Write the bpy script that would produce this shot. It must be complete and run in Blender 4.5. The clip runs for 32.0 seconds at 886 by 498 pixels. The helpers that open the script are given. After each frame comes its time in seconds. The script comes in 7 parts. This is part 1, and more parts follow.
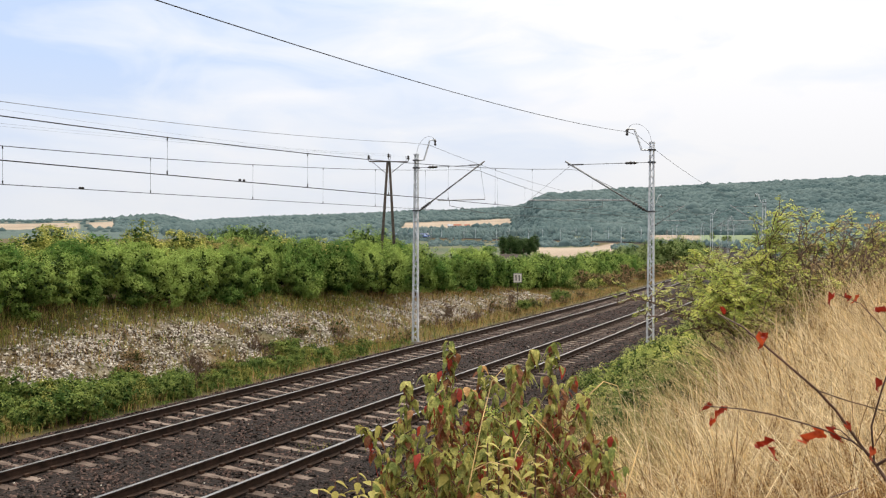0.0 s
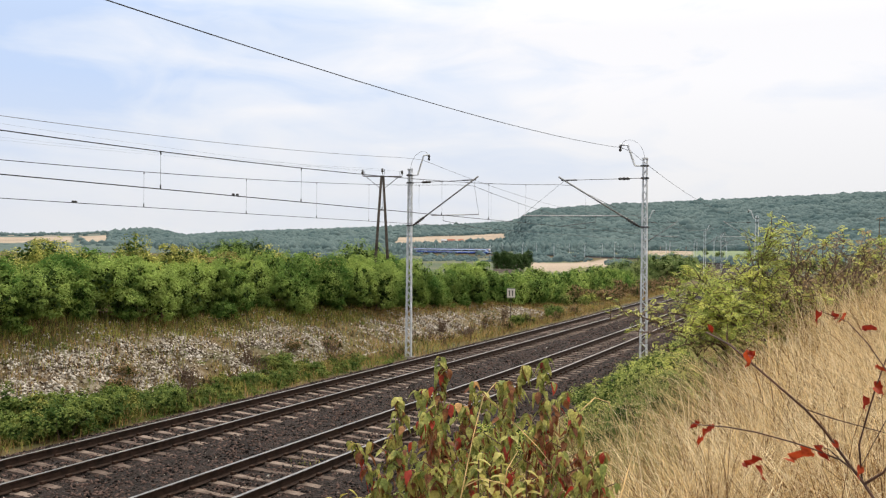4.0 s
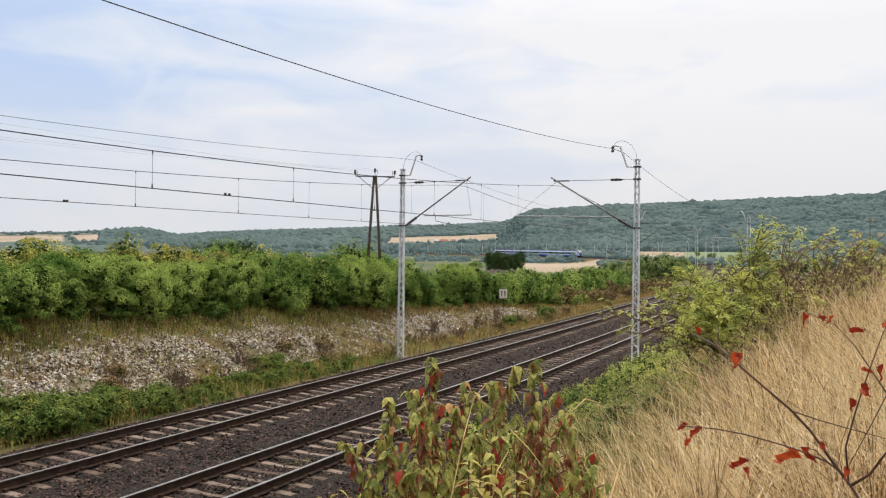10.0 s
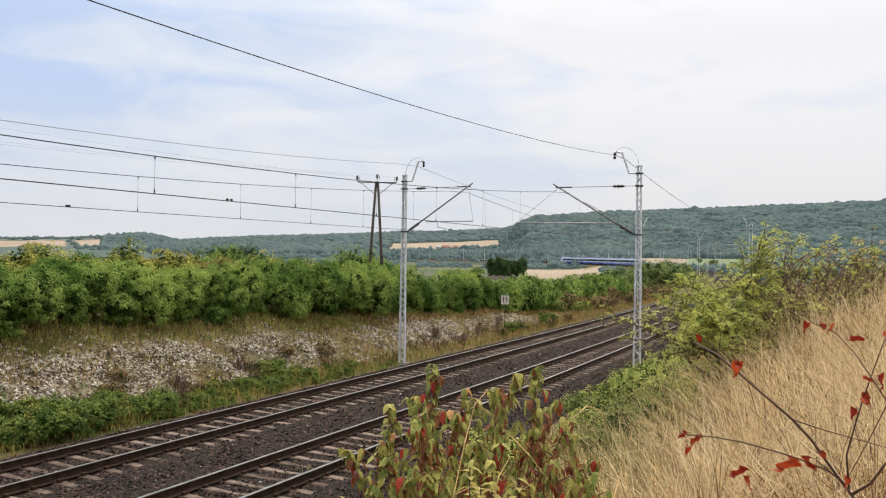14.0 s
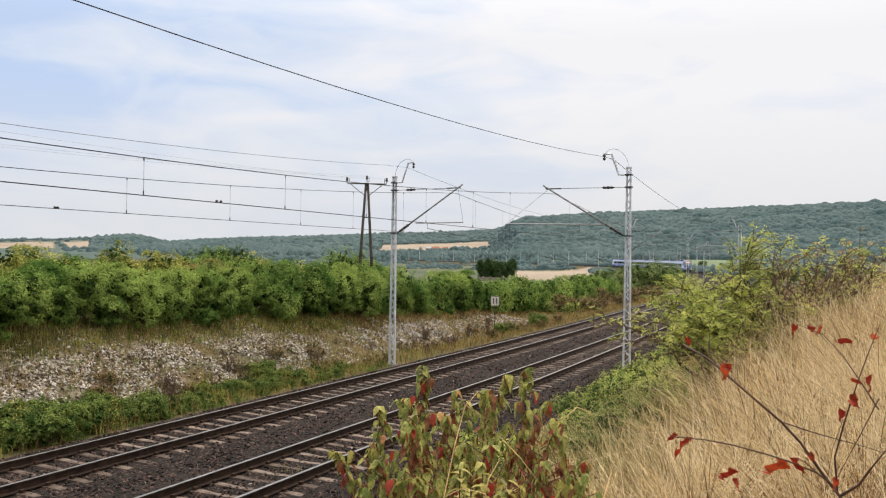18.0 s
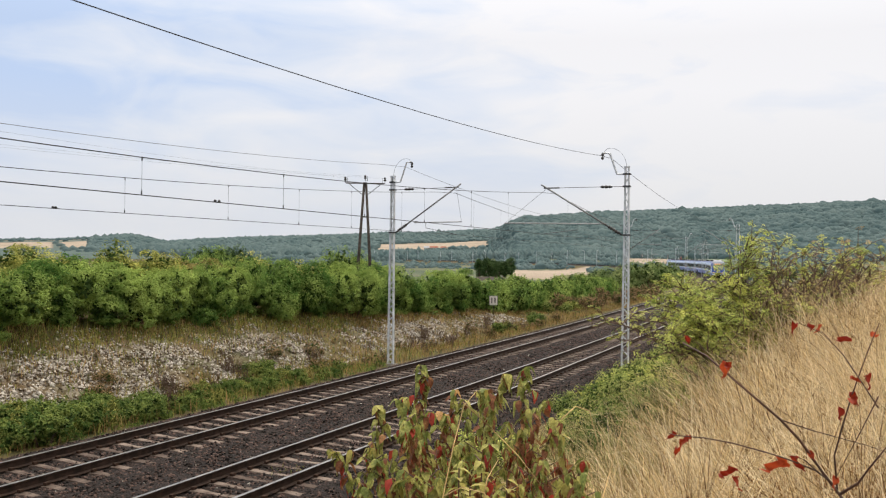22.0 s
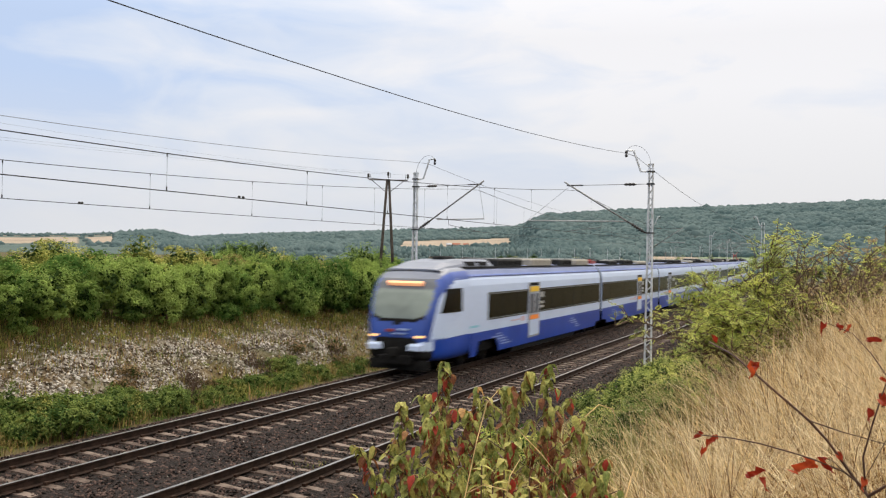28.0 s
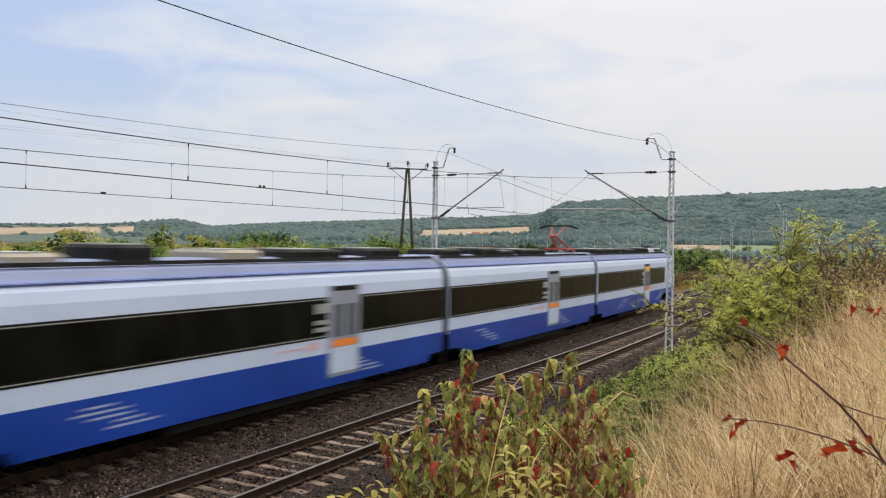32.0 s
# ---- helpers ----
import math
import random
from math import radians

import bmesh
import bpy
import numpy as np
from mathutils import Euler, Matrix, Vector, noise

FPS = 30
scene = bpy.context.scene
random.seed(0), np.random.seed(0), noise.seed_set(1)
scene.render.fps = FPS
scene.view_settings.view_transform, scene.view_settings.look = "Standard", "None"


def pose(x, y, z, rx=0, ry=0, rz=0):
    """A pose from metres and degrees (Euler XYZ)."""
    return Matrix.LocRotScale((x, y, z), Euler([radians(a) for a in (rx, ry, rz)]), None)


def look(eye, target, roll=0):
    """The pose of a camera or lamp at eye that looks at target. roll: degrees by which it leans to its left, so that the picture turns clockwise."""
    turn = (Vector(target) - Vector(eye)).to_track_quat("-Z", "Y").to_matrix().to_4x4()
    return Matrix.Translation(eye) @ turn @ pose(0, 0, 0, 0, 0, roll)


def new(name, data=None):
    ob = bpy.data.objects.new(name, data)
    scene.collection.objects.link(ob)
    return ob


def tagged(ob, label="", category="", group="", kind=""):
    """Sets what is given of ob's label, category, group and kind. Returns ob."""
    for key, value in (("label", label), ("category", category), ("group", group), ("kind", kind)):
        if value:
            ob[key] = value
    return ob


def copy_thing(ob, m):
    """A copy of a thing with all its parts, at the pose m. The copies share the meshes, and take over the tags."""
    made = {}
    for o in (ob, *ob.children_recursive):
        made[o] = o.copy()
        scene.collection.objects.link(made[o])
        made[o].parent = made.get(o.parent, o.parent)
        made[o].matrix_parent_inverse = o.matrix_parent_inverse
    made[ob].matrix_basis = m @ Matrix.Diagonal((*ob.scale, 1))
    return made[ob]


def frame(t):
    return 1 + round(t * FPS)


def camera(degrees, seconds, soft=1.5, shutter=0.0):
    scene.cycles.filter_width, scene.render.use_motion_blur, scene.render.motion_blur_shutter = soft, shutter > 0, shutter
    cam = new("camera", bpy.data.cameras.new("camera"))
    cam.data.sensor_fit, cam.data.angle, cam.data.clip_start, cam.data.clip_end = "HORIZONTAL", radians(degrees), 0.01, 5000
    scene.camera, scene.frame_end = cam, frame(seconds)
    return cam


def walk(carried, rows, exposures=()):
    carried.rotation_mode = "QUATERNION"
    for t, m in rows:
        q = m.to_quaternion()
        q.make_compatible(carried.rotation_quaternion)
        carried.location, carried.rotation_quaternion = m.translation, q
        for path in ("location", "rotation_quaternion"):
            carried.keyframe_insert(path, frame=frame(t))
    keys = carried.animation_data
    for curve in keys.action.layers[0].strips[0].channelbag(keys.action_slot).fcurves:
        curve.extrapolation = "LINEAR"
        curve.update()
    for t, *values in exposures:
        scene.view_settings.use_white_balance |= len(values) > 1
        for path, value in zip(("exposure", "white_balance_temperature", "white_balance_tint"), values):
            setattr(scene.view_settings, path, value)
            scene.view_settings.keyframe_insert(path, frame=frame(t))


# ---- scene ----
cam = camera(49.78, 32.0, soft=1.2, shutter=0.55)
PATH = [
    (0.0, pose(-0.0109, 0.0003, 4.0987, 89.134, -0.347, 0.695)),
    (0.5, pose(-0.0117, 0.0005, 4.0994, 89.212, -0.718, 0.632)),
    (1.0, pose(-0.0121, 0.0001, 4.0993, 89.320, -0.682, 0.510)),
    (1.5, pose(-0.0101, 0.0005, 4.0993, 89.372, -0.687, 0.454)),
    (2.0, pose(-0.0047, 0.0003, 4.0991, 89.463, -0.468, 0.349)),
    (2.5, pose(-0.0021, 0.0004, 4.1002, 89.581, -0.373, 0.300)),
    (3.0, pose(-0.0009, 0.0006, 4.1011, 89.695, -0.317, 0.276)),
    (3.5, pose(-0.0043, 0.0006, 4.1011, 89.822, -0.472, 0.234)),
    (5.5, pose(-0.0025, 0.0002, 4.1027, 90.557, -0.664, 0.457)),
    (6.0, pose(-0.0002, 0.0006, 4.1022, 90.389, -0.574, 0.317)),
    (6.5, pose(0.0042, -0.0003, 4.1012, 90.210, -0.440, 0.148)),
    (7.0, pose(0.0068, -0.0006, 4.1014, 90.190, -0.411, 0.036)),
    (7.5, pose(0.0046, -0.0002, 4.1014, 90.132, -0.476, 0.072)),
    (8.0, pose(-0.0005, -0.0003, 4.1009, 90.038, -0.650, 0.152)),
    (8.5, pose(-0.0022, -0.0003, 4.1021, 89.980, -0.621, 0.172)),
    (9.0, pose(-0.0000, 0.0000, 4.1023, 90.027, -0.492, -0.000)),
    (9.5, pose(0.0003, 0.0003, 4.1022, 90.047, -0.649, -0.110)),
    (10.0, pose(0.0004, 0.0004, 4.1026, 90.049, -0.721, -0.135)),
    (10.5, pose(0.0025, 0.0008, 4.1020, 90.087, -0.714, -0.118)),
    (11.0, pose(0.0028, -0.0004, 4.1015, 90.156, -0.870, -0.022)),
    (11.5, pose(0.0033, -0.0001, 4.1018, 90.272, -0.865, 0.118)),
    (12.0, pose(0.0008, 0.0001, 4.1035, 90.304, -0.888, 0.179)),
    (12.5, pose(0.0028, 0.0002, 4.1032, 90.360, -0.940, 0.128)),
    (13.0, pose(-0.0009, 0.0004, 4.1030, 90.366, -1.089, 0.036)),
    (13.5, pose(0.0009, 0.0005, 4.1045, 90.361, -0.930, 0.023)),
    (14.0, pose(0.0021, 0.0005, 4.1041, 90.411, -0.880, -0.023)),
    (14.5, pose(0.0028, 0.0004, 4.1042, 90.412, -0.881, -0.073)),
    (16.5, pose(0.0018, 0.0011, 4.1045, 90.314, -0.831, -0.424)),
    (17.0, pose(0.0034, 0.0008, 4.1060, 90.366, -0.814, -0.522)),
    (17.5, pose(0.0040, 0.0001, 4.1053, 90.466, -0.758, -0.569)),
    (18.0, pose(0.0021, -0.0005, 4.1065, 90.499, -0.818, -0.625)),
    (18.5, pose(0.0042, -0.0003, 4.1057, 90.546, -0.669, -0.651)),
    (19.0, pose(0.0060, -0.0002, 4.1053, 90.560, -0.693, -0.715)),
    (19.5, pose(0.0089, -0.0002, 4.1057, 90.544, -0.707, -0.712)),
    (20.0, pose(0.0097, -0.0003, 4.1054, 90.560, -0.695, -0.762)),
    (20.5, pose(0.0065, -0.0002, 4.1058, 90.579, -0.904, -0.784)),
    (21.0, pose(0.0042, -0.0003, 4.1054, 90.531, -0.962, -0.754)),
    (21.5, pose(0.0013, -0.0000, 4.1058, 90.492, -0.977, -0.744)),
    (22.0, pose(0.0007, 0.0003, 4.1054, 90.468, -0.750, -0.725)),
    (22.5, pose(0.0010, 0.0003, 4.1054, 90.446, -0.872, -0.739)),
    (23.0, pose(0.0052, 0.0000, 4.1053, 90.438, -0.648, -0.715)),
    (23.5, pose(0.0060, -0.0003, 4.1053, 90.428, -0.686, -0.708)),
    (24.0, pose(0.0072, -0.0001, 4.1045, 90.354, -0.709, -0.738)),
    (24.5, pose(0.0065, -0.0000, 4.1048, 90.267, -0.843, -0.833)),
    (25.0, pose(0.0053, 0.0009, 4.1046, 90.215, -0.844, -0.836)),
    (25.5, pose(0.0043, 0.0006, 4.1051, 90.172, -1.025, -0.744)),
    (27.5, pose(-0.0027, 0.0002, 4.1052, 90.230, -1.236, 0.271)),
    (28.0, pose(-0.0036, 0.0004, 4.1060, 90.264, -1.049, 0.621)),
    (28.5, pose(0.0005, -0.0001, 4.1048, 90.274, -1.006, 0.960)),
    (29.0, pose(0.0036, -0.0006, 4.1032, 90.243, -1.087, 1.095)),
    (29.5, pose(0.0076, -0.0009, 4.1042, 90.191, -0.901, 1.129)),
    (30.0, pose(0.0069, -0.0016, 4.1035, 90.089, -0.899, 1.128)),
    (30.5, pose(0.0043, -0.0018, 4.1013, 89.836, -0.879, 1.074)),
    (31.0, pose(-0.0069, -0.0027, 4.1008, 89.566, -0.936, 1.207)),
    (31.5, pose(-0.0103, -0.0032, 4.0988, 89.686, -0.859, 1.361)),
    (32.0, pose(-0.0134, -0.0031, 4.1001, 89.576, -0.879, 1.802)),
]
walk(cam, PATH, [(0, 0.16), (1, 0.17), (2, 0.13), (3, 0.13), (6, 0.02), (8, 0.0), (28, 0.0), (29, -0.08), (30, -0.12), (31, -0.13), (32, -0.11)])

# ---- world, sun, exposure ----
scene.view_settings.exposure = 0.0
SUN_EL, SUN_AZ = radians(56), radians(14)
world = bpy.data.worlds.new("sky")
scene.world = world
world.use_nodes = True
wn, wl = world.node_tree.nodes, world.node_tree.links
bg = wn["Background"]
sky = wn.new("ShaderNodeTexSky")
sky.sky_type = "NISHITA"
sky.sun_disc = False
sky.sun_elevation, sky.sun_rotation = SUN_EL, SUN_AZ
skydim = wn.new("ShaderNodeVectorMath")
skydim.operation = "SCALE"
skydim.inputs["Scale"].default_value = 0.10
wl.new(sky.outputs[0], skydim.inputs[0])
wco = wn.new("ShaderNodeTexCoord")
wmap = wn.new("ShaderNodeMapping")
wmap.inputs["Scale"].default_value = (1.0, 1.0, 3.2)
wl.new(wco.outputs["Generated"], wmap.inputs["Vector"])
cloud = wn.new("ShaderNodeTexNoise")
cloud.inputs["Scale"].default_value = 2.6
cloud.inputs["Detail"].default_value = 6
cloud.inputs["Roughness"].default_value = 0.5
cloud.inputs["Distortion"].default_value = 0.5
wl.new(wmap.outputs[0], cloud.inputs["Vector"])
# the cloud deck thickens towards the veiled sun
wdot = wn.new("ShaderNodeVectorMath")
wdot.operation = "DOT_PRODUCT"
wdot.inputs[1].default_value = (0.95, 0.1, 0.0)
wl.new(wco.outputs["Generated"], wdot.inputs[0])
wadd = wn.new("ShaderNodeMath")
wadd.operation = "MULTIPLY_ADD"
wadd.inputs[1].default_value = 0.42
wl.new(wdot.outputs["Value"], wadd.inputs[0])
wsmall = wn.new("ShaderNodeTexNoise")
wsmall.inputs["Scale"].default_value = 7.5
wsmall.inputs["Detail"].default_value = 5
wsmall.inputs["Distortion"].default_value = 0.8
wl.new(wmap.outputs[0], wsmall.inputs["Vector"])
wboth = wn.new("ShaderNodeMix")
wboth.inputs["Factor"].default_value = 0.40
wl.new(cloud.outputs["Fac"], wboth.inputs["A"])
wl.new(wsmall.outputs["Fac"], wboth.inputs["B"])
wl.new(wboth.outputs["Result"], wadd.inputs[2])
wramp = wn.new("ShaderNodeValToRGB")
wramp.color_ramp.elements[0].position = 0.36
wramp.color_ramp.elements[0].color = (0.57, 0.70, 0.945, 1)
wramp.color_ramp.elements[1].position = 0.63
wramp.color_ramp.elements[1].color = (0.97, 0.955, 0.97, 1)
mid = wramp.color_ramp.elements.new(0.47)
mid.color = (0.75, 0.82, 0.955, 1)
wl.new(wadd.outputs[0], wramp.inputs[0])
wmix = wn.new("ShaderNodeMix")
wmix.data_type = "RGBA"
wmix.inputs["Factor"].default_value = 0.94
wl.new(skydim.outputs[0], wmix.inputs["A"])
wl.new(wramp.outputs[0], wmix.inputs["B"])
# overhead the cloud deck is a warm white
wtop = wn.new("ShaderNodeMix")
wtop.data_type = "RGBA"
wtop.inputs["B"].default_value = (1.0, 0.945, 0.84, 1)
wl.new(wmix.outputs["Result"], wtop.inputs["A"])
# towards the horizon it is a dull white
whor = wn.new("ShaderNodeMix")
whor.data_type = "RGBA"
whor.inputs["B"].default_value = (0.765, 0.77, 0.79, 1)
wl.new(wtop.outputs["Result"], whor.inputs["A"])
wl.new(whor.outputs["Result"], bg.inputs["Color"])
# an overcast sky is brighter overhead than at the horizon
wsep = wn.new("ShaderNodeSeparateXYZ")
wl.new(wco.outputs["Generated"], wsep.inputs[0])
wlift = wn.new("ShaderNodeMapRange")
wlift.inputs["From Min"].default_value, wlift.inputs["From Max"].default_value = 0.22, 0.9
wlift.inputs["To Min"].default_value, wlift.inputs["To Max"].default_value = 0.965, 2.3
wl.new(wsep.outputs["Z"], wlift.inputs["Value"])
wl.new(wlift.outputs[0], bg.inputs["Strength"])
wlow = wn.new("ShaderNodeMapRange")
wlow.inputs["From Min"].default_value, wlow.inputs["From Max"].default_value = 0.03, 0.17
wlow.inputs["To Min"].default_value, wlow.inputs["To Max"].default_value = 0.75, 0.0
wl.new(wsep.outputs["Z"], wlow.inputs["Value"])
wl.new(wlow.outputs[0], whor.inputs["Factor"])
wwarm = wn.new("ShaderNodeMapRange")
wwarm.inputs["From Min"].default_value, wwarm.inputs["From Max"].default_value = 0.25, 0.6
wwarm.inputs["To Max"].default_value = 0.9
wl.new(wsep.outputs["Z"], wwarm.inputs["Value"])
wl.new(wwarm.outputs[0], wtop.inputs["Factor"])

sun = new("sun", bpy.data.lights.new("sun", "SUN"))
sun.data.energy, sun.data.angle, sun.data.color = 2.0, radians(16), (1.0, 0.91, 0.78)
sun.matrix_world = look((0, 0, 0), (-math.cos(SUN_EL) * math.sin(SUN_AZ), -math.cos(SUN_EL) * math.cos(SUN_AZ), -math.sin(SUN_EL)))

# ---- materials ----


def lin(c):
    return (*c, 1.0)


def surface(name, c1, c2, scale=8.0, rough=0.8, metal=0.0, bump=0.0, fine=60.0, vary=0.0, island=0.0, leaf=0.0, space="Object", spec=None, grain=0.2):
    """Two colours mixed by a coarse and a fine noise; vary: per object, island: per loose piece."""
    m = bpy.data.materials.new(name)
    m.use_nodes = True
    nt = m.node_tree
    nn, ll = nt.nodes, nt.links
    b = nn["Principled BSDF"]
    b.inputs["Roughness"].default_value = rough
    b.inputs["Metallic"].default_value = metal
    b.inputs["Specular IOR Level"].default_value = spec if spec is not None else (0.15 if rough > 0.7 else 0.2 if leaf else 0.45)
    co = nn.new("ShaderNodeTexCoord")
    n1 = nn.new("ShaderNodeTexNoise")
    n1.inputs["Scale"].default_value = scale
    n1.inputs["Detail"].default_value = 4
    n2 = nn.new("ShaderNodeTexNoise")
    n2.inputs["Scale"].default_value = fine
    n2.inputs["Detail"].default_value = 3
    if space == "World":
        geo = nn.new("ShaderNodeNewGeometry")
        src = geo.outputs["Position"]
    else:
        src = co.outputs["Object"]
    ll.new(src, n1.inputs["Vector"])
    ll.new(src, n2.inputs["Vector"])
    r = nn.new("ShaderNodeValToRGB")
    r.color_ramp.elements[0].position, r.color_ramp.elements[1].position = 0.35, 0.65
    r.color_ramp.elements[0].color, r.color_ramp.elements[1].color = lin(c1), lin(c2)
    fac = n1.outputs["Fac"]
    if island or vary:
        add = nn.new("ShaderNodeMath")
        add.operation = "MULTIPLY_ADD"
        add.inputs[1].default_value = island or vary
        if island:
            gi = nn.new("ShaderNodeNewGeometry")
            ll.new(gi.outputs["Random Per Island"], add.inputs[0])
        else:
            oi = nn.new("ShaderNodeObjectInfo")
            ll.new(oi.outputs["Random"], add.inputs[0])
        sub = nn.new("ShaderNodeMath")
        sub.operation = "SUBTRACT"
        sub.inputs[1].default_value = (island or vary) / 2
        ll.new(n1.outputs["Fac"], add.inputs[2])
        ll.new(add.outputs[0], sub.inputs[0])
        fac = sub.outputs[0]
    ll.new(fac, r.inputs[0])
    mr = nn.new("ShaderNodeMapRange")
    mr.inputs["From Min"].default_value, mr.inputs["From Max"].default_value = 0.3, 0.7
    mr.inputs["To Min"].default_value, mr.inputs["To Max"].default_value = 1 - 1.1 * grain, 1 + 0.9 * grain
    ll.new(n2.outputs["Fac"], mr.inputs["Value"])
    hs = nn.new("ShaderNodeHueSaturation")
    ll.new(r.outputs[0], hs.inputs["Color"])
    ll.new(mr.outputs[0], hs.inputs["Value"])
    ll.new(hs.outputs[0], b.inputs["Base Color"])
    if bump:
        bu = nn.new("ShaderNodeBump")
        bu.inputs["Strength"].default_value = 0.6
        bu.inputs["Distance"].default_value = bump
        ll.new(n2.outputs["Fac"], bu.inputs["Height"])
        ll.new(bu.outputs[0], b.inputs["Normal"])
    if leaf:
        tr = nn.new("ShaderNodeBsdfTranslucent")
        ll.new(hs.outputs[0], tr.inputs["Color"])
        mx = nn.new("ShaderNodeMixShader")
        mx.inputs[0].default_value = leaf
        ll.new(b.outputs[0], mx.inputs[1])
        ll.new(tr.outputs[0], mx.inputs[2])
        ll.new(mx.outputs[0], nn["Material Output"].inputs["Surface"])
    return m


M_RAIL_SIDE = surface("rusty_rail", (0.022, 0.014, 0.011), (0.05, 0.030, 0.022), 6, 0.75, 0.2, 0.002)
M_RAIL_TOP = surface("worn_rail_head", (0.20, 0.185, 0.175), (0.32, 0.30, 0.285), 3, 0.35, 0.9)
M_SLEEPER = surface("old_concrete", (0.085, 0.062, 0.051), (0.20, 0.155, 0.130), 5, 0.9, 0, 0.004, 40, vary=0.5)
M_CLIP = surface("rusty_clip", (0.03, 0.018, 0.013), (0.07, 0.04, 0.028), 20, 0.8, 0.3)


def gravel(name, c1, c2, scale, depth):
    """Packed broken stone: every cell a stone of its own tone, with dark gaps between."""
    m = bpy.data.materials.new(name)
    m.use_nodes = True
    nn, ll = m.node_tree.nodes, m.node_tree.links
    b = nn["Principled BSDF"]
    b.inputs["Roughness"].default_value = 0.92
    b.inputs["Specular IOR Level"].default_value = 0.2
    geo = nn.new("ShaderNodeNewGeometry")
    cell = nn.new("ShaderNodeTexVoronoi")
    cell.inputs["Scale"].default_value = scale
    edge = nn.new("ShaderNodeTexVoronoi")
    edge.feature = "DISTANCE_TO_EDGE"
    edge.inputs["Scale"].default_value = scale
    patch = nn.new("ShaderNodeTexNoise")
    patch.inputs["Scale"].default_value = 0.8
    patch.inputs["Detail"].default_value = 4
    for n in (cell, edge, patch):
        ll.new(geo.outputs["Position"], n.inputs["Vector"])
    sep = nn.new("ShaderNodeSeparateColor")
    ll.new(cell.outputs["Color"], sep.inputs[0])
    mixv = nn.new("ShaderNodeMath")
    mixv.operation = "MULTIPLY_ADD"
    mixv.inputs[1].default_value = 0.75
    ll.new(sep.outputs[0], mixv.inputs[0])
    low = nn.new("ShaderNodeMath")
    low.operation = "MULTIPLY_ADD"
    low.inputs[1].default_value, low.inputs[2].default_value = 0.7, -0.22
    ll.new(patch.outputs["Fac"], low.inputs[0])
    ll.new(low.outputs[0], mixv.inputs[2])
    r = nn.new("ShaderNodeValToRGB")
    r.color_ramp.elements[0].position, r.color_ramp.elements[1].position = 0.1, 0.95
    r.color_ramp.elements[0].color, r.color_ramp.elements[1].color = lin(c1), lin(c2)
    ll.new(mixv.outputs[0], r.inputs[0])
    gap = nn.new("ShaderNodeMapRange")
    gap.inputs["From Max"].default_value = 0.12
    gap.inputs["To Min"].default_value = 0.25
    ll.new(edge.outputs["Distance"], gap.inputs["Value"])
    hs = nn.new("ShaderNodeHueSaturation")
    ll.new(r.outputs[0], hs.inputs["Color"])
    ll.new(gap.outputs[0], hs.inputs["Value"])
    ll.new(hs.outputs[0], b.inputs["Base Color"])
    bu = nn.new("ShaderNodeBump")
    bu.inputs["Strength"].default_value, bu.inputs["Distance"].default_value = 1.0, depth
    ll.new(edge.outputs["Distance"], bu.inputs["Height"])
    ll.new(bu.outputs[0], b.inputs["Normal"])
    return m


M_BALLAST = gravel("ballast_bed", (0.0045, 0.003, 0.0025), (0.042, 0.027, 0.0225), 15, 0.07)
M_STONE = surface("ballast_stone", (0.0045, 0.003, 0.0025), (0.110, 0.072, 0.061), 3, 0.9, 0, 0, 30, island=0.9, space="World")
M_CHALK = surface("chalk_stone", (0.080, 0.056, 0.038), (0.50, 0.46, 0.405), 1.3, 0.95, 0, 0, 25, island=0.75, space="World")
M_STEEL = surface("galvanised_steel", (0.44, 0.46, 0.49), (0.64, 0.66, 0.70), 5, 0.5, 0.2, 0.001, 40)
M_DARKSTEEL = surface("weathered_steel", (0.045, 0.045, 0.05), (0.09, 0.09, 0.095), 9, 0.6, 0.5)
M_STRUT = surface("dull_galvanised_tube", (0.15, 0.15, 0.155), (0.26, 0.26, 0.265), 7, 0.6, 0.3)
M_ARM = surface("pale_galvanised_tube", (0.28, 0.285, 0.295), (0.42, 0.425, 0.435), 7, 0.55, 0.3)
M_INSUL = surface("dark_porcelain", (0.018, 0.015, 0.015), (0.035, 0.028, 0.026), 10, 0.25)
M_WIRE = surface("overhead_wire", (0.03, 0.03, 0.032), (0.06, 0.058, 0.06), 2, 0.5, 0.6)
M_GREYWIRE = surface("aluminium_wire", (0.16, 0.16, 0.17), (0.24, 0.24, 0.25), 2, 0.5, 0.6)
M_CONCRETE = surface("footing_concrete", (0.10, 0.09, 0.078), (0.18, 0.16, 0.14), 6, 0.95, 0, 0.005)
M_POLE = surface("tarred_wood", (0.045, 0.036, 0.030), (0.095, 0.078, 0.068), 5, 0.85, 0, 0.004, 60)
M_SIGNWHITE = surface("sign_paint", (0.47, 0.43, 0.38), (0.58, 0.54, 0.49), 6, 0.6)
M_SIGNINK = surface("sign_ink", (0.05, 0.045, 0.045), (0.09, 0.08, 0.08), 6, 0.6)
M_BARK = surface("bark", (0.075, 0.050, 0.038), (0.17, 0.115, 0.085), 14, 0.9, 0, 0.004)
M_TWIG = surface("reddish_twig", (0.060, 0.030, 0.022), (0.14, 0.072, 0.048), 14, 0.7)
M_HEDGE = surface("hedge_leaves", (0.060, 0.138, 0.026), (0.34, 0.435, 0.110), 0.45, 0.75, 0, 0, 3, island=0.16, leaf=0.36, space="World", spec=0.06)
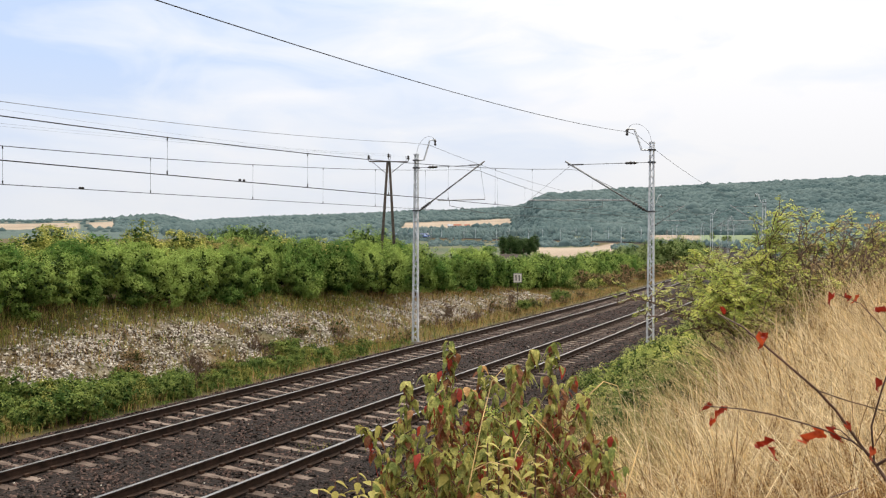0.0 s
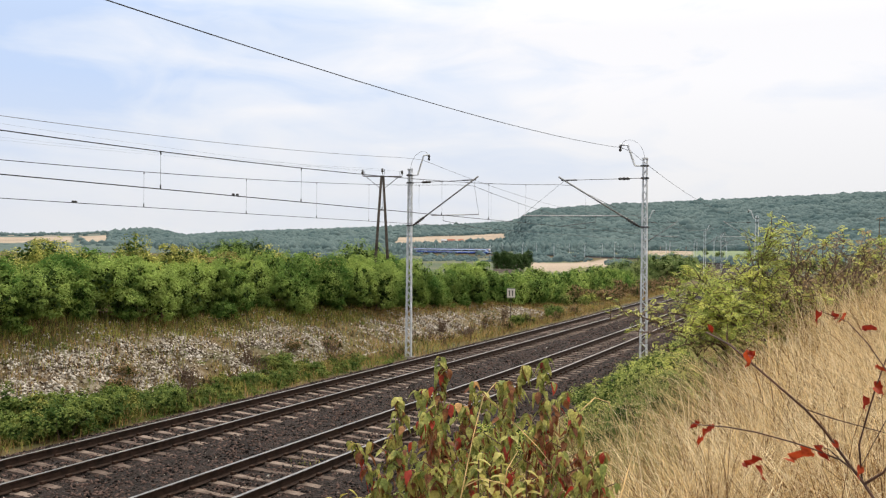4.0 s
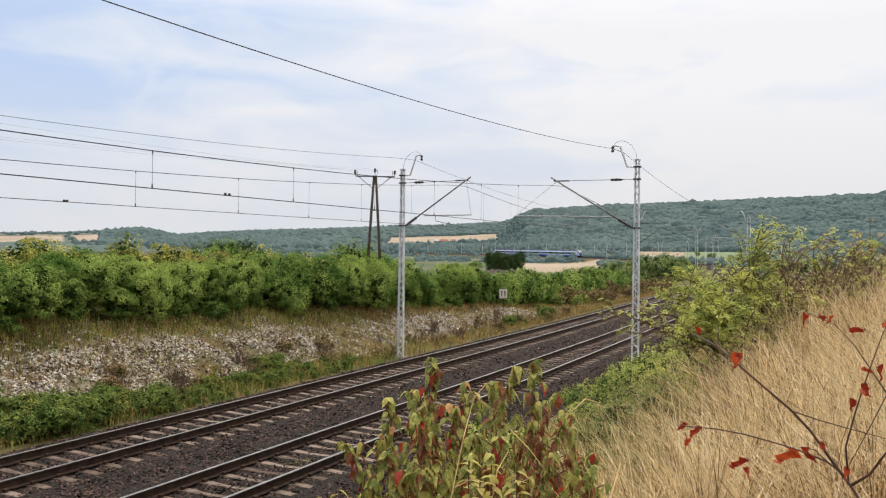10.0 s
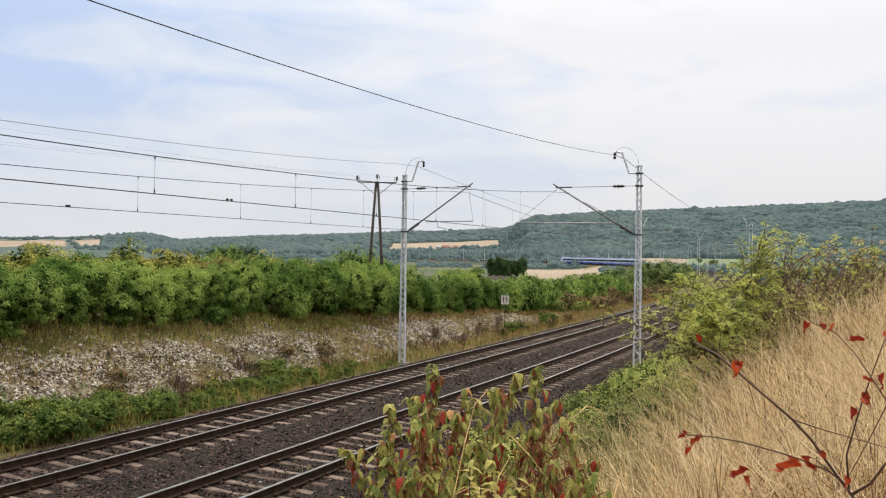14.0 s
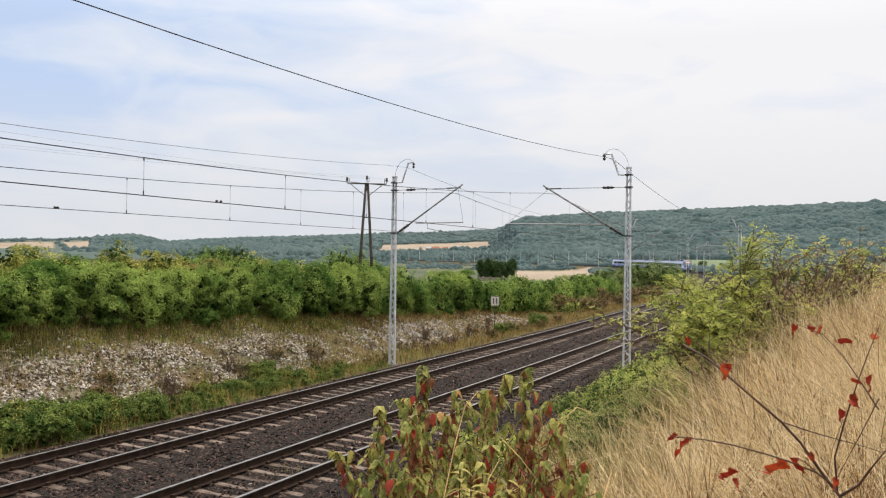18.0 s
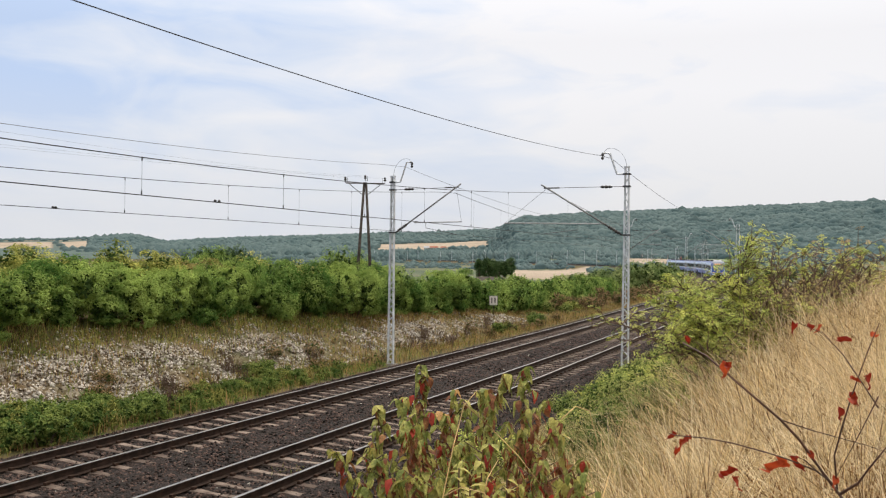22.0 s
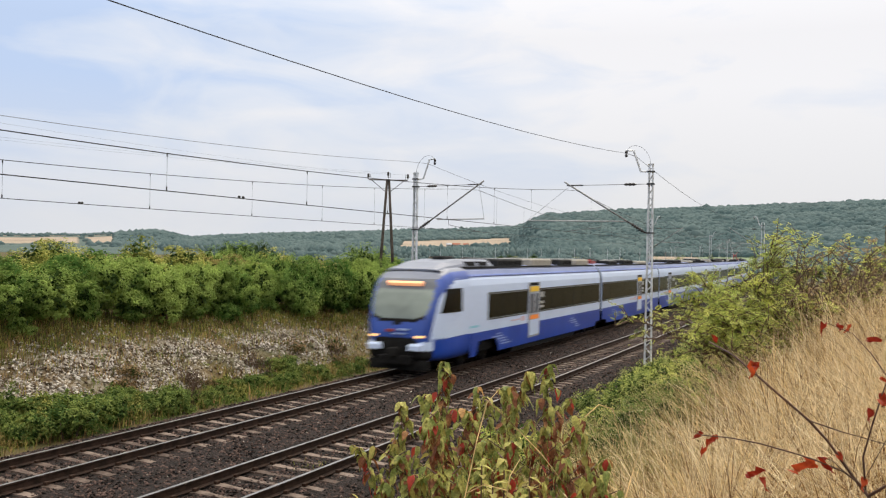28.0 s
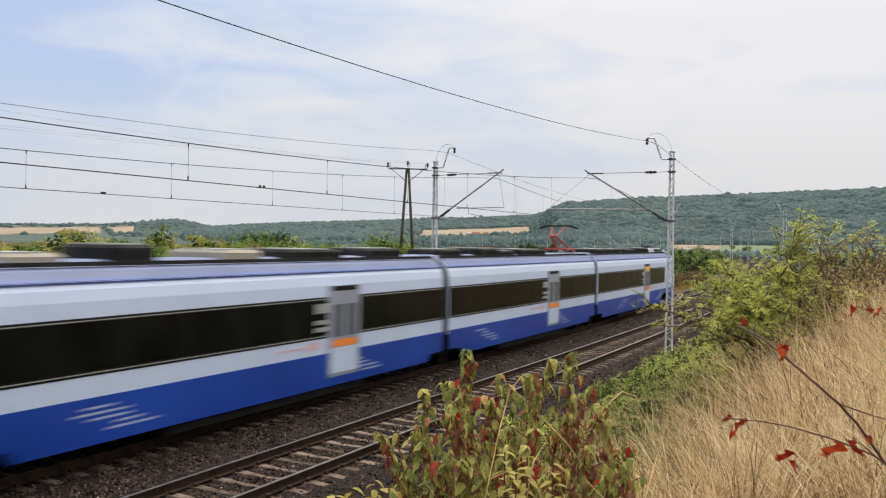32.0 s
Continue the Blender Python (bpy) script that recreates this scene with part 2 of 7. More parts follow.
M_SHRUB_Y = surface("yellow_green_leaves", (0.16, 0.20, 0.042), (0.47, 0.45, 0.115), 0.8, 0.65, 0, 0, 30, island=0.5, leaf=0.35, space="World", spec=0.08)
M_SHRUB_R = surface("russet_leaves", (0.125, 0.080, 0.042), (0.33, 0.215, 0.10), 1.2, 0.7, 0, 0, 30, island=0.7, leaf=0.25, space="World")
M_DRYWEED = surface("dry_dark_weed", (0.05, 0.034, 0.026), (0.15, 0.095, 0.06), 2.5, 0.8, 0, 0, 30, island=0.8, leaf=0.15, space="World")
M_WEED = surface("weed_leaves", (0.052, 0.100, 0.022), (0.225, 0.275, 0.068), 1.5, 0.7, 0, 0, 30, island=0.35, leaf=0.3, space="World", spec=0.08)
M_TREE = surface("tree_leaves", (0.030, 0.068, 0.018), (0.085, 0.14, 0.040), 0.5, 0.7, 0, 0, 20, island=0.5, leaf=0.25, space="World")
# distance haze is mixed into this foliage colour: bluish, pale, low in contrast
M_HAZY_WOOD = surface("far_woods", (0.050, 0.083, 0.087), (0.092, 0.129, 0.129), 0.02, 0.95, 0, 0.6, 0.45, island=0.14, space="World", grain=0.10)
M_MIDTREE = surface("field_tree_leaves", (0.13, 0.20, 0.065), (0.32, 0.37, 0.14), 0.3, 0.75, 0, 0, 20, island=0.3, leaf=0.25, space="World", spec=0.06)
# very dark green fill that paints the shade between leaf clumps
M_SHADE_FILL = surface("inner_foliage", (0.022, 0.046, 0.009), (0.05, 0.085, 0.017), 2, 0.9)
M_SHRUB_O = surface("olive_brown_leaves", (0.14, 0.125, 0.035), (0.36, 0.29, 0.095), 0.9, 0.7, 0, 0, 30, island=0.6, leaf=0.3, space="World")
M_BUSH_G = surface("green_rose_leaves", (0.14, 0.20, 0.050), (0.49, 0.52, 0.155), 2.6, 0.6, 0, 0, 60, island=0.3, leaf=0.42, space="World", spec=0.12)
M_WITHER = surface("withered_rose_leaves", (0.22, 0.145, 0.07), (0.50, 0.35, 0.16), 2.6, 0.7, 0, 0, 60, island=0.4, leaf=0.35, space="World", spec=0.1)
M_BUSH = surface("rose_leaves", (0.25, 0.325, 0.062), (0.66, 0.66, 0.175), 2.2, 0.55, 0, 0, 60, island=0.3, leaf=0.45, space="World", spec=0.12)
M_STRAW = surface("dry_grass", (0.105, 0.048, 0.014), (0.76, 0.56, 0.28), 4.0, 0.75, 0, 0, 30, island=0.75, leaf=0.3, space="World")
M_PALESTRAW = surface("pale_straw", (0.56, 0.42, 0.24), (0.90, 0.76, 0.50), 1.5, 0.75, 0, 0, 30, island=0.8, leaf=0.3, space="World")
M_RUSTGRASS = surface("rusty_grass", (0.090, 0.035, 0.009), (0.34, 0.165, 0.046), 3.0, 0.8, 0, 0, 30, island=0.8, leaf=0.25, space="World")
M_BROWNGRASS = surface("brown_verge_grass", (0.115, 0.072, 0.027), (0.46, 0.30, 0.12), 0.8, 0.85, 0, 0, 30, island=0.8, leaf=0.2, space="World")
M_GREENGRASS = surface("green_verge_grass", (0.10, 0.12, 0.025), (0.34, 0.335, 0.085), 0.8, 0.8, 0, 0, 30, island=0.8, leaf=0.3, space="World")
M_GREYGRASS = surface("grey_green_grass", (0.14, 0.125, 0.045), (0.54, 0.45, 0.21), 2.5, 0.8, 0, 0, 30, island=0.8, leaf=0.3, space="World")
M_LEAF_G = surface("dogwood_leaf_green", (0.17, 0.205, 0.048), (0.49, 0.455, 0.135), 26, 0.5, 0, 0.0015, 140, vary=0.8, leaf=0.35, grain=0.4)
M_LEAF_Y = surface("dogwood_leaf_yellow", (0.36, 0.31, 0.08), (0.48, 0.43, 0.13), 12, 0.5, 0, 0, 120, vary=0.7, leaf=0.35)
M_LEAF_B = surface("dogwood_leaf_bronze", (0.19, 0.070, 0.033), (0.49, 0.275, 0.10), 26, 0.5, 0, 0.0015, 140, vary=0.8, leaf=0.35, grain=0.4)
M_LEAF_R = surface("dogwood_leaf_red", (0.20, 0.03, 0.025), (0.40, 0.055, 0.035), 12, 0.5, 0, 0, 120, vary=0.6, leaf=0.35)
M_LEAF_O = surface("scarlet_orange_leaf", (0.28, 0.026, 0.012), (0.52, 0.085, 0.025), 30, 0.5, 0, 0, 200, vary=0.7, leaf=0.4)

# ---- the railway line: s along it from the camera's foot point, off to the camera's side ----
TH0, D0 = 0.40509, 14.204
EYE_Z = 4.102
GAP = 4.115
KS = [0, 60, 120, 220, 350, 500, 700, 1150]
KV = [0.0002, 0.00054, 0.00023, 0.00156, 0.00116, 0.00131, 0.00133, 0.00101]
LS = np.arange(-200.0, 1151.0, 1.0)
LK = np.where(LS > 0, np.interp(LS, KS, KV), 0.0)
LH = TH0 - np.cumsum(LK)
i0 = 200
LX, LY = np.cumsum(np.sin(LH)), np.cumsum(np.cos(LH))
LX, LY = LX - LX[i0] - D0 * math.cos(TH0), LY - LY[i0] + D0 * math.sin(TH0)


def grade(s):
    return 0.0018 * np.maximum(0.0, np.asarray(s, float) - 60.0)


def at(s, off=0.0, z=0.0):
    a = float(np.interp(s, LS, LH))
    return Vector((float(np.interp(s, LS, LX)) + off * math.cos(a), float(np.interp(s, LS, LY)) - off * math.sin(a), float(grade(s)) + z))


def heading(s):
    return float(np.interp(s, LS, LH))


def stand(s, off, z):
    """A pose on the line: local x to the camera's side, y along the line."""
    return Matrix.Translation(at(s, off, z)) @ Matrix.Rotation(-heading(s), 4, "Z")


def line_coords(x, y):
    """s and off of points (arrays)."""
    s_out, o_out = np.empty(len(x)), np.empty(len(x))
    for a in range(0, len(x), 4000):
        dx = x[a:a + 4000, None] - LX[None, :]
        dy = y[a:a + 4000, None] - LY[None, :]
        j = np.argmin(dx * dx + dy * dy, axis=1)
        rx, ry = x[a:a + 4000] - LX[j], y[a:a + 4000] - LY[j]
        s_out[a:a + 4000] = LS[j] + rx * np.sin(LH[j]) + ry * np.cos(LH[j])
        o_out[a:a + 4000] = rx * np.cos(LH[j]) - ry * np.sin(LH[j])
    return s_out, o_out


# ---- mesh building ----


class Geo:
    def __init__(self):
        self.v, self.f, self.m = [], [], []

    def add(self, vs, fs, mi=0):
        b = len(self.v)
        self.v.extend([tuple(p) for p in vs])
        self.f.extend([tuple(i + b for i in f) for f in fs])
        self.m.extend([mi] * len(fs))
        return self

    def box(self, c, size, m=None, mi=0, bevel=0.0):
        hx, hy, hz = size[0] / 2, size[1] / 2, size[2] / 2
        if bevel:
            k = bevel
            ring = [(-hx + k, -hy), (hx - k, -hy), (hx, -hy + k), (hx, hy - k), (hx - k, hy), (-hx + k, hy), (-hx, hy - k), (-hx, -hy + k)]
            ins = [(x * (1 - k / hx), y * (1 - k / hy)) for x, y in ring]
            vs = [(x, y, -hz) for x, y in ring] + [(x, y, hz - k) for x, y in ring] + [(x, y, hz) for x, y in ins]
            fs = [tuple(range(7, -1, -1)), tuple(range(16, 24))]
            for r0 in (0, 8):
                fs += [(r0 + i, r0 + (i + 1) % 8, r0 + 8 + (i + 1) % 8, r0 + 8 + i) for i in range(8)]
        else:
            vs = [(x, y, z) for z in (-hz, hz) for x, y in ((-hx, -hy), (hx, -hy), (hx, hy), (-hx, hy))]
            fs = [(3, 2, 1, 0), (4, 5, 6, 7), (0, 1, 5, 4), (1, 2, 6, 5), (2, 3, 7, 6), (3, 0, 4, 7)]
        c = Vector(c)
        vs = [(m @ Vector(p) if m else Vector(p)) + c for p in vs]
        return self.add(vs, fs, mi)

    def tube(self, pts, r, n=6, mi=0, caps=True):
        pts = [Vector(p) for p in pts]
        rs = r if isinstance(r, (list, tuple)) else [r] * len(pts)
        vs, fs = [], []
        side = None
        for i, p in enumerate(pts):
            d = (pts[min(i + 1, len(pts) - 1)] - pts[max(i - 1, 0)]).normalized()
            if side is None:
                side = d.orthogonal().normalized()
            side = (side - d * side.dot(d)).normalized()
            up = d.cross(side)
            for k in range(n):
                a = 2 * math.pi * k / n
                vs.append(p + (side * math.cos(a) + up * math.sin(a)) * rs[i])
        for i in range(len(pts) - 1):
            for k in range(n):
                fs.append((i * n + k, i * n + (k + 1) % n, (i + 1) * n + (k + 1) % n, (i + 1) * n + k))
        if caps:
            fs.append(tuple(range(n - 1, -1, -1)))
            fs.append(tuple(range((len(pts) - 1) * n, len(pts) * n)))
        return self.add(vs, fs, mi)

    def lathe(self, prof, c=(0, 0, 0), n=10, m=None, mi=0):
        vs, fs = [], []
        for r, z in prof:
            for k in range(n):
                a = 2 * math.pi * k / n
                p = Vector((r * math.cos(a), r * math.sin(a), z))
                vs.append((m @ p if m else p) + Vector(c))
        for i in range(len(prof) - 1):
            for k in range(n):
                fs.append((i * n + k, i * n + (k + 1) % n, (i + 1) * n + (k + 1) % n, (i + 1) * n + k))
        fs.append(tuple(range(n - 1, -1, -1)))
        fs.append(tuple(range((len(prof) - 1) * n, len(prof) * n)))
        return self.add(vs, fs, mi)

    def mesh(self, name, mats, smooth=False):
        me = bpy.data.meshes.new(name)
        me.from_pydata(self.v, [], self.f)
        for m in (mats if isinstance(mats, (list, tuple)) else [mats]):
            me.materials.append(m)
        if any(self.m):
            me.polygons.foreach_set("material_index", self.m)
        if smooth:
            me.polygons.foreach_set("use_smooth", [True] * len(self.f))
        me.update()
        return me


def part(name, geo, mats, parent=None, label="", smooth=False):
    me = geo.mesh(name, mats, smooth) if isinstance(geo, Geo) else geo
    ob = new(name, me)
    if parent is not None:
        ob.parent = parent
    if label:
        ob["label"] = label
    return ob


def thing(name, m, label, category, group=""):
    ob = new(name)
    ob.matrix_world = m
    ob.empty_display_size = 0.2
    return tagged(ob, label, category, group)


def quick_mesh(name, vs, quads, mat, smooth=False):
    """A mesh from arrays: vs (n, 3), quads (m, 3 or 4)."""
    me = bpy.data.meshes.new(name)
    me.vertices.add(len(vs))
    me.vertices.foreach_set("co", np.asarray(vs, np.float32).ravel())
    k = quads.shape[1]
    me.loops.add(quads.size)
    me.loops.foreach_set("vertex_index", quads.astype(np.int32).ravel())
    me.polygons.add(len(quads))
    me.polygons.foreach_set("loop_start", np.arange(0, quads.size, k, dtype=np.int32))
    me.materials.append(mat)
    if smooth:
        me.polygons.foreach_set("use_smooth", np.ones(len(quads), bool))
    me.update(calc_edges=True)
    me.validate()
    return me


# ---- the ground: one sheet from the camera's feet to the horizon ----


def smooth01(t):
    t = np.clip(t, 0, 1)
    return t * t * (3 - 2 * t)


def wave(x, y, f, seed=0.0):
    return (np.sin(x * f + 1.7 * np.sin(y * f * 0.73 + seed)) + np.sin(y * f * 1.13 + 1.3 * np.sin(x * f * 0.61 + 2 * seed) + seed)) * 0.5


PROF_O = [-400, -120, -60, -30, -16, -10.5, -9.2, -8.6, -5.2, -4.4, -3.6, -2.9, 7.0, 7.7, 9.0, 11.0, 13.0, 14.2, 16.0, 19.0, 24.0, 60.0, 200.0]
PROF_Z = [-3.6, -3.4, -1.2, 1.3, 2.2, 1.9, 1.75, 1.5, -0.35, -0.55, -0.5, -0.5, -0.5, -0.45, 0.25, 1.25, 2.1, 2.5, 3.0, 3.2, 3.0, 1.0, -2.0]
FLAT_O = [-400, -60, -22, -12, -5.5, -3.2, 7.2, 9.5, 18, 60, 200]
FLAT_Z = [-3.6, -3.6, -3.2, -2.6, -0.9, -0.55, -0.55, -0.9, -2.6, -3.2, -2.5]
# skylines of the hills: bearing in degrees and height over the eye's level in metres
HILL_B = [-180, 3.6, 4.4, 4.8, 5.4, 6.2, 7.6, 9.3, 11.6, 14, 17, 20, 23, 26, 34, 60, 180]
HILL_H = [0, 0, 26, 41, 50, 56, 60, 64, 68, 72, 77, 80, 84, 86, 78, 50, 20]
RIDGE_B = [-180, -45, -30, -24.9, -21, -18.9, -17.4, -15.5, -14.8, -13, -9.6, -5.6, -2.8, 1, 3, 6, 12, 40, 180]
RIDGE_H = [20, 25, 26, 27, 31, 39, 46, 27, 29, 36, 45, 54, 60, 66, 72, 72, 70, 50, 20]


def terrain(x, y):
    r = np.hypot(x, y)
    b = np.degrees(np.arctan2(x, y))
    s, off = line_coords(x, y)
    sc = np.clip(s, -200, 1150)
    cut = np.interp(off, PROF_O, PROF_Z)
    flat = np.interp(off, FLAT_O, FLAT_Z)
    # the far bank runs out along the line
    bank = np.interp(s, [-200, 28, 50, 62, 76, 100], [1.0, 1.0, 0.66, 0.44, 0.10, 0.0])
    cut = np.where(off < -4.4, -0.55 + (cut + 0.55) * np.where(cut > -0.55, bank, 1.0), cut)
    k = smooth01((s - 95) / 70.0)
    z = cut * (1 - k) + flat * k
    z = z + grade(sc) * np.exp(-(off / 30.0) ** 2)
    rough = 0.06 * wave(x, y, 1.9) + 0.12 * wave(x, y, 0.6, 1.0) + 0.03 * wave(x, y, 5.2, 2.0)
    z = z + rough * np.clip((np.abs(off - 2.05) - 5.2) / 2.0, 0, 1)
    z = z + 0.40 * np.exp(-((x - 5.0) ** 2 + (y - 10.5) ** 2) / 12.0)
    # land beyond the line, then the wooded hill and the far ridge
    away = smooth01((np.abs(off) - 12) / 60.0) * smooth01((r - 250) / 150.0)
    z = z + away * smooth01((r - 420) / 520.0) * (7.0 + 1.5 * wave(x, y, 0.006, 0.5))
    hill = np.interp(b, HILL_B, HILL_H)
    z = z + hill * smooth01((r - 1000.0) / 650.0) * (1 - 0.5 * smooth01((r - 1800) / 900.0)) * (1 + 0.02 * wave(x, y, 0.012, 2.0))
    ridge = np.interp(b, RIDGE_B, RIDGE_H)
    z = z + ridge * smooth01((r - 1350.0) / 1450.0) * (1 - 0.6 * smooth01((r - 2900) / 900.0)) * (1 + 0.02 * wave(x, y, 0.006, 1.0))
    return z, s, off, r, b


def ground_z(x, y):
    return float(terrain(np.array([float(x)]), np.array([float(y)]))[0][0])


def in_field(r, b):
    """Stubble fields, as ranges of bearing and distance."""
    f = np.zeros(len(r))
    for b0, b1, r0, r1, skew in ((-3.2, 3.5, 1720, 2010, 14), (4.6, 9.4, 330, 520, -8), (11.4, 14.4, 470, 905, -30), (14.2, 16.3, 470, 640, -40), (-27, -21.5, 1750, 2150, 20), (-21, -19.6, 1820, 2180, 20), (-27, -18.5, 2350, 2600, 10), (8.2, 11.6, 128, 150, 2)):
        mid = (b0 + b1) / 2
        f = np.maximum(f, ((b > b0) & (b < b1) & (r > r0 + skew * (b - mid)) & (r < r1 + skew * (b - mid))) * 1.0)
    return f


def in_meadow(r, b):
    open_land = (r > 150) & (r < 960) & (b > -14)
    return (open_land | ((b > 14.4) & (b < 18.5) & (r > 560) & (r < 1020))) * 1.0


def in_pasture(r, b):
    """A green slope beside the stubble below the wooded hill."""
    return ((b > 14.3) & (b < 17.4) & (r > 640) & (r < 1010)) * 1.0


def build_ground():
    ang = np.radians(np.concatenate([np.arange(-180, -32, 4.0), np.arange(-32, 32.01, 0.22), np.arange(36, 177, 4.0)]))
    rad = np.concatenate([[0.02, 0.3, 0.6], 1.0 * 1.0215 ** np.arange(0, 399)])
    rad = rad[rad < 4900]
    A, R = np.meshgrid(ang, rad)
    x, y = (R * np.sin(A)).ravel() + 0.2, (R * np.cos(A)).ravel() - 0.5
    z, s, off, r, b = terrain(x, y)
    na, nr = len(ang), len(rad)
    i = np.arange(nr - 1)[:, None] * na
    j = np.arange(na)[None, :]
    q = np.stack([i + j, i + (j + 1) % na, i + na + (j + 1) % na, i + na + j], axis=-1).reshape(-1, 4)
    q = q[:, ::-1]
    vs = np.column_stack([x, y, z])
    me = quick_mesh("ground", vs, q, M_GROUND, True)
    chalk = ((off < -5.0) & (off > -8.9) & (s < 66)) * np.clip(0.50 + 0.2 * wave(s, off * 2, 0.45, 3.0) + 0.45 * wave(s, off, 2.1, 1.0), 0, 0.85)
    chalk = chalk * (1 - 0.6 * smooth01((s - 47) / 6)) * (1 - 0.8 * np.exp(-((s - 38.0) / 3.5) ** 2)) * smooth01((off + 8.1) / 1.0) * smooth01((-5.0 - off) / 0.5)
    near_bank = smooth01((off - 9.5) / 2.0) * (s < 60)
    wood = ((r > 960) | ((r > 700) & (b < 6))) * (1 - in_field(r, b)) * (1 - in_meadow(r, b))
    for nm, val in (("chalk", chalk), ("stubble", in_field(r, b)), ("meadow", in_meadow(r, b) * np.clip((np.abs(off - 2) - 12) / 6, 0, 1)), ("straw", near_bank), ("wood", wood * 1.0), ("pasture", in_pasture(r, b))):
        at_ = me.attributes.new(nm, "FLOAT", "POINT")
        at_.data.foreach_set("value", val.astype(np.float32))
    return tagged(new("ground", me), "grassy railway cutting, stubble fields and wooded hills", "ground", kind="structure")


def ground_material():
    m = bpy.data.materials.new("earth_and_fields")
    m.use_nodes = True
    nn, ll = m.node_tree.nodes, m.node_tree.links
    b = nn["Principled BSDF"]
    b.inputs["Roughness"].default_value = 0.95
    b.inputs["Specular IOR Level"].default_value = 0.2
    geo = nn.new("ShaderNodeNewGeometry")

    def noise_of(scale, detail=4):
        n = nn.new("ShaderNodeTexNoise")
        n.inputs["Scale"].default_value = scale
        n.inputs["Detail"].default_value = detail
        ll.new(geo.outputs["Position"], n.inputs["Vector"])
        return n.outputs["Fac"]

    def ramp(fac, c1, c2, a=0.35, e=0.65):
        r = nn.new("ShaderNodeValToRGB")
        r.color_ramp.elements[0].position, r.color_ramp.elements[1].position = a, e
        r.color_ramp.elements[0].color, r.color_ramp.elements[1].color = lin(c1), lin(c2)
        ll.new(fac, r.inputs[0])
        return r.outputs[0]

    slide = nn.new("ShaderNodeMapping")
    slide.inputs["Rotation"].default_value = (0.0, 0.0, 0.4)
    slide.inputs["Scale"].default_value = (1.0, 0.55, 1.0)
    ll.new(geo.outputs["Position"], slide.inputs["Vector"])
    chips = nn.new("ShaderNodeTexVoronoi")
    chips.inputs["Scale"].default_value = 11.0
    ll.new(slide.outputs[0], chips.inputs["Vector"])
    chip = nn.new("ShaderNodeSeparateColor")
    ll.new(chips.outputs["Color"], chip.inputs[0])
    coarse, fine, tiny, big = noise_of(0.7), noise_of(6), noise_of(22), noise_of(0.012)
    col = ramp(coarse, (0.055, 0.056, 0.018), (0.115, 0.076, 0.031))
    # the wood layer repeats the haze-tinted bluish green of the far crowns
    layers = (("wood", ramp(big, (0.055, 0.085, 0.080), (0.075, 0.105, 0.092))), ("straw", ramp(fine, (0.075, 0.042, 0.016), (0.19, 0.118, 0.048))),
              ("meadow", ramp(big, (0.055, 0.080, 0.045), (0.115, 0.115, 0.065))), ("pasture", ramp(big, (0.125, 0.165, 0.09), (0.165, 0.205, 0.115))), ("stubble", ramp(big, (0.25, 0.195, 0.145), (0.33, 0.27, 0.21))),
              ("chalk", ramp(chip.outputs[0], (0.065, 0.045, 0.030), (0.40, 0.36, 0.31), 0.25, 0.85)))
    for nm, c in layers:
        a = nn.new("ShaderNodeAttribute")
        a.attribute_name = nm
        mx = nn.new("ShaderNodeMix")
        mx.data_type = "RGBA"
        ll.new(a.outputs["Fac"], mx.inputs["Factor"])
        ll.new(col, mx.inputs["A"])
        ll.new(c, mx.inputs["B"])
        col = mx.outputs["Result"]
    mr = nn.new("ShaderNodeMapRange")
    mr.inputs["From Min"].default_value, mr.inputs["From Max"].default_value = 0.3, 0.7
    mr.inputs["To Min"].default_value, mr.inputs["To Max"].default_value = 0.75, 1.2
    ll.new(tiny, mr.inputs["Value"])
    hs = nn.new("ShaderNodeHueSaturation")
    ll.new(col, hs.inputs["Color"])
    ll.new(mr.outputs[0], hs.inputs["Value"])
    ll.new(hs.outputs[0], b.inputs["Base Color"])
    bu = nn.new("ShaderNodeBump")
    bu.inputs["Strength"].default_value, bu.inputs["Distance"].default_value = 0.7, 0.08
    ll.new(fine, bu.inputs["Height"])
    ll.new(bu.outputs[0], b.inputs["Normal"])
    return m


M_GROUND = ground_material()
build_ground()

# ---- ballast, rails, sleepers ----


def build_ballast():
    ss = np.concatenate([np.arange(-20, 130, 0.5), np.arange(130, 1140, 6.0)])
    prof = [(-3.3, -0.62), (-2.6, -0.50), (-1.75, -0.215), (-1.3, -0.205), (0, -0.212), (1.3, -0.205), (1.9, -0.21), (2.05, -0.22), (2.2, -0.21), (2.8, -0.205), (4.1, -0.212), (5.4, -0.205), (5.9, -0.215), (6.8, -0.52), (7.4, -0.64)]
    vs, n = [], len(prof)
    for s in ss:
        for o, z in prof:
            vs.append(at(s, o, z + 0.012 * math.sin(s * 2.1 + o * 3) * math.sin(s * 0.7 + o)))
    q = np.array([(i * n + k, i * n + k + 1, (i + 1) * n + k + 1, (i + 1) * n + k) for i in range(len(ss) - 1) for k in range(n - 1)])
    return tagged(new("ballast_bed", quick_mesh("ballast_bed", np.array([tuple(v) for v in vs]), q[:, ::-1], M_BALLAST, True)), "dark brown crushed stone ballast under two tracks", "ballast", kind="structure")


build_ballast()


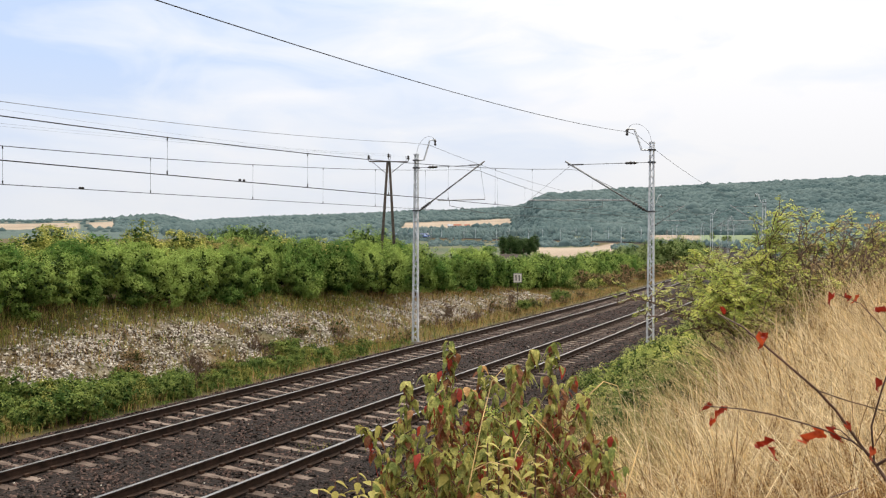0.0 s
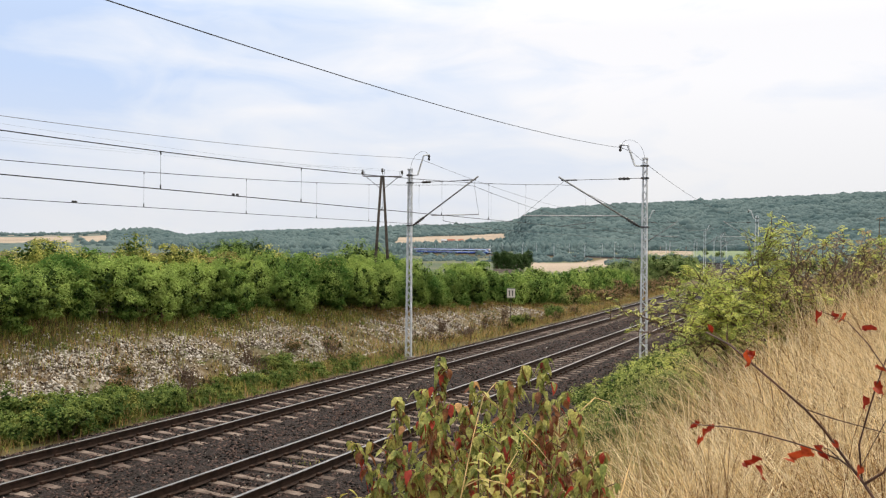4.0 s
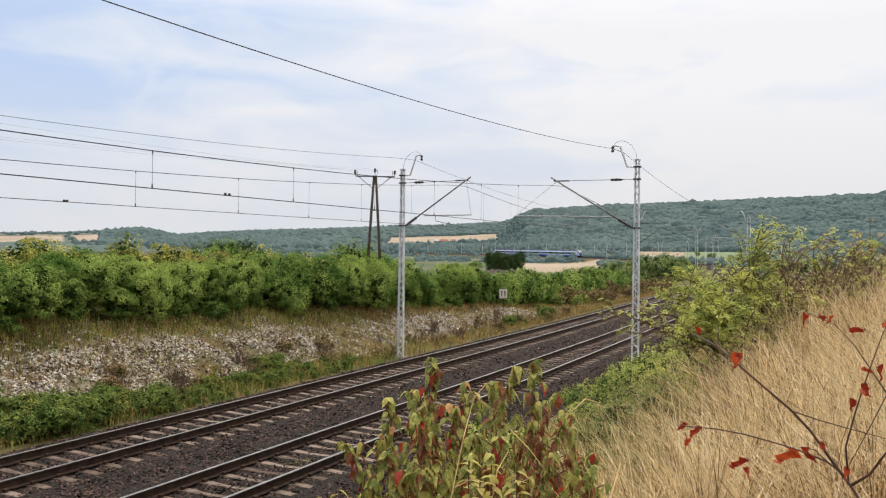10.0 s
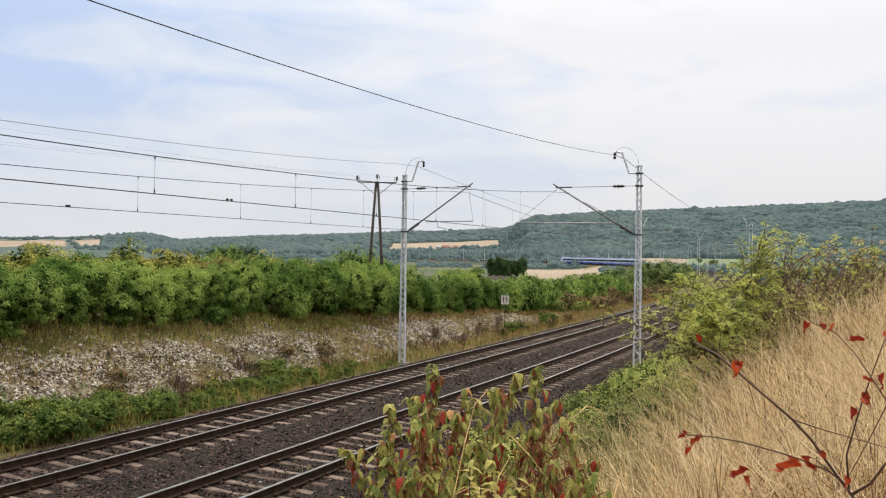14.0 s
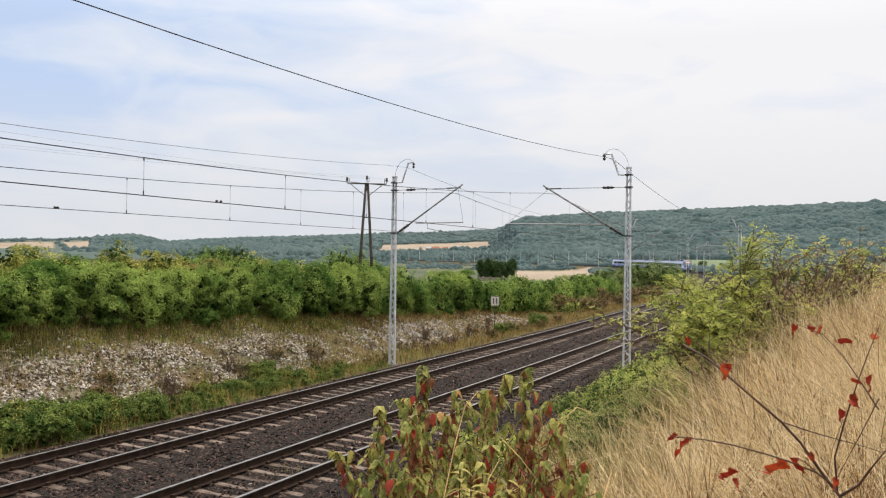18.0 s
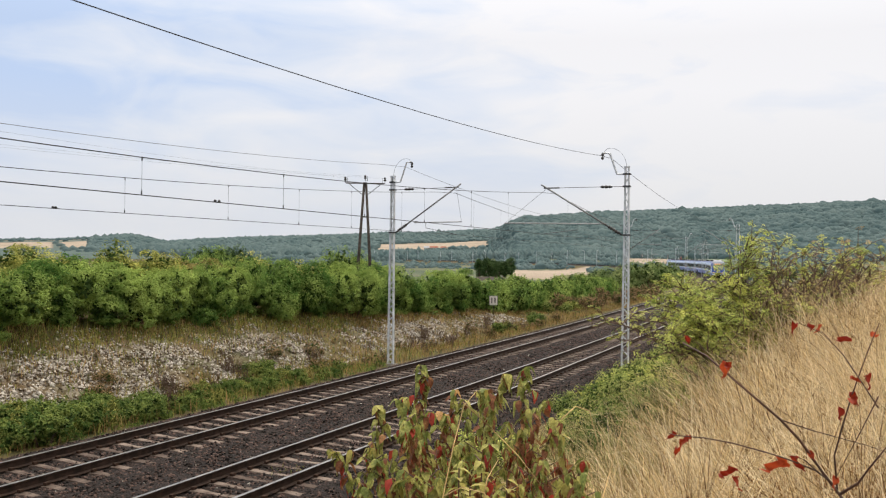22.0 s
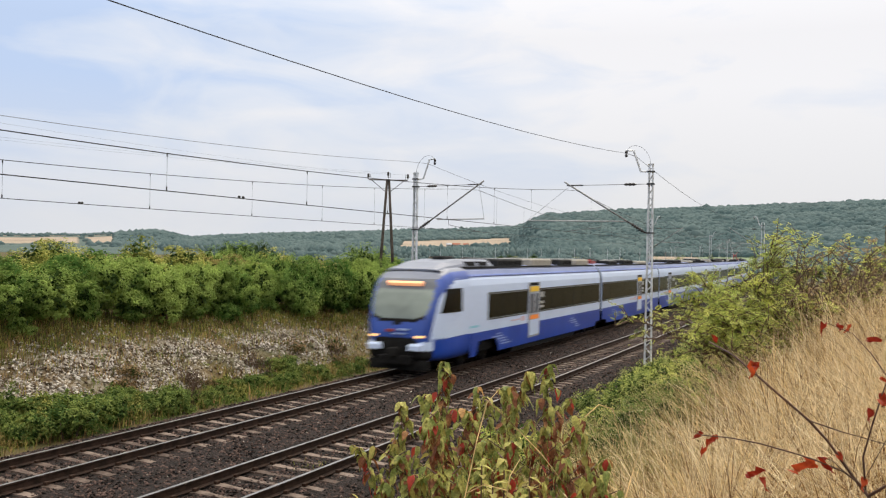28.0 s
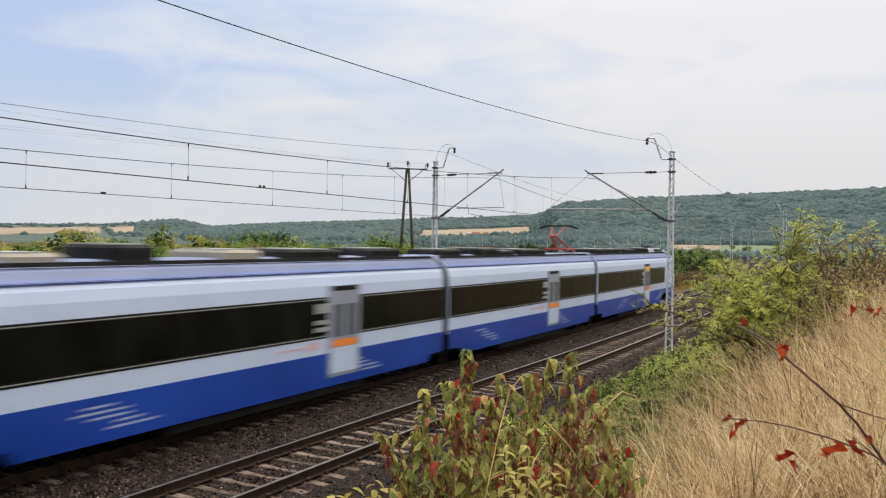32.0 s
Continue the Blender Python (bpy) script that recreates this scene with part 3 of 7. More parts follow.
def scatter_stones(name, n, place, lo, hi, mat, seed, label, category):
    """n small irregular stones; place(rng, n) gives their places."""
    rng = np.random.default_rng(seed)
    base = np.array([(1, 0, 0), (0, 1, 0), (-1, 0, 0), (0, -1, 0), (0, 0, 0.7), (0, 0, -0.6)], float)
    tri = np.array([(0, 1, 4), (1, 2, 4), (2, 3, 4), (3, 0, 4), (1, 0, 5), (2, 1, 5), (3, 2, 5), (0, 3, 5)])
    p = place(rng, n)
    n = len(p)
    sz = rng.uniform(lo, hi, (n, 1, 1)) * rng.uniform(0.5, 1.45, (n, 1, 3))
    v = base[None] * (1 + rng.uniform(-0.3, 0.3, (n, 6, 3))) * sz
    a = rng.uniform(0, 6.283, n)
    c, s = np.cos(a), np.sin(a)
    v = np.stack([v[..., 0] * c[:, None] - v[..., 1] * s[:, None], v[..., 0] * s[:, None] + v[..., 1] * c[:, None], v[..., 2]], axis=-1)
    t = rng.uniform(-0.5, 0.5, (n, 2))
    v[..., 2] += v[..., 0] * t[:, :1] + v[..., 1] * t[:, 1:]
    v += p[:, None, :]
    f = (tri[None] + (np.arange(n) * 6)[:, None, None]).reshape(-1, 3)
    return tagged(new(name, quick_mesh(name, v.reshape(-1, 3), f, mat)), label, category, kind="stuff")


def on_line(s, o, z):
    a = np.interp(s, LS, LH)
    return np.column_stack([np.interp(s, LS, LX) + o * np.cos(a), np.interp(s, LS, LY) - o * np.sin(a), grade(s) + z])


def ballast_spots(rng, n):
    s = 4 + 66 * rng.random(n) ** 1.5
    o = rng.uniform(-2.9, 7.1, n)
    keep = (np.abs(np.abs(o - 0.0) - 0.75) > 0.1) & (np.abs(np.abs(o - GAP) - 0.75) > 0.1)
    s, o = s[keep], o[keep]
    z = np.interp(o, [-3.3, -2.6, -1.75, 5.9, 6.8, 7.4], [-0.62, -0.5, -0.212, -0.212, -0.52, -0.62]) + 0.004
    return on_line(s, o, z)


scatter_stones("ballast_stones", 64000, ballast_spots, 0.018, 0.046, M_STONE, 3, "loose dark crushed ballast stones between the rails", "ballast")
scatter_stones("pale_ballast_stones", 1100, ballast_spots, 0.012, 0.034, M_CHALK, 5, "few pale stones scattered on the ballast", "ballast")


def chalk_spots(rng, n):
    s = rng.uniform(-2, 66, n)
    o = rng.uniform(-8.7, -5.0, n)
    w = 0.60 + 0.15 * wave(s, o * 2, 0.45, 3.0) + 0.35 * wave(s, o, 2.1, 1.0) + 0.45 * wave(s, o, 4.3, 2.0) - 0.9 * np.clip((-7.1 - o) / 0.9, 0, 1)
    # grass has overgrown the rubble on a stretch before the far mast
    w = w - 0.4 * smooth01((s - 47) / 6) - 0.55 * np.exp(-((s - 38.0) / 3.5) ** 2)
    k = rng.random(n) < np.clip(w, 0.06, 1)
    p = on_line(s[k], o[k], 0 * s[k])
    p[:, 2] = terrain(p[:, 0], p[:, 1])[0] + 0.01
    return p


scatter_stones("chalk_rubble", 105000, chalk_spots, 0.012, 0.066, M_CHALK, 8, "white chalk rubble on the cutting slope", "rubble")

scatter_stones("chalk_grit", 60000, chalk_spots, 0.007, 0.022, M_CHALK, 9, "fine chalk and earth grit between the rubble", "rubble")

RAIL_PROF = [(-0.036, 0.0), (0.036, 0.0), (0.036, -0.032), (0.010, -0.052), (0.010, -0.135), (0.070, -0.158), (0.070, -0.172), (-0.070, -0.172), (-0.070, -0.158), (-0.010, -0.135), (-0.010, -0.052), (-0.036, -0.032)]


def rail(parent, off, name="rail"):
    ss = np.concatenate([np.arange(-20, 60, 4.0), np.arange(60, 1140, 5.0)])
    g = Geo()
    n = len(RAIL_PROF)
    vs = []
    for s in ss:
        p, a = at(s, off, 0), heading(s)
        for o, z in RAIL_PROF:
            vs.append((p.x + o * math.cos(a), p.y - o * math.sin(a), p.z + z))
    fs = [(i * n + k, i * n + (k + 1) % n, (i + 1) * n + (k + 1) % n, (i + 1) * n + k) for i in range(len(ss) - 1) for k in range(n)]
    g.add(vs, fs)
    for i, f in enumerate(g.f):
        g.m[i] = 1 if i % n == 0 else 0
    g.f = [f[::-1] for f in g.f]
    return part(name, g, [M_RAIL_SIDE, M_RAIL_TOP], parent)


def sleeper_mesh():
    g = Geo()
    xs = [(-1.28, -0.03, 0.115), (-1.05, -0.012, 0.12), (-0.55, 0.0, 0.12), (-0.2, -0.028, 0.095), (0.2, -0.028, 0.095), (0.55, 0.0, 0.12), (1.05, -0.012, 0.12), (1.28, -0.03, 0.115)]
    vs, fs = [], []
    for x, z, w in xs:
        vs += [(x, -w, -0.2), (x, -w + 0.02, z), (x, w - 0.02, z), (x, w, -0.2)]
    for i in range(len(xs) - 1):
        for k in range(4):
            fs.append((i * 4 + k, i * 4 + (k + 1) % 4, (i + 1) * 4 + (k + 1) % 4, (i + 1) * 4 + k))
    fs += [(3, 2, 1, 0), tuple(len(vs) - 4 + k for k in range(4))]
    g.add(vs, [f[::-1] for f in fs])
    return g


def build_track(off, phase, label):
    tr = thing("railway_track", Matrix.Identity(4), label, "railway track", "tracks")
    rail(tr, off - 0.75)
    rail(tr, off + 0.75)
    me = sleeper_mesh().mesh("sleeper", M_SLEEPER)
    far = Geo()
    clips = Geo()
    base = sleeper_mesh()
    s = phase
    k = 0
    while s < 240:
        m = stand(s, off, -0.176)
        if s < 118:
            ob = part("sleeper", me, None, tr)
            ob.matrix_local = m
            if s < 60:
                for x in (-0.75, 0.75):
                    for e in (-0.105, 0.105):
                        c = m @ Vector((x + e, 0, 0.03))
                        clips.box(c, (0.07, 0.10, 0.05), m.to_3x3())
        else:
            far.add([m @ Vector(v) for v in base.v], base.f)
        s += 0.6034
        k += 1
    tagged(part("sleepers_beyond", far, M_SLEEPER, tr), kind="stuff")
    tagged(part("rail_clip", clips, M_CLIP, tr), kind="stuff")
    return tr


build_track(0.0, 12.24 - 0.6034 * 14, "far railway track with rusty rails on concrete sleepers")
build_track(GAP, 12.5 - 0.6034 * 14, "near railway track with rusty rails on concrete sleepers")

# ---- overhead line ----


def zigzag_mast(s, off, sgn, top, foot_z, tip, tie_z, arm, goose, label, full=True):
    """A two-channel lattice mast with a hinged cantilever; sgn: the side to which it reaches."""
    ms = thing("catenary_mast", stand(s, off, 0), label, "catenary mast", "catenary masts")
    z0 = -0.75
    wb, wt, h = (0.135, 0.075, top - z0) if full else (0.20, 0.14, top - z0)
    part("footing", Geo().lathe([(0.36, -0.9), (0.36, -0.5), (0.30, -0.42)], n=12), M_CONCRETE, ms)

    def wx(z):
        return wb + (wt - wb) * (z - z0) / h

    for e in (-1, 1):
        g = Geo()
        for yy in (-0.055, 0.055):
            vs = [(e * (w_ + 0.01 - q), yy + d, zz) for w_, zz in ((wb, z0), (wt, top)) for q, d in ((0, -0.006), (0.05, -0.006), (0.05, 0.006), (0, 0.006))]
            g.add(vs, [(0, 1, 5, 4), (1, 2, 6, 5), (2, 3, 7, 6), (3, 0, 4, 7), (3, 2, 1, 0), (4, 5, 6, 7)])
        vs = [(e * (wb + 0.012), -0.06, z0), (e * (wb + 0.012), 0.06, z0), (e * (wt + 0.012), 0.06, top), (e * (wt + 0.012), -0.06, top),
              (e * wb, -0.06, z0), (e * wb, 0.06, z0), (e * wt, 0.06, top), (e * wt, -0.06, top)]
        g.add(vs, [(0, 1, 2, 3), (7, 6, 5, 4), (0, 4, 5, 1), (1, 5, 6, 2), (2, 6, 7, 3), (3, 7, 4, 0)])
        part("mast_leg", g, M_STEEL, ms)
    nb = 32 if full else 14
    lump = Geo()
    for i in range(nb):
        za, zb = z0 + 0.1 + i * (h - 0.2) / nb, z0 + 0.1 + (i + 1) * (h - 0.2) / nb
        e = 1 if i % 2 else -1
        for yy in (-0.058, 0.058):
            p, q = Vector((e * wx(za), yy, za)), Vector((-e * wx(zb), yy, zb))
            g = Geo() if full else lump
            g.tube([p, q], 0.012, 4)
            if full:
                part("lacing_bar", g, M_STEEL, ms)
    if not full:
        tagged(part("lacing", lump, M_STEEL, ms), kind="stuff")
    part("cap", Geo().box((0, 0, top + 0.01), (0.20, 0.15, 0.05)), M_STEEL, ms)
    for z in (foot_z, tie_z, goose[0]):
        part("clamp_band", Geo().box((0, 0, z), (2 * wx(z) + 0.10, 0.20, 0.055)), M_DARKSTEEL, ms)
    # cantilever strut with its insulator
    a, b = Vector((sgn * 0.16, 0, foot_z)), Vector((sgn * tip[0], 0, tip[1]))
    d = (b - a).normalized()
    part("cantilever_strut", Geo().tube([a + d * 0.75, b + d * 0.12], 0.031, 8), M_STRUT, ms, smooth=True)
    rot = d.to_track_quat("Z", "Y").to_matrix()
    prof = [(0.03, 0.0)]
    for i in range(5):
        prof += [(0.035, 0.12 + i * 0.1), (0.075, 0.15 + i * 0.1), (0.075, 0.165 + i * 0.1), (0.035, 0.19 + i * 0.1)]
    prof += [(0.03, 0.8)]
    part("strut_insulator", Geo().lathe(prof, a, 10, rot), M_INSUL, ms, smooth=True)
    # top tie with its insulator
    p, q = Vector((sgn * 0.1, 0, tie_z)), Vector((sgn * (tip[0] - 0.05), 0, tip[1] - 0.07))
    d2 = (q - p).normalized()
    part("top_tie", Geo().tube([p, q], 0.011, 5), M_DARKSTEEL, ms)
    prof2 = [(0.02, 0), (0.03, 0.03), (0.06, 0.12), (0.035, 0.16), (0.065, 0.25), (0.035, 0.3), (0.055, 0.38), (0.02, 0.46)]
    part("tie_insulator", Geo().lathe(prof2, p + d2 * 0.42, 10, d2.to_track_quat("Z", "Y").to_matrix()), M_INSUL, ms, smooth=True)
    part("tip_clamp", Geo().tube([q - d2 * 0.55, q + d2 * 0.05], 0.026, 6), M_DARKSTEEL, ms)
    # registration arm, its hangers, the steady arm
    x0, x1, za = arm
    part("registration_arm", Geo().tube([(sgn * x0, 0, za), (sgn * x1, 0, za + 0.03)], 0.024, 6), M_ARM, ms)
    part("arm_hanger", Geo().tube([(sgn * x1, 0, za + 0.03), (sgn * (tip[0] - 0.1), 0, tip[1] - 0.1)], 0.007, 4), M_GREYWIRE, ms)
    xs = x0 + 0.25 * (x1 - x0)
    part("steady_arm", Geo().tube([(sgn * (xs), 0, za), (sgn * xs, 0, za - 0.22), (sgn * (tip[0] - 0.05), 0, 5.02)], 0.012, 5), M_DARKSTEEL, ms)
    # gooseneck for the earth wire
    gz, gx, gh = goose
    part("gooseneck", Geo().tube([(sgn * 0.05, 0, gz), (sgn * gx * 0.5, 0, gz + 0.01), (sgn * (gx * 0.5 + 0.27), 0, gh - 0.02), (sgn * (gx + 0.18), 0, gh)], 0.038, 6), M_STEEL, ms)
    part("gooseneck_insulator", Geo().lathe([(0.02, 0.0), (0.06, -0.06), (0.06, -0.1), (0.02, -0.12), (0.055, -0.17), (0.055, -0.22), (0.02, -0.25)], (sgn * (gx + 0.17), 0, gh), 8), M_INSUL, ms)
    if full:
        arc = [(sgn * (0.02 + (gx + 0.1) * (0.5 - 0.5 * math.cos(t))), 0, top + (gh - top) * t / math.pi * 0.95 + 0.42 * math.sin(t)) for t in np.linspace(0, math.pi, 14)]
        part("bond_wire", Geo().tube(arc, 0.008, 4), M_GREYWIRE, ms)
    return ms


SPAN, S_MAST = 57.3, 35.6
zigzag_mast(36.4, -2.99, 1, 7.46, 5.10, (2.97, 7.04), 6.90, (1.0, 3.11, 5.52), (7.22, 0.69, 8.06), "tall lattice steel mast, galvanised, beside the far track")
zigzag_mast(34.5, 7.255, -1, 7.45, 4.98, (3.12, 6.80), 6.75, (0.85, 4.64, 5.39), (7.20, 0.74, 7.99), "tall lattice steel mast, galvanised, beside the near track")
for k in range(1, 17):
    s = S_MAST + SPAN * k
    for off, sgn in ((-3.15, 1), (7.10, -1)):
        zigzag_mast(s, off, sgn, 7.45, 5.0, (2.93, 6.90), 6.85, (0.9, 3.2, 5.5), (7.2, 0.62, 8.0), "distant lattice steel mast carrying the overhead line", full=False)


def sag_z(s, top, low):
    t = ((s - S_MAST) / SPAN) % 1.0
    return low + (top - low) * (2 * t - 1) ** 2


def wire(name, off, zf, r, mat, label, s0=-20.0, s1=720.0, pair=0.0):
    ss = np.concatenate([np.arange(s0, 160, 2.0), np.arange(160, s1, 6.0)])
    g = Geo()
    for e in ((-pair, pair) if pair else (0,)):
        g.tube([at(s, off + e, zf(s)) for s in ss], r, 4)
    ob = tagged(new(name, g.mesh(name, mat)), label, "overhead wire", "overhead wires")
    return ob


for off, top, lab in ((0.0, 6.73, "far"), (GAP, 6.66, "near")):
    ct = thing("catenary", Matrix.Identity(4), f"dark overhead contact line with droppers above the {lab} track", "overhead line", "overhead lines")
    low, cz = (5.57, 5.012) if lab == "near" else (5.60, 4.95)

    def contact_z(s):
        return sag_z(s, 5.01, cz)

    for nm, zf, r, mat, pair in (("messenger_wire", lambda s: sag_z(s, top, low), 0.010, M_WIRE, 0), ("contact_wire", contact_z, 0.008, M_WIRE, 0.02)):
        ob = wire(nm, off, zf, r if lab == "near" else r * 0.95, mat, "", pair=pair)
        ob.parent = ct
        for key in ("label", "category", "group"):
            if key in ob:
                del ob[key]
    hung = [7.9, 12.01, 16.17, 19.7, 23.19, 26.75, 30.3] if lab == "near" else [8.5, 12.5, 16.4, 20.21, 23.67, 26.9, 30.74]
    hung += [38.2 + 3.7 * k for k in range(30)]
    for s in hung:
        zt, zc = sag_z(s, top, low), contact_z(s)
        part("dropper", Geo().tube([at(s, off, zc), at(s, off, zt)], 0.0032, 4).tube([at(s, off, zc), at(s, off, zc + 0.07)], 0.012, 5).tube([at(s, off, zt - 0.05), at(s, off, zt + 0.01)], 0.012, 5), M_WIRE, ct)
    for s in ((13.93, 14.05) if lab == "near" else (14.36, 14.43)):
        part("wire_clamp", Geo().box(at(s, off, contact_z(s) + 0.02), (0.04, 0.07, 0.05), bevel=0.01), M_WIRE, ct)
wire("earth_wire", 6.38, lambda s: sag_z(s, 7.96, 6.885), 0.0085, M_WIRE, "thin dark earth wire slung between the near masts", s1=34.6)
# past the mast the same wire is greyed and thinned, painting in the haze
wire("earth_wire", 6.38, lambda s: sag_z(s, 7.96, 6.885), 0.006, M_GREYWIRE, "thin earth wire running on past the near mast, greyed for haze", s0=34.6)
wire("earth_wire", -2.24, lambda s: sag_z(s, 7.84, 6.73), 0.008, M_GREYWIRE, "thin grey earth wire slung between the far masts")

# ---- the wooden pole beyond the hedge and its three wires ----


def wooden_pole(x, y, top):
    z = ground_z(x, y)
    p = thing("utility_pole", Matrix.Translation((x, y, z)) @ Matrix.Rotation(radians(4), 4, "Z"), "dark tarred wooden A-frame pole with a crossarm and insulators", "utility pole")
    h = top - z
    for e in (-1, 1):
        part("pole_leg", Geo().tube([(e * 0.56, 0, -0.3), (e * 0.06, 0, h + 0.02)], [0.115, 0.075], 10), M_POLE, p, smooth=True)
    part("brace", Geo().tube([(-0.18, 0, h * 0.72), (0.18, 0, h * 0.72)], 0.04, 6), M_POLE, p)
    part("crossarm", Geo().box((0, -0.12, h - 0.05), (2.5, 0.10, 0.07), bevel=0.01), M_POLE, p)
    for e in (-1, 1):
        part("arm_brace", Geo().tube([(e * 1.05, -0.14, h - 0.08), (e * 0.1, -0.14, h - 0.85)], 0.022, 5), M_DARKSTEEL, p)
    for xx, dz in ((-1.28, 0.0), (0.0, 0.12), (1.28, 0.0)):
        part("insulator", Geo().lathe([(0.02, 0), (0.025, 0.12), (0.08, 0.14), (0.09, 0.2), (0.05, 0.26), (0.075, 0.28), (0.075, 0.33), (0.03, 0.38)], (xx, -0.12, h + dz - 0.02), 8), M_INSUL, p)
        part("insulator_hook", Geo().tube([(xx, -0.12, h + dz - 0.02), (xx + (0.14 if xx <= 0 else -0.14), -0.12, h + dz - 0.02), (xx + (0.14 if xx <= 0 else -0.14), -0.12, h + dz + 0.3)], 0.018, 5), M_DARKSTEEL, p)
    for xx, dz, fall in ((-1.28, 0.3, -1.78), (0.0, 0.44, 0.08), (1.28, 0.3, 0.28)):
        pts = [(x + xx - 30 * t, y - 45 * t, top + dz - fall * t - 4 * 0.6 * t * (1 - t)) for t in np.linspace(0, 1, 31)]
        tagged(new("power_wire", Geo().tube(pts, 0.0045, 4).mesh("power_wire", M_GREYWIRE)), "thin grey power wire running from the wooden pole", "power wire", "power wires")


wooden_pole(-4.33, 62.0, 8.85)


def hectometre_sign():
    p = at(56.4, -5.15, 0)
    z = ground_z(p.x, p.y)
    sg = thing("trackside_sign", Matrix.Translation((p.x, p.y, z)) @ Matrix.Rotation(radians(6), 4, "Z"), "small white trackside board with dark figures on a post", "sign")
    h = 4.1 - 76 * p.y / 1690 - z
    part("post", Geo().tube([(0, 0.03, -0.2), (0, 0.03, h + 0.2)], 0.022, 8), M_POLE, sg)
    part("board", Geo().box((0, 0, h), (0.54, 0.02, 0.60)), M_SIGNWHITE, sg)
    for e in (-0.10, 0.10):
        part("figure", Geo().box((e, -0.013, h), (0.075, 0.008, 0.34)).box((e - 0.045, -0.013, h + 0.12), (0.045, 0.008, 0.06)), M_SIGNINK, sg)
    part("rim", Geo().box((0, -0.012, h + 0.285), (0.54, 0.006, 0.025)).box((0, -0.012, h - 0.285), (0.54, 0.006, 0.025)).box((-0.258, -0.012, h), (0.024, 0.006, 0.54)).box((0.258, -0.012, h), (0.024, 0.006, 0.54)), M_SIGNINK, sg)


hectometre_sign()

# ---- plants ----


def leaf_quads(p, nrm, ln, wd, rng, bend=0.25):
    """Folded pointed leaves at p with normals nrm: 4-point kites, arrays."""
    n = len(p)
    t = rng.normal(size=(n, 3))
    t -= nrm * np.sum(t * nrm, axis=1, keepdims=True)
    t /= np.linalg.norm(t, axis=1, keepdims=True) + 1e-9
    b = np.cross(nrm, t)
    L, W = np.asarray(ln).reshape(-1, 1) * np.ones((n, 1)), np.asarray(wd).reshape(-1, 1) * np.ones((n, 1))
    a = p - t * L * 0.5
    c = p + t * L * 0.5 - nrm * L * bend
    l = p - b * W * 0.5 + nrm * W * 0.2
    r = p + b * W * 0.5 + nrm * W * 0.2
    v = np.stack([a, l, c, r], axis=1).reshape(-1, 3)
    f = np.arange(n * 4).reshape(-1, 4)
    return v, f


def unit(rng, n):
    d = rng.normal(size=(n, 3))
    return d / np.linalg.norm(d, axis=1, keepdims=True)


def crown_meshes(seed, radii, blobs, leaves, ln, wd, mat, flat=0.0, core=0.72):
    """A crown of leaf clumps round the origin's upright axis: (leaf mesh, core mesh)."""
    rng = np.random.default_rng(seed)
    rx, ry, hz = radii
    d = unit(rng, blobs)
    rr = rng.random(blobs) ** 0.3
    cz = hz * 0.48 + d[:, 2] * rr * hz * 0.40
    cs = np.column_stack([d[:, 0] * rr * rx * 0.72, d[:, 1] * rr * ry * 0.72, cz])
    br = rng.uniform(0.26, 0.56, blobs) * min(rx, ry, hz * 0.6)
    pick = rng.integers(0, blobs, leaves)
    n = unit(rng, leaves)
    n[:, 2] = n[:, 2] * 0.9 + 0.15
    # leaves gather in tufts on each clump
    heads = unit(rng, 34)
    heads[:, 2] = heads[:, 2] * 0.85 + 0.12
    h_ = heads[rng.integers(0, 34, leaves)] + 0.25 * np.column_stack([np.sin(pick * 1.7), np.cos(pick * 2.3), np.sin(pick * 3.1)])
    h_ /= np.linalg.norm(h_, axis=1, keepdims=True)
    rad = br[pick] * (0.11 + 0.14 * rng.random(leaves))
    p = cs[pick] + h_ * (br[pick] * 0.80)[:, None] + n * rad[:, None]
    out = p - np.array([0, 0, hz * 0.30])
    out /= np.linalg.norm(out, axis=1, keepdims=True)
    p[:, 2] = np.maximum(p[:, 2], 0.03)
    nn_ = 0.55 * h_ + 0.35 * n + 0.25 * out + 0.26 * rng.normal(size=n.shape) + np.array([0, 0, 0.5])
    nn_ /= np.linalg.norm(nn_, axis=1, keepdims=True)
    v, f = leaf_quads(p, nn_, ln * rng.uniform(0.6, 1.3, leaves), wd * rng.uniform(0.7, 1.2, leaves), rng)
    lm = quick_mesh("leaves", v, f, mat)
    # dark leaf-like quads deep inside each clump, coloured as the shade in its gaps
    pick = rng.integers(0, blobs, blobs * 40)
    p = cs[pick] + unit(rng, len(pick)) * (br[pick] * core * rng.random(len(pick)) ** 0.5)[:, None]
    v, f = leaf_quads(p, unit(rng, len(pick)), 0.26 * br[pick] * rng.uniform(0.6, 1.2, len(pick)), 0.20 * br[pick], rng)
    cm = quick_mesh("inner_foliage", v, f, M_SHADE_FILL)
    return lm, cm, cs


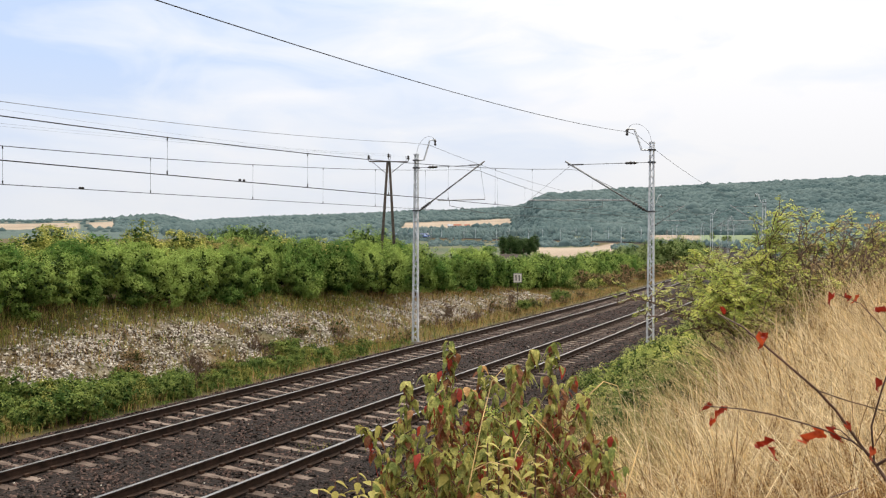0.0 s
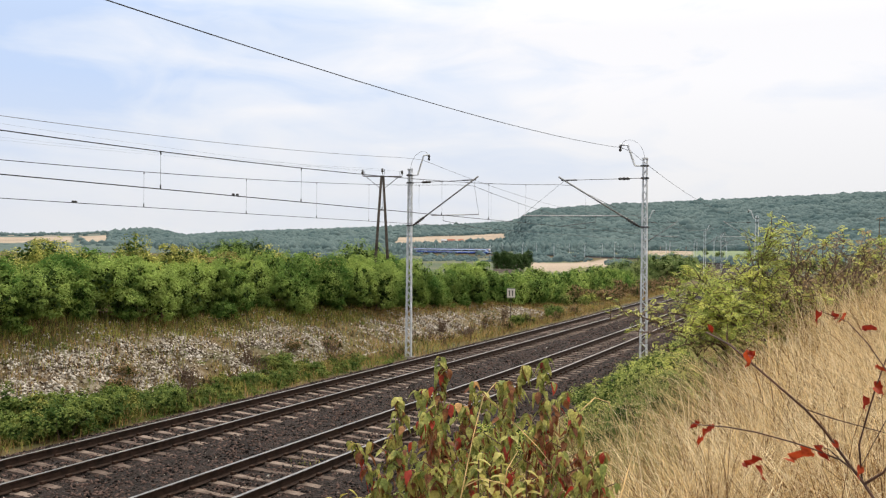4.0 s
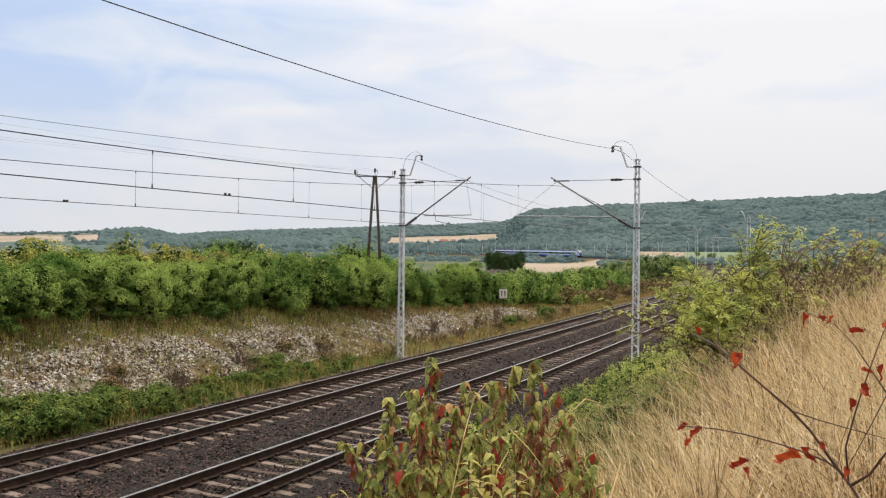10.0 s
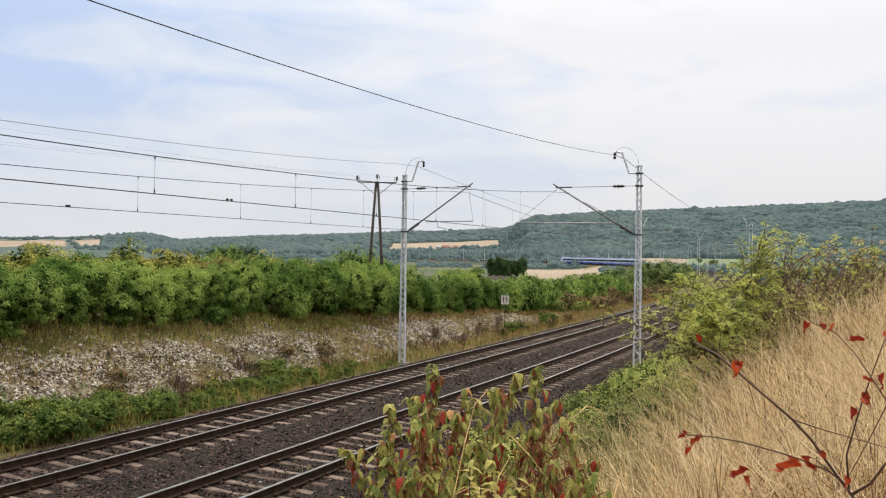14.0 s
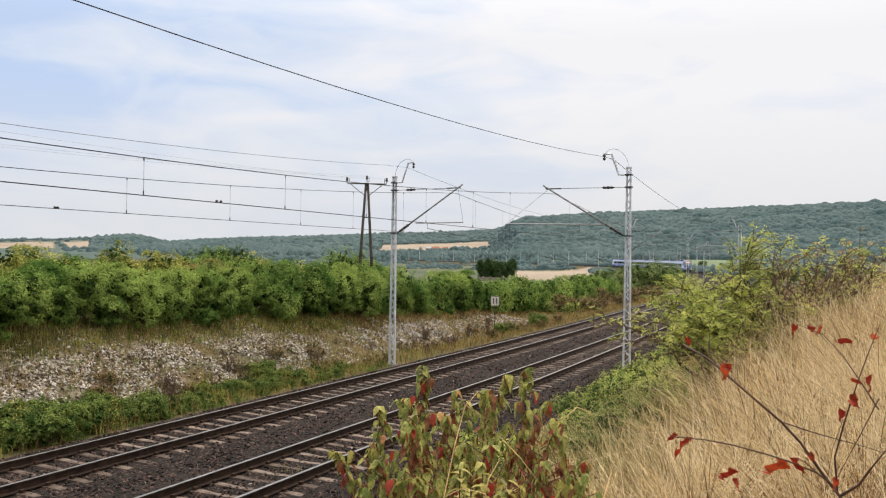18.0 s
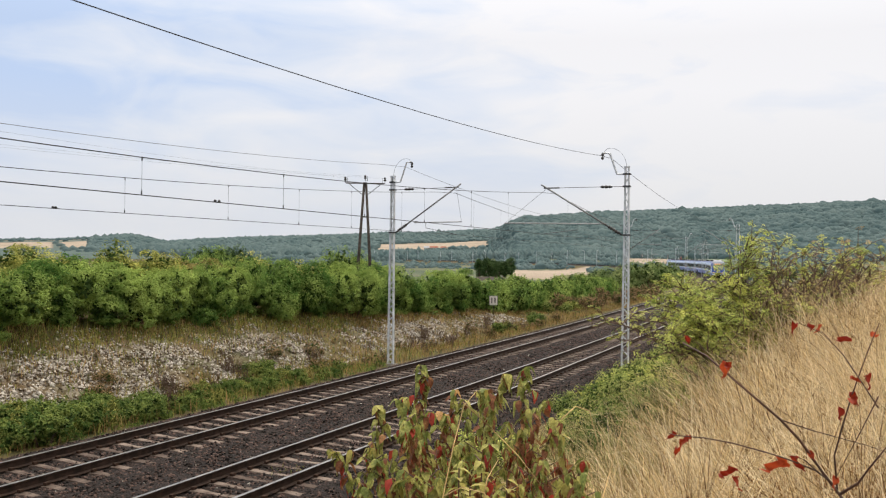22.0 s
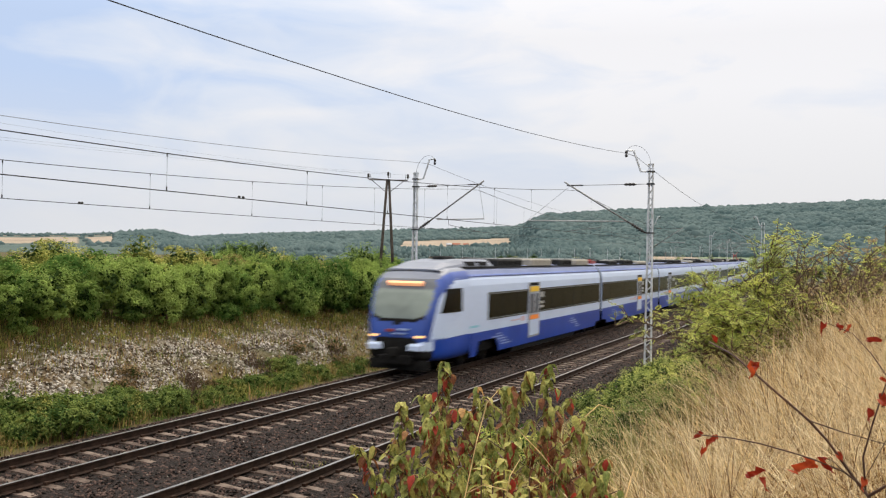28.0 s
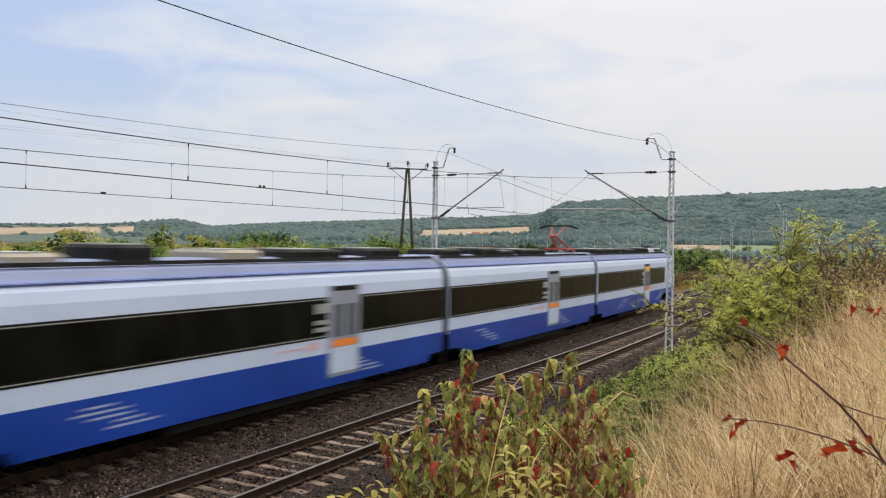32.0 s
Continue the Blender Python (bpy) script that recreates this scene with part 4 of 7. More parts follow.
def shrub(name, seed, radii, blobs, leaves, ln, wd, mat, label, category, stems=6, core=0.72, group=""):
    """A shrub as a thing > leaves, a dark fill for the shade inside, stems."""
    sh = thing(name, Matrix.Identity(4), label, category, group)
    lm, cm, cs = crown_meshes(seed, radii, blobs, leaves, ln, wd, mat, core=core)
    part("leaves", lm, None, sh)
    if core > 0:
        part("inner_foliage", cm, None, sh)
    else:
        bpy.data.meshes.remove(cm)
    rng = random.Random(seed)
    g = Geo()
    for i in range(stems):
        c = Vector(cs[rng.randrange(len(cs))])
        b = Vector((c.x * 0.25 + rng.uniform(-0.1, 0.1), c.y * 0.25, -0.15))
        m_ = b.lerp(c, 0.5) + Vector((rng.uniform(-0.12, 0.12), rng.uniform(-0.12, 0.12), 0.1))
        g.tube([b, m_, c], [0.022 * radii[2] / 2, 0.014 * radii[2] / 2, 0.006], 5)
    tagged(part("stem_tangle", g, M_BARK, sh), kind="stuff")
    return sh


def drop(m_src, x, y, turn, scale, dz=0.0):
    """A copy of a thing on the ground at x, y."""
    c = copy_thing(m_src, Matrix.Identity(4))
    c.matrix_basis = Matrix.Translation((x, y, ground_z(x, y) + dz)) @ Matrix.Rotation(turn, 4, "Z") @ Matrix.Diagonal((scale[0], scale[1], scale[2], 1))
    return c


def retire(ob):
    for o in [*ob.children_recursive, ob]:
        bpy.data.objects.remove(o)


RNG = random.Random(11)
hedge_kinds = [shrub("hedge_shrub", 100 + i, (1.95, 1.7, 2.6), 17, 20000, 0.082, 0.050, M_HEDGE, "dense green hedge shrub on top of the cutting", "shrub", core=0.68, group="hedge shrubs") for i in range(4)]
far_hedge_kinds = [shrub("hedge_shrub", 110 + i, (1.95, 1.7, 2.6), 26, 7000, 0.13, 0.085, M_HEDGE, "dense green hedge shrub on top of the cutting", "shrub", core=0.6, group="hedge shrubs") for i in range(3)]
s = -6.0
while s < 118:
    o = -9.2 + RNG.uniform(-0.35, 0.35)
    p = at(s, o)
    k = RNG.uniform(0.92, 1.12)
    tall = float(np.interp(s, [0, 25, 60, 90], [0.88, 0.94, 1.06, 1.12]))
    drop(RNG.choice(hedge_kinds if s < 62 else far_hedge_kinds), p.x, p.y, RNG.uniform(0, 6.28), (k, k, k * RNG.uniform(0.96, 1.12) * tall), -0.48)
    s += RNG.uniform(1.5, 2.1)
s = -6.0
yellow_kinds = [shrub("hedge_shrub", 120 + i, (1.9, 1.6, 3.3), 26, 8500, 0.11, 0.07, M_SHRUB_Y, "yellow-green shrub behind the hedge", "shrub", core=0.6, group="hedge shrubs") for i in range(2)]
olive_kinds = [shrub("hedge_shrub", 125 + i, (1.9, 1.6, 3.3), 24, 7500, 0.11, 0.06, M_SHRUB_O, "olive-brown half-withered shrub behind the hedge", "shrub", core=0.55, group="hedge shrubs") for i in range(2)]
while s < 118:
    p = at(s, -14.2 + RNG.uniform(-1.2, 1.2))
    k = RNG.uniform(0.9, 1.15)
    pick = RNG.random()
    src = RNG.choice(yellow_kinds if (pick < 0.45 and s < 50) else olive_kinds if (pick < 0.72 and s < 62) else far_hedge_kinds)
    drop(src, p.x, p.y, RNG.uniform(0, 6.28), (k, k, k * (RNG.uniform(0.74, 0.92) if s < 40 else RNG.uniform(0.70, 0.92))), -0.3)
    s += RNG.uniform(1.7, 2.6)

# lower growth that spills from the hedge down the slope
low_kinds = [shrub("hedge_shrub", 130 + i, (1.2, 0.9, 1.15), 16, 5000, 0.075, 0.046, M_HEDGE, "low green shrub at the foot of the hedge", "shrub", core=0.62, group="hedge shrubs") for i in range(2)]
s = -5.0
while s < 62:
    p = at(s, -8.72 + RNG.uniform(-0.4, 0.3))
    k = RNG.uniform(0.6, 1.0)
    drop(RNG.choice(low_kinds), p.x, p.y, RNG.uniform(-0.4, 0.4) - heading(s), (k * 0.9, k, k * RNG.uniform(0.8, 1.1)), -0.12)
    s += RNG.uniform(1.8, 3.6)

# ---- the train ----
M_TWHITE = surface("train_white", (0.54, 0.64, 0.86), (0.58, 0.68, 0.90), 0.6, 0.30, 0, 0, 8, grain=0.035)
M_TBLUE = surface("train_blue", (0.008, 0.046, 0.32), (0.013, 0.065, 0.42), 0.6, 0.30, 0, 0, 8, grain=0.035)
M_TCAB = surface("train_cab_blue", (0.018, 0.052, 0.27), (0.026, 0.07, 0.34), 0.6, 0.28, 0, 0, 8, grain=0.035)
M_TROOF = surface("train_roof_grey", (0.12, 0.155, 0.29), (0.15, 0.185, 0.335), 1.0, 0.6, 0, 0, 8, grain=0.035)
M_TCAP = surface("cab_roof_cap", (0.16, 0.18, 0.24), (0.20, 0.22, 0.28), 1.0, 0.4, 0, 0, 8, grain=0.035)
M_TBROW = surface("display_surround", (0.07, 0.08, 0.10), (0.10, 0.11, 0.13), 1.0, 0.4, 0, 0, 8, grain=0.035)
M_TPANE = surface("door_glass", (0.10, 0.115, 0.15), (0.14, 0.155, 0.19), 1.0, 0.2, 0, 0, 8, grain=0.035)
M_TLINE = surface("train_blue_line", (0.03, 0.05, 0.22), (0.04, 0.07, 0.28), 1.0, 0.4, grain=0.035)
M_TSTRIPE = surface("roof_edge_blue", (0.10, 0.145, 0.37), (0.12, 0.17, 0.43), 1.0, 0.5, grain=0.035)
M_TGLASS = surface("train_window", (0.0025, 0.003, 0.003), (0.009, 0.010, 0.0095), 0.7, 0.2, 0, 0, 4, spec=0.1, grain=0.035)
M_TSCREEN = surface("windscreen_glass", (0.07, 0.10, 0.09), (0.13, 0.17, 0.15), 0.7, 0.06, 0, 0, 4, spec=1.0, grain=0.035)
M_TDOOR = surface("train_door_grey", (0.26, 0.29, 0.37), (0.33, 0.36, 0.45), 1.0, 0.35, grain=0.035)
M_TDARK = surface("train_underframe", (0.006, 0.006, 0.0065), (0.017, 0.016, 0.015), 5, 0.8)
M_TEQUIP = surface("roof_equipment", (0.012, 0.0125, 0.013), (0.034, 0.035, 0.036), 3, 0.85)
M_TLID = surface("roof_lid", (0.28, 0.29, 0.29), (0.40, 0.41, 0.40), 3, 0.5)
M_TBEIGE = surface("beige_roof_unit", (0.26, 0.24, 0.20), (0.36, 0.33, 0.28), 3, 0.6)
M_TBELLOWS = surface("gangway_bellows", (0.055, 0.07, 0.11), (0.085, 0.105, 0.15), 3, 0.8, grain=0.035)
M_TORANGE = surface("orange_mark", (0.85, 0.22, 0.02), (0.95, 0.30, 0.04), 3, 0.5, grain=0.035)
M_TYELLOW = surface("yellow_mark", (0.80, 0.50, 0.01), (0.9, 0.58, 0.02), 3, 0.5, grain=0.035)
M_TRED = surface("red_paint", (0.26, 0.04, 0.035), (0.36, 0.06, 0.05), 5, 0.5)
M_TPINK = surface("faded_mark", (0.60, 0.42, 0.50), (0.66, 0.50, 0.58), 2, 0.4)
M_TPALE = surface("pale_lettering_bar", (0.28, 0.36, 0.62), (0.36, 0.44, 0.68), 3, 0.4)
M_TCYAN = surface("cyan_mark", (0.22, 0.55, 0.72), (0.28, 0.6, 0.76), 3, 0.4)


def glow(name, c, k):
    m = bpy.data.materials.new(name)
    m.use_nodes = True
    b = m.node_tree.nodes["Principled BSDF"]
    b.inputs["Base Color"].default_value = lin(c)
    b.inputs["Emission Color"].default_value = lin(c)
    b.inputs["Emission Strength"].default_value = k
    return m


M_LAMP = glow("warm_headlight", (1.0, 0.58, 0.22), 1.0)
M_LED = glow("orange_destination_leds", (1.0, 0.45, 0.22), 0.6)

HALF = [(1.41, 1.10), (1.41, 1.23), (1.41, 1.62), (1.41, 2.66), (1.40, 2.95), (1.36, 3.16), (1.29, 3.30), (1.12, 3.48), (0.80, 3.60), (0.40, 3.66)]
SECTION = HALF + [(-x, z) for x, z in HALF[::-1]]


def extrude(prof, y0, y1, closed=True):
    g = Geo()
    n = len(prof)
    g.add([(x, y0, z) for x, z in prof] + [(x, y1, z) for x, z in prof], [(k, (k + 1) % n, n + (k + 1) % n, n + k) for k in range(n if closed else n - 1)] + ([tuple(range(n - 1, -1, -1)), tuple(range(n, 2 * n))] if closed else []))
    return g


def side_panel(g, e, y0, y1, z0, z1, x=1.418, depth=0.012, mi=0):
    """A thin slab lying on the car's side e (-1 or 1)."""
    g.box((e * (x - depth / 2 + 0.001), (y0 + y1) / 2, (z0 + z1) / 2), (depth, y1 - y0, z1 - z0), mi=mi)


def bogie(parent, y):
    bo = part("bogie", Geo().box((0, y, 0.55), (2.2, 2.6, 0.22)).box((-1.05, y, 0.62), (0.16, 3.0, 0.26)).box((1.05, y, 0.62), (0.16, 3.0, 0.26)).box((-1.1, y, 0.95), (0.3, 0.6, 0.5)).box((1.1, y, 0.95), (0.3, 0.6, 0.5)), M_TDARK, parent)
    rot = Matrix.Rotation(radians(90), 3, "Y")
    for yy in (y - 1.15, y + 1.15):
        for e in (-1, 1):
            part("wheel", Geo().lathe([(0.06, -0.09), (0.3, -0.07), (0.40, -0.07), (0.43, 0.0), (0.43, 0.06), (0.10, 0.08)], (e * 0.75, yy, 0.43), 20, rot), M_TDARK, bo)
    return bo


def roof_box(parent, y, ln, h=0.42, w=1.9, tone=0):
    eq = part("roof_unit", Geo().box((0, y, 3.62 + h / 2), (w, ln, h), bevel=0.06), (M_TEQUIP, M_TLID, M_TBEIGE)[tone], parent)
    part("roof_unit_lid", Geo().box((0, y, 3.62 + h + 0.012), (w * 0.85, ln * 0.7, 0.03)), M_TLID, eq)
    g = Geo()
    k = 0
    while 0.2 + 0.16 * k < ln - 0.2:
        for e in (-1, 1):
            g.box((e * (w / 2 + 0.004), y - ln / 2 + 0.2 + 0.16 * k, 3.62 + h * 0.45), (0.02, 0.07, h * 0.5))
        k += 1
    if k and tone != 2:
        tagged(part("louvre", g, M_TDARK, eq), kind="stuff")


def pantograph(parent, y):
    g = Geo().box((0, y - 0.6, 3.84), (1.1, 1.5, 0.10), bevel=0.02)
    for e in (-1, 1):
        g.tube([(e * 0.30, y - 0.9, 3.92), (e * 0.12, y + 0.55, 4.45)], 0.055, 8)
        g.tube([(e * 0.12, y + 0.55, 4.45), (e * 0.34, y - 0.35, 4.92)], 0.040, 8)
    g.tube([(-0.2, y + 0.55, 4.45), (0.2, y + 0.55, 4.45)], 0.06, 8).tube([(0.0, y - 0.45, 3.95), (0.0, y + 0.50, 4.36)], 0.03, 6)
    pg = part("pantograph", g, M_TRED, parent, "red-painted raised pantograph")
    part("collector_head", Geo().tube([(-0.95, y - 0.45, 4.84), (-0.6, y - 0.45, 4.96), (0.6, y - 0.45, 4.96), (0.95, y - 0.45, 4.84)], 0.035, 6).tube([(-0.95, y - 0.18, 4.84), (-0.6, y - 0.18, 4.96), (0.6, y - 0.18, 4.96), (0.95, y - 0.18, 4.84)], 0.035, 6), M_TDARK, pg)
    for e in (-1, 1):
        for yy in (-1.2, 0.0):
            part("pantograph_insulator", Geo().lathe([(0.05, 0.0), (0.10, 0.03), (0.05, 0.06), (0.10, 0.09), (0.05, 0.12), (0.09, 0.15), (0.05, 0.18)], (e * 0.48, y + yy, 3.62), 8), M_TBEIGE, pg)


def folded_pantograph(parent, y):
    pg = part("folded_pantograph", Geo().box((0, y, 3.74), (0.7, 1.1, 0.12)).tube([(0, y + 0.6, 3.82), (0, y - 0.9, 3.86)], 0.045, 8).tube([(0, y - 0.9, 3.86), (0, y + 0.7, 3.90)], 0.03, 8).box((0, y - 0.9, 3.74), (0.3, 0.2, 0.2)), M_TRED, parent, "red-painted folded pantograph")
    part("collector_head", Geo().tube([(-0.95, y + 0.7, 3.82), (-0.6, y + 0.7, 3.93), (0.6, y + 0.7, 3.93), (0.95, y + 0.7, 3.82)], 0.028, 6), M_TDARK, pg)


def build_doors(car, y, yellow, ahead=False):
    """A double door on either side, centred at y."""
    for e in (-1, 1):
        d = part("door_frame", Geo().box((e * 1.405, y, 1.77), (0.05, 1.56, 2.34)), M_TDOOR, car)
        g = Geo()
        side_panel(g, e, y - 0.70, y - 0.01, 0.68, 2.74, 1.44, 0.02)
        side_panel(g, e, y + 0.01, y + 0.70, 0.68, 2.74, 1.44, 0.02)
        part("door_leaf", g, M_TDOOR, d)
        g = Geo()
        side_panel(g, e, y - 0.68, y + 0.68, 0.69, 1.34, 1.446, 0.02)
        part("door_kick_panel", g, M_TWHITE, d)
        g = Geo()
        side_panel(g, e, y - 0.62, y - 0.08, 1.62, 2.45, 1.448, 0.02)
        side_panel(g, e, y + 0.08, y + 0.62, 1.62, 2.45, 1.448, 0.02)
        part("door_pane", g, M_TPANE, d)
        g = Geo()
        side_panel(g, e, y - 0.58, y + 0.58, 1.36, 1.54, 1.452, 0.02)
        part("orange_band", g, M_TORANGE, d)
        g = Geo()
        side_panel(g, e, y - 0.62, y + 0.62, 2.80, 2.92, 1.44, 0.02)
        part("door_header", g, M_TDARK, d)
        if yellow:
            g = Geo()
            side_panel(g, e, y - 0.62, y + 0.62, 2.54, 2.76, 1.452, 0.02)
            part("class_band", g, M_TYELLOW, d, "yellow first-class band over the door")
        g = Geo()
        for z in (1.80, 1.98, 2.26):
            side_panel(g, e, *((y + 0.84, y + 1.42) if ahead else (y - 1.42, y - 0.84)), z, z + (0.11 if z < 2.2 else 0.24), 1.434, 0.008)
        part("notice_panel", g, M_TLID, car)


def car_body(car, y0, y1, door, yellow, cut0, cut1, glazing, rng, arch=(False, False), bay=None, ahead=False):
    """Everything between the two ends of a car body; y0 rear, y1 front."""
    part("body_shell", extrude(SECTION, y0, y1), M_TWHITE, car)
    # blue skirt, cut away at the bogies
    for e in (-1, 1):
        pts = [(y0, 1.23), (y1, 1.23)]
        pts += [(y1, 0.62), (y1 - 0.9, 0.60), (y1 - 1.1, 0.38)] if cut1 and not arch[1] else [(y1, 0.38)]
        if bay:
            pts += [(bay[0], 0.38), (bay[0] - 0.35, 0.90), (bay[1] + 0.35, 0.90), (bay[1], 0.38)]
        if arch[1]:
            pts += [(y1 - 1.3, 0.38), (y1 - 1.7, 0.88), (y1 - 4.2, 0.88), (y1 - 4.8, 0.38)]
        if arch[0]:
            pts += [(y0 + 4.8, 0.38), (y0 + 4.2, 0.88), (y0 + 1.7, 0.88), (y0 + 1.3, 0.38)]
        pts += [(y0 + 1.1, 0.38), (y0 + 0.9, 0.60), (y0, 0.62)] if cut0 and not arch[0] else [(y0, 0.38)]
        n = len(pts)
        g = Geo().add([(e * 1.412, y, z) for y, z in pts] + [(e * 1.424, y, z) for y, z in pts], [tuple(range(n)), tuple(range(2 * n - 1, n - 1, -1))] + [(k, n + k, n + (k + 1) % n, (k + 1) % n) for k in range(n)])
        part("skirt", g, M_TBLUE, car)
        g = Geo()
        side_panel(g, e, y0 + 0.05, y1 - 0.05, 3.262, 3.292, 1.335, 0.03)
        part("cant_line", g, M_TLINE, car)
        # lettering too small to read
        for yy in (y1 - 4.6, y0 + 4.0):
            g = Geo()
            for k in range(5):
                y = yy + 0.3 * k + rng.uniform(0, 0.3)
                ww = rng.uniform(0.5, 1.4)
                side_panel(g, e, y, y + ww, 0.60 + 0.105 * k, 0.645 + 0.105 * k, 1.427, 0.004)
            part("lettering_bar", g, M_TPALE, car)
        if door is not None:
            g = Geo()
            side_panel(g, e, door + 1.2, door + 1.7, 1.36, 1.56, 1.4155, 0.004)
            side_panel(g, e, door + 1.85, door + 3.0, 1.42, 1.48, 1.4155, 0.004)
            part("side_mark", g, M_TPINK, car)
    part("roof", extrude([(1.295, 3.302), (1.125, 3.487), (0.803, 3.608), (0.40, 3.667), (-0.40, 3.667), (-0.803, 3.608), (-1.125, 3.487), (-1.295, 3.302), (-1.2, 3.30), (1.2, 3.30)], y0 + 0.02, y1 - 0.02), M_TROOF, car)
    for e in (-1, 1):
        part("roof_stripe", extrude([(e * 1.301, 3.306), (e * 1.252, 3.360), (e * 1.242, 3.352), (e * 1.291, 3.298)], y0 + 0.03, y1 - 0.03), M_TSTRIPE, car)
    part("roof_edge", Geo().box((1.0, (y0 + y1) / 2, 3.60), (0.06, y1 - y0, 0.08)).box((-1.0, (y0 + y1) / 2, 3.60), (0.06, y1 - y0, 0.08)), M_TEQUIP, car)
    # dark window bands with their panes
    for a, b in glazing:
        for e in (-1, 1):
            g = Geo()
            side_panel(g, e, a, b, 1.62, 2.66, 1.416, 0.012)
            band = part("window_band", g, M_TDARK, car)
            n = max(1, round((b - a) / 1.9))
            for k in range(n):
                g = Geo()
                side_panel(g, e, a + (b - a) * k / n + 0.03, a + (b - a) * (k + 1) / n - 0.03, 1.72, 2.58, 1.424, 0.012)
                part("window_pane", g, M_TGLASS, band)
            g = Geo()
            side_panel(g, e, a + 0.1, b - 0.1, 2.60, 2.618, 1.427, 0.004)
            side_panel(g, e, a + 0.1, b - 0.1, 1.665, 1.683, 1.427, 0.004)
            part("window_trim", g, M_TLID, band)
    if door is not None:
        build_doors(car, door, yellow, ahead)
    # the lowest box is added to stand for the dark shade under the car
    part("underframe", Geo().box((0, (y0 + y1) / 2, 0.95), (1.2, (y1 - y0), 0.4)).box((0, (y0 + y1) / 2, 1.05), (2.72, (y1 - y0), 0.12)).box((0, (y0 + y1) / 2, 0.40), (2.66, (y1 - y0) - 9.8, 0.46)), M_TDARK, car)


def middle_car(ln, door, yellow, seed, panto=None, arch=(False, False), ahead=False, bare=99.0):
    rng = random.Random(seed)
    car = thing("train_car", Matrix.Identity(4), "white and blue electric train middle car with dark window band", "train car", "train cars")
    h = ln / 2 - 0.26
    car_body(car, -h, h, door, yellow, True, True, [(-h + 0.02, door - 0.82), (door + 0.82, h - 0.02)], rng, arch, ahead=ahead)
    gw = part("gangway", extrude([(x * 0.965, z * 0.975 + 0.07) for x, z in SECTION], -h - 0.53, -h + 0.02), M_TBELLOWS, car)
    part("gangway_window", Geo().box((0, -h - 0.26, 2.14), (2.74, 0.5, 1.04)), M_TDARK, gw)
    if arch[0]:
        bogie(car, -ln / 2 + 3.1)
    else:
        bogie(car, -ln / 2)
    if arch[1]:
        bogie(car, ln / 2 - 3.1)
    y = -h + 1.6
    while y < min(h - 1.5, bare):
        w = rng.uniform(1.2, 3.4)
        if panto is None or abs(y + w / 2 - panto) > w / 2 + 1.3:
            roof_box(car, min(y + w / 2, h - 0.9 - w / 2), w, rng.uniform(0.14, 0.34), rng.uniform(1.3, 1.8), rng.choice((0, 0, 0, 0, 0, 2)))
        y += w + rng.uniform(0.6, 2.2)
    if panto is not None:
        (folded_pantograph if panto > 0 else pantograph)(car, panto)
    return car


CAB_Y = [0.0, 0.05, 0.15, 0.32, 0.55, 0.84, 1.2, 1.8, 3.2]
CAB_W = [0.80, 0.93, 1.05, 1.15, 1.23, 1.30, 1.35, 1.395, 1.41]
CAB_B = [0.74, 0.60, 0.52, 0.47, 0.44, 0.42, 0.40, 0.38, 0.38]
CAB_T = [1.28, 1.56, 1.92, 2.34, 2.76, 3.15, 3.46, 3.62, 3.66]


def cab_half_width(y, z):
    """Half the cab's width at y behind its nose and height z."""
    w, b, t = (float(np.interp(y, CAB_Y, v)) for v in (CAB_W, CAB_B, CAB_T))
    q = min(0.999, abs(z - (b + t) / 2) / ((t - b) / 2))
    return w * (1 - q ** (2 / 0.34 if z > (b + t) / 2 else 2 / 0.16)) ** 0.2


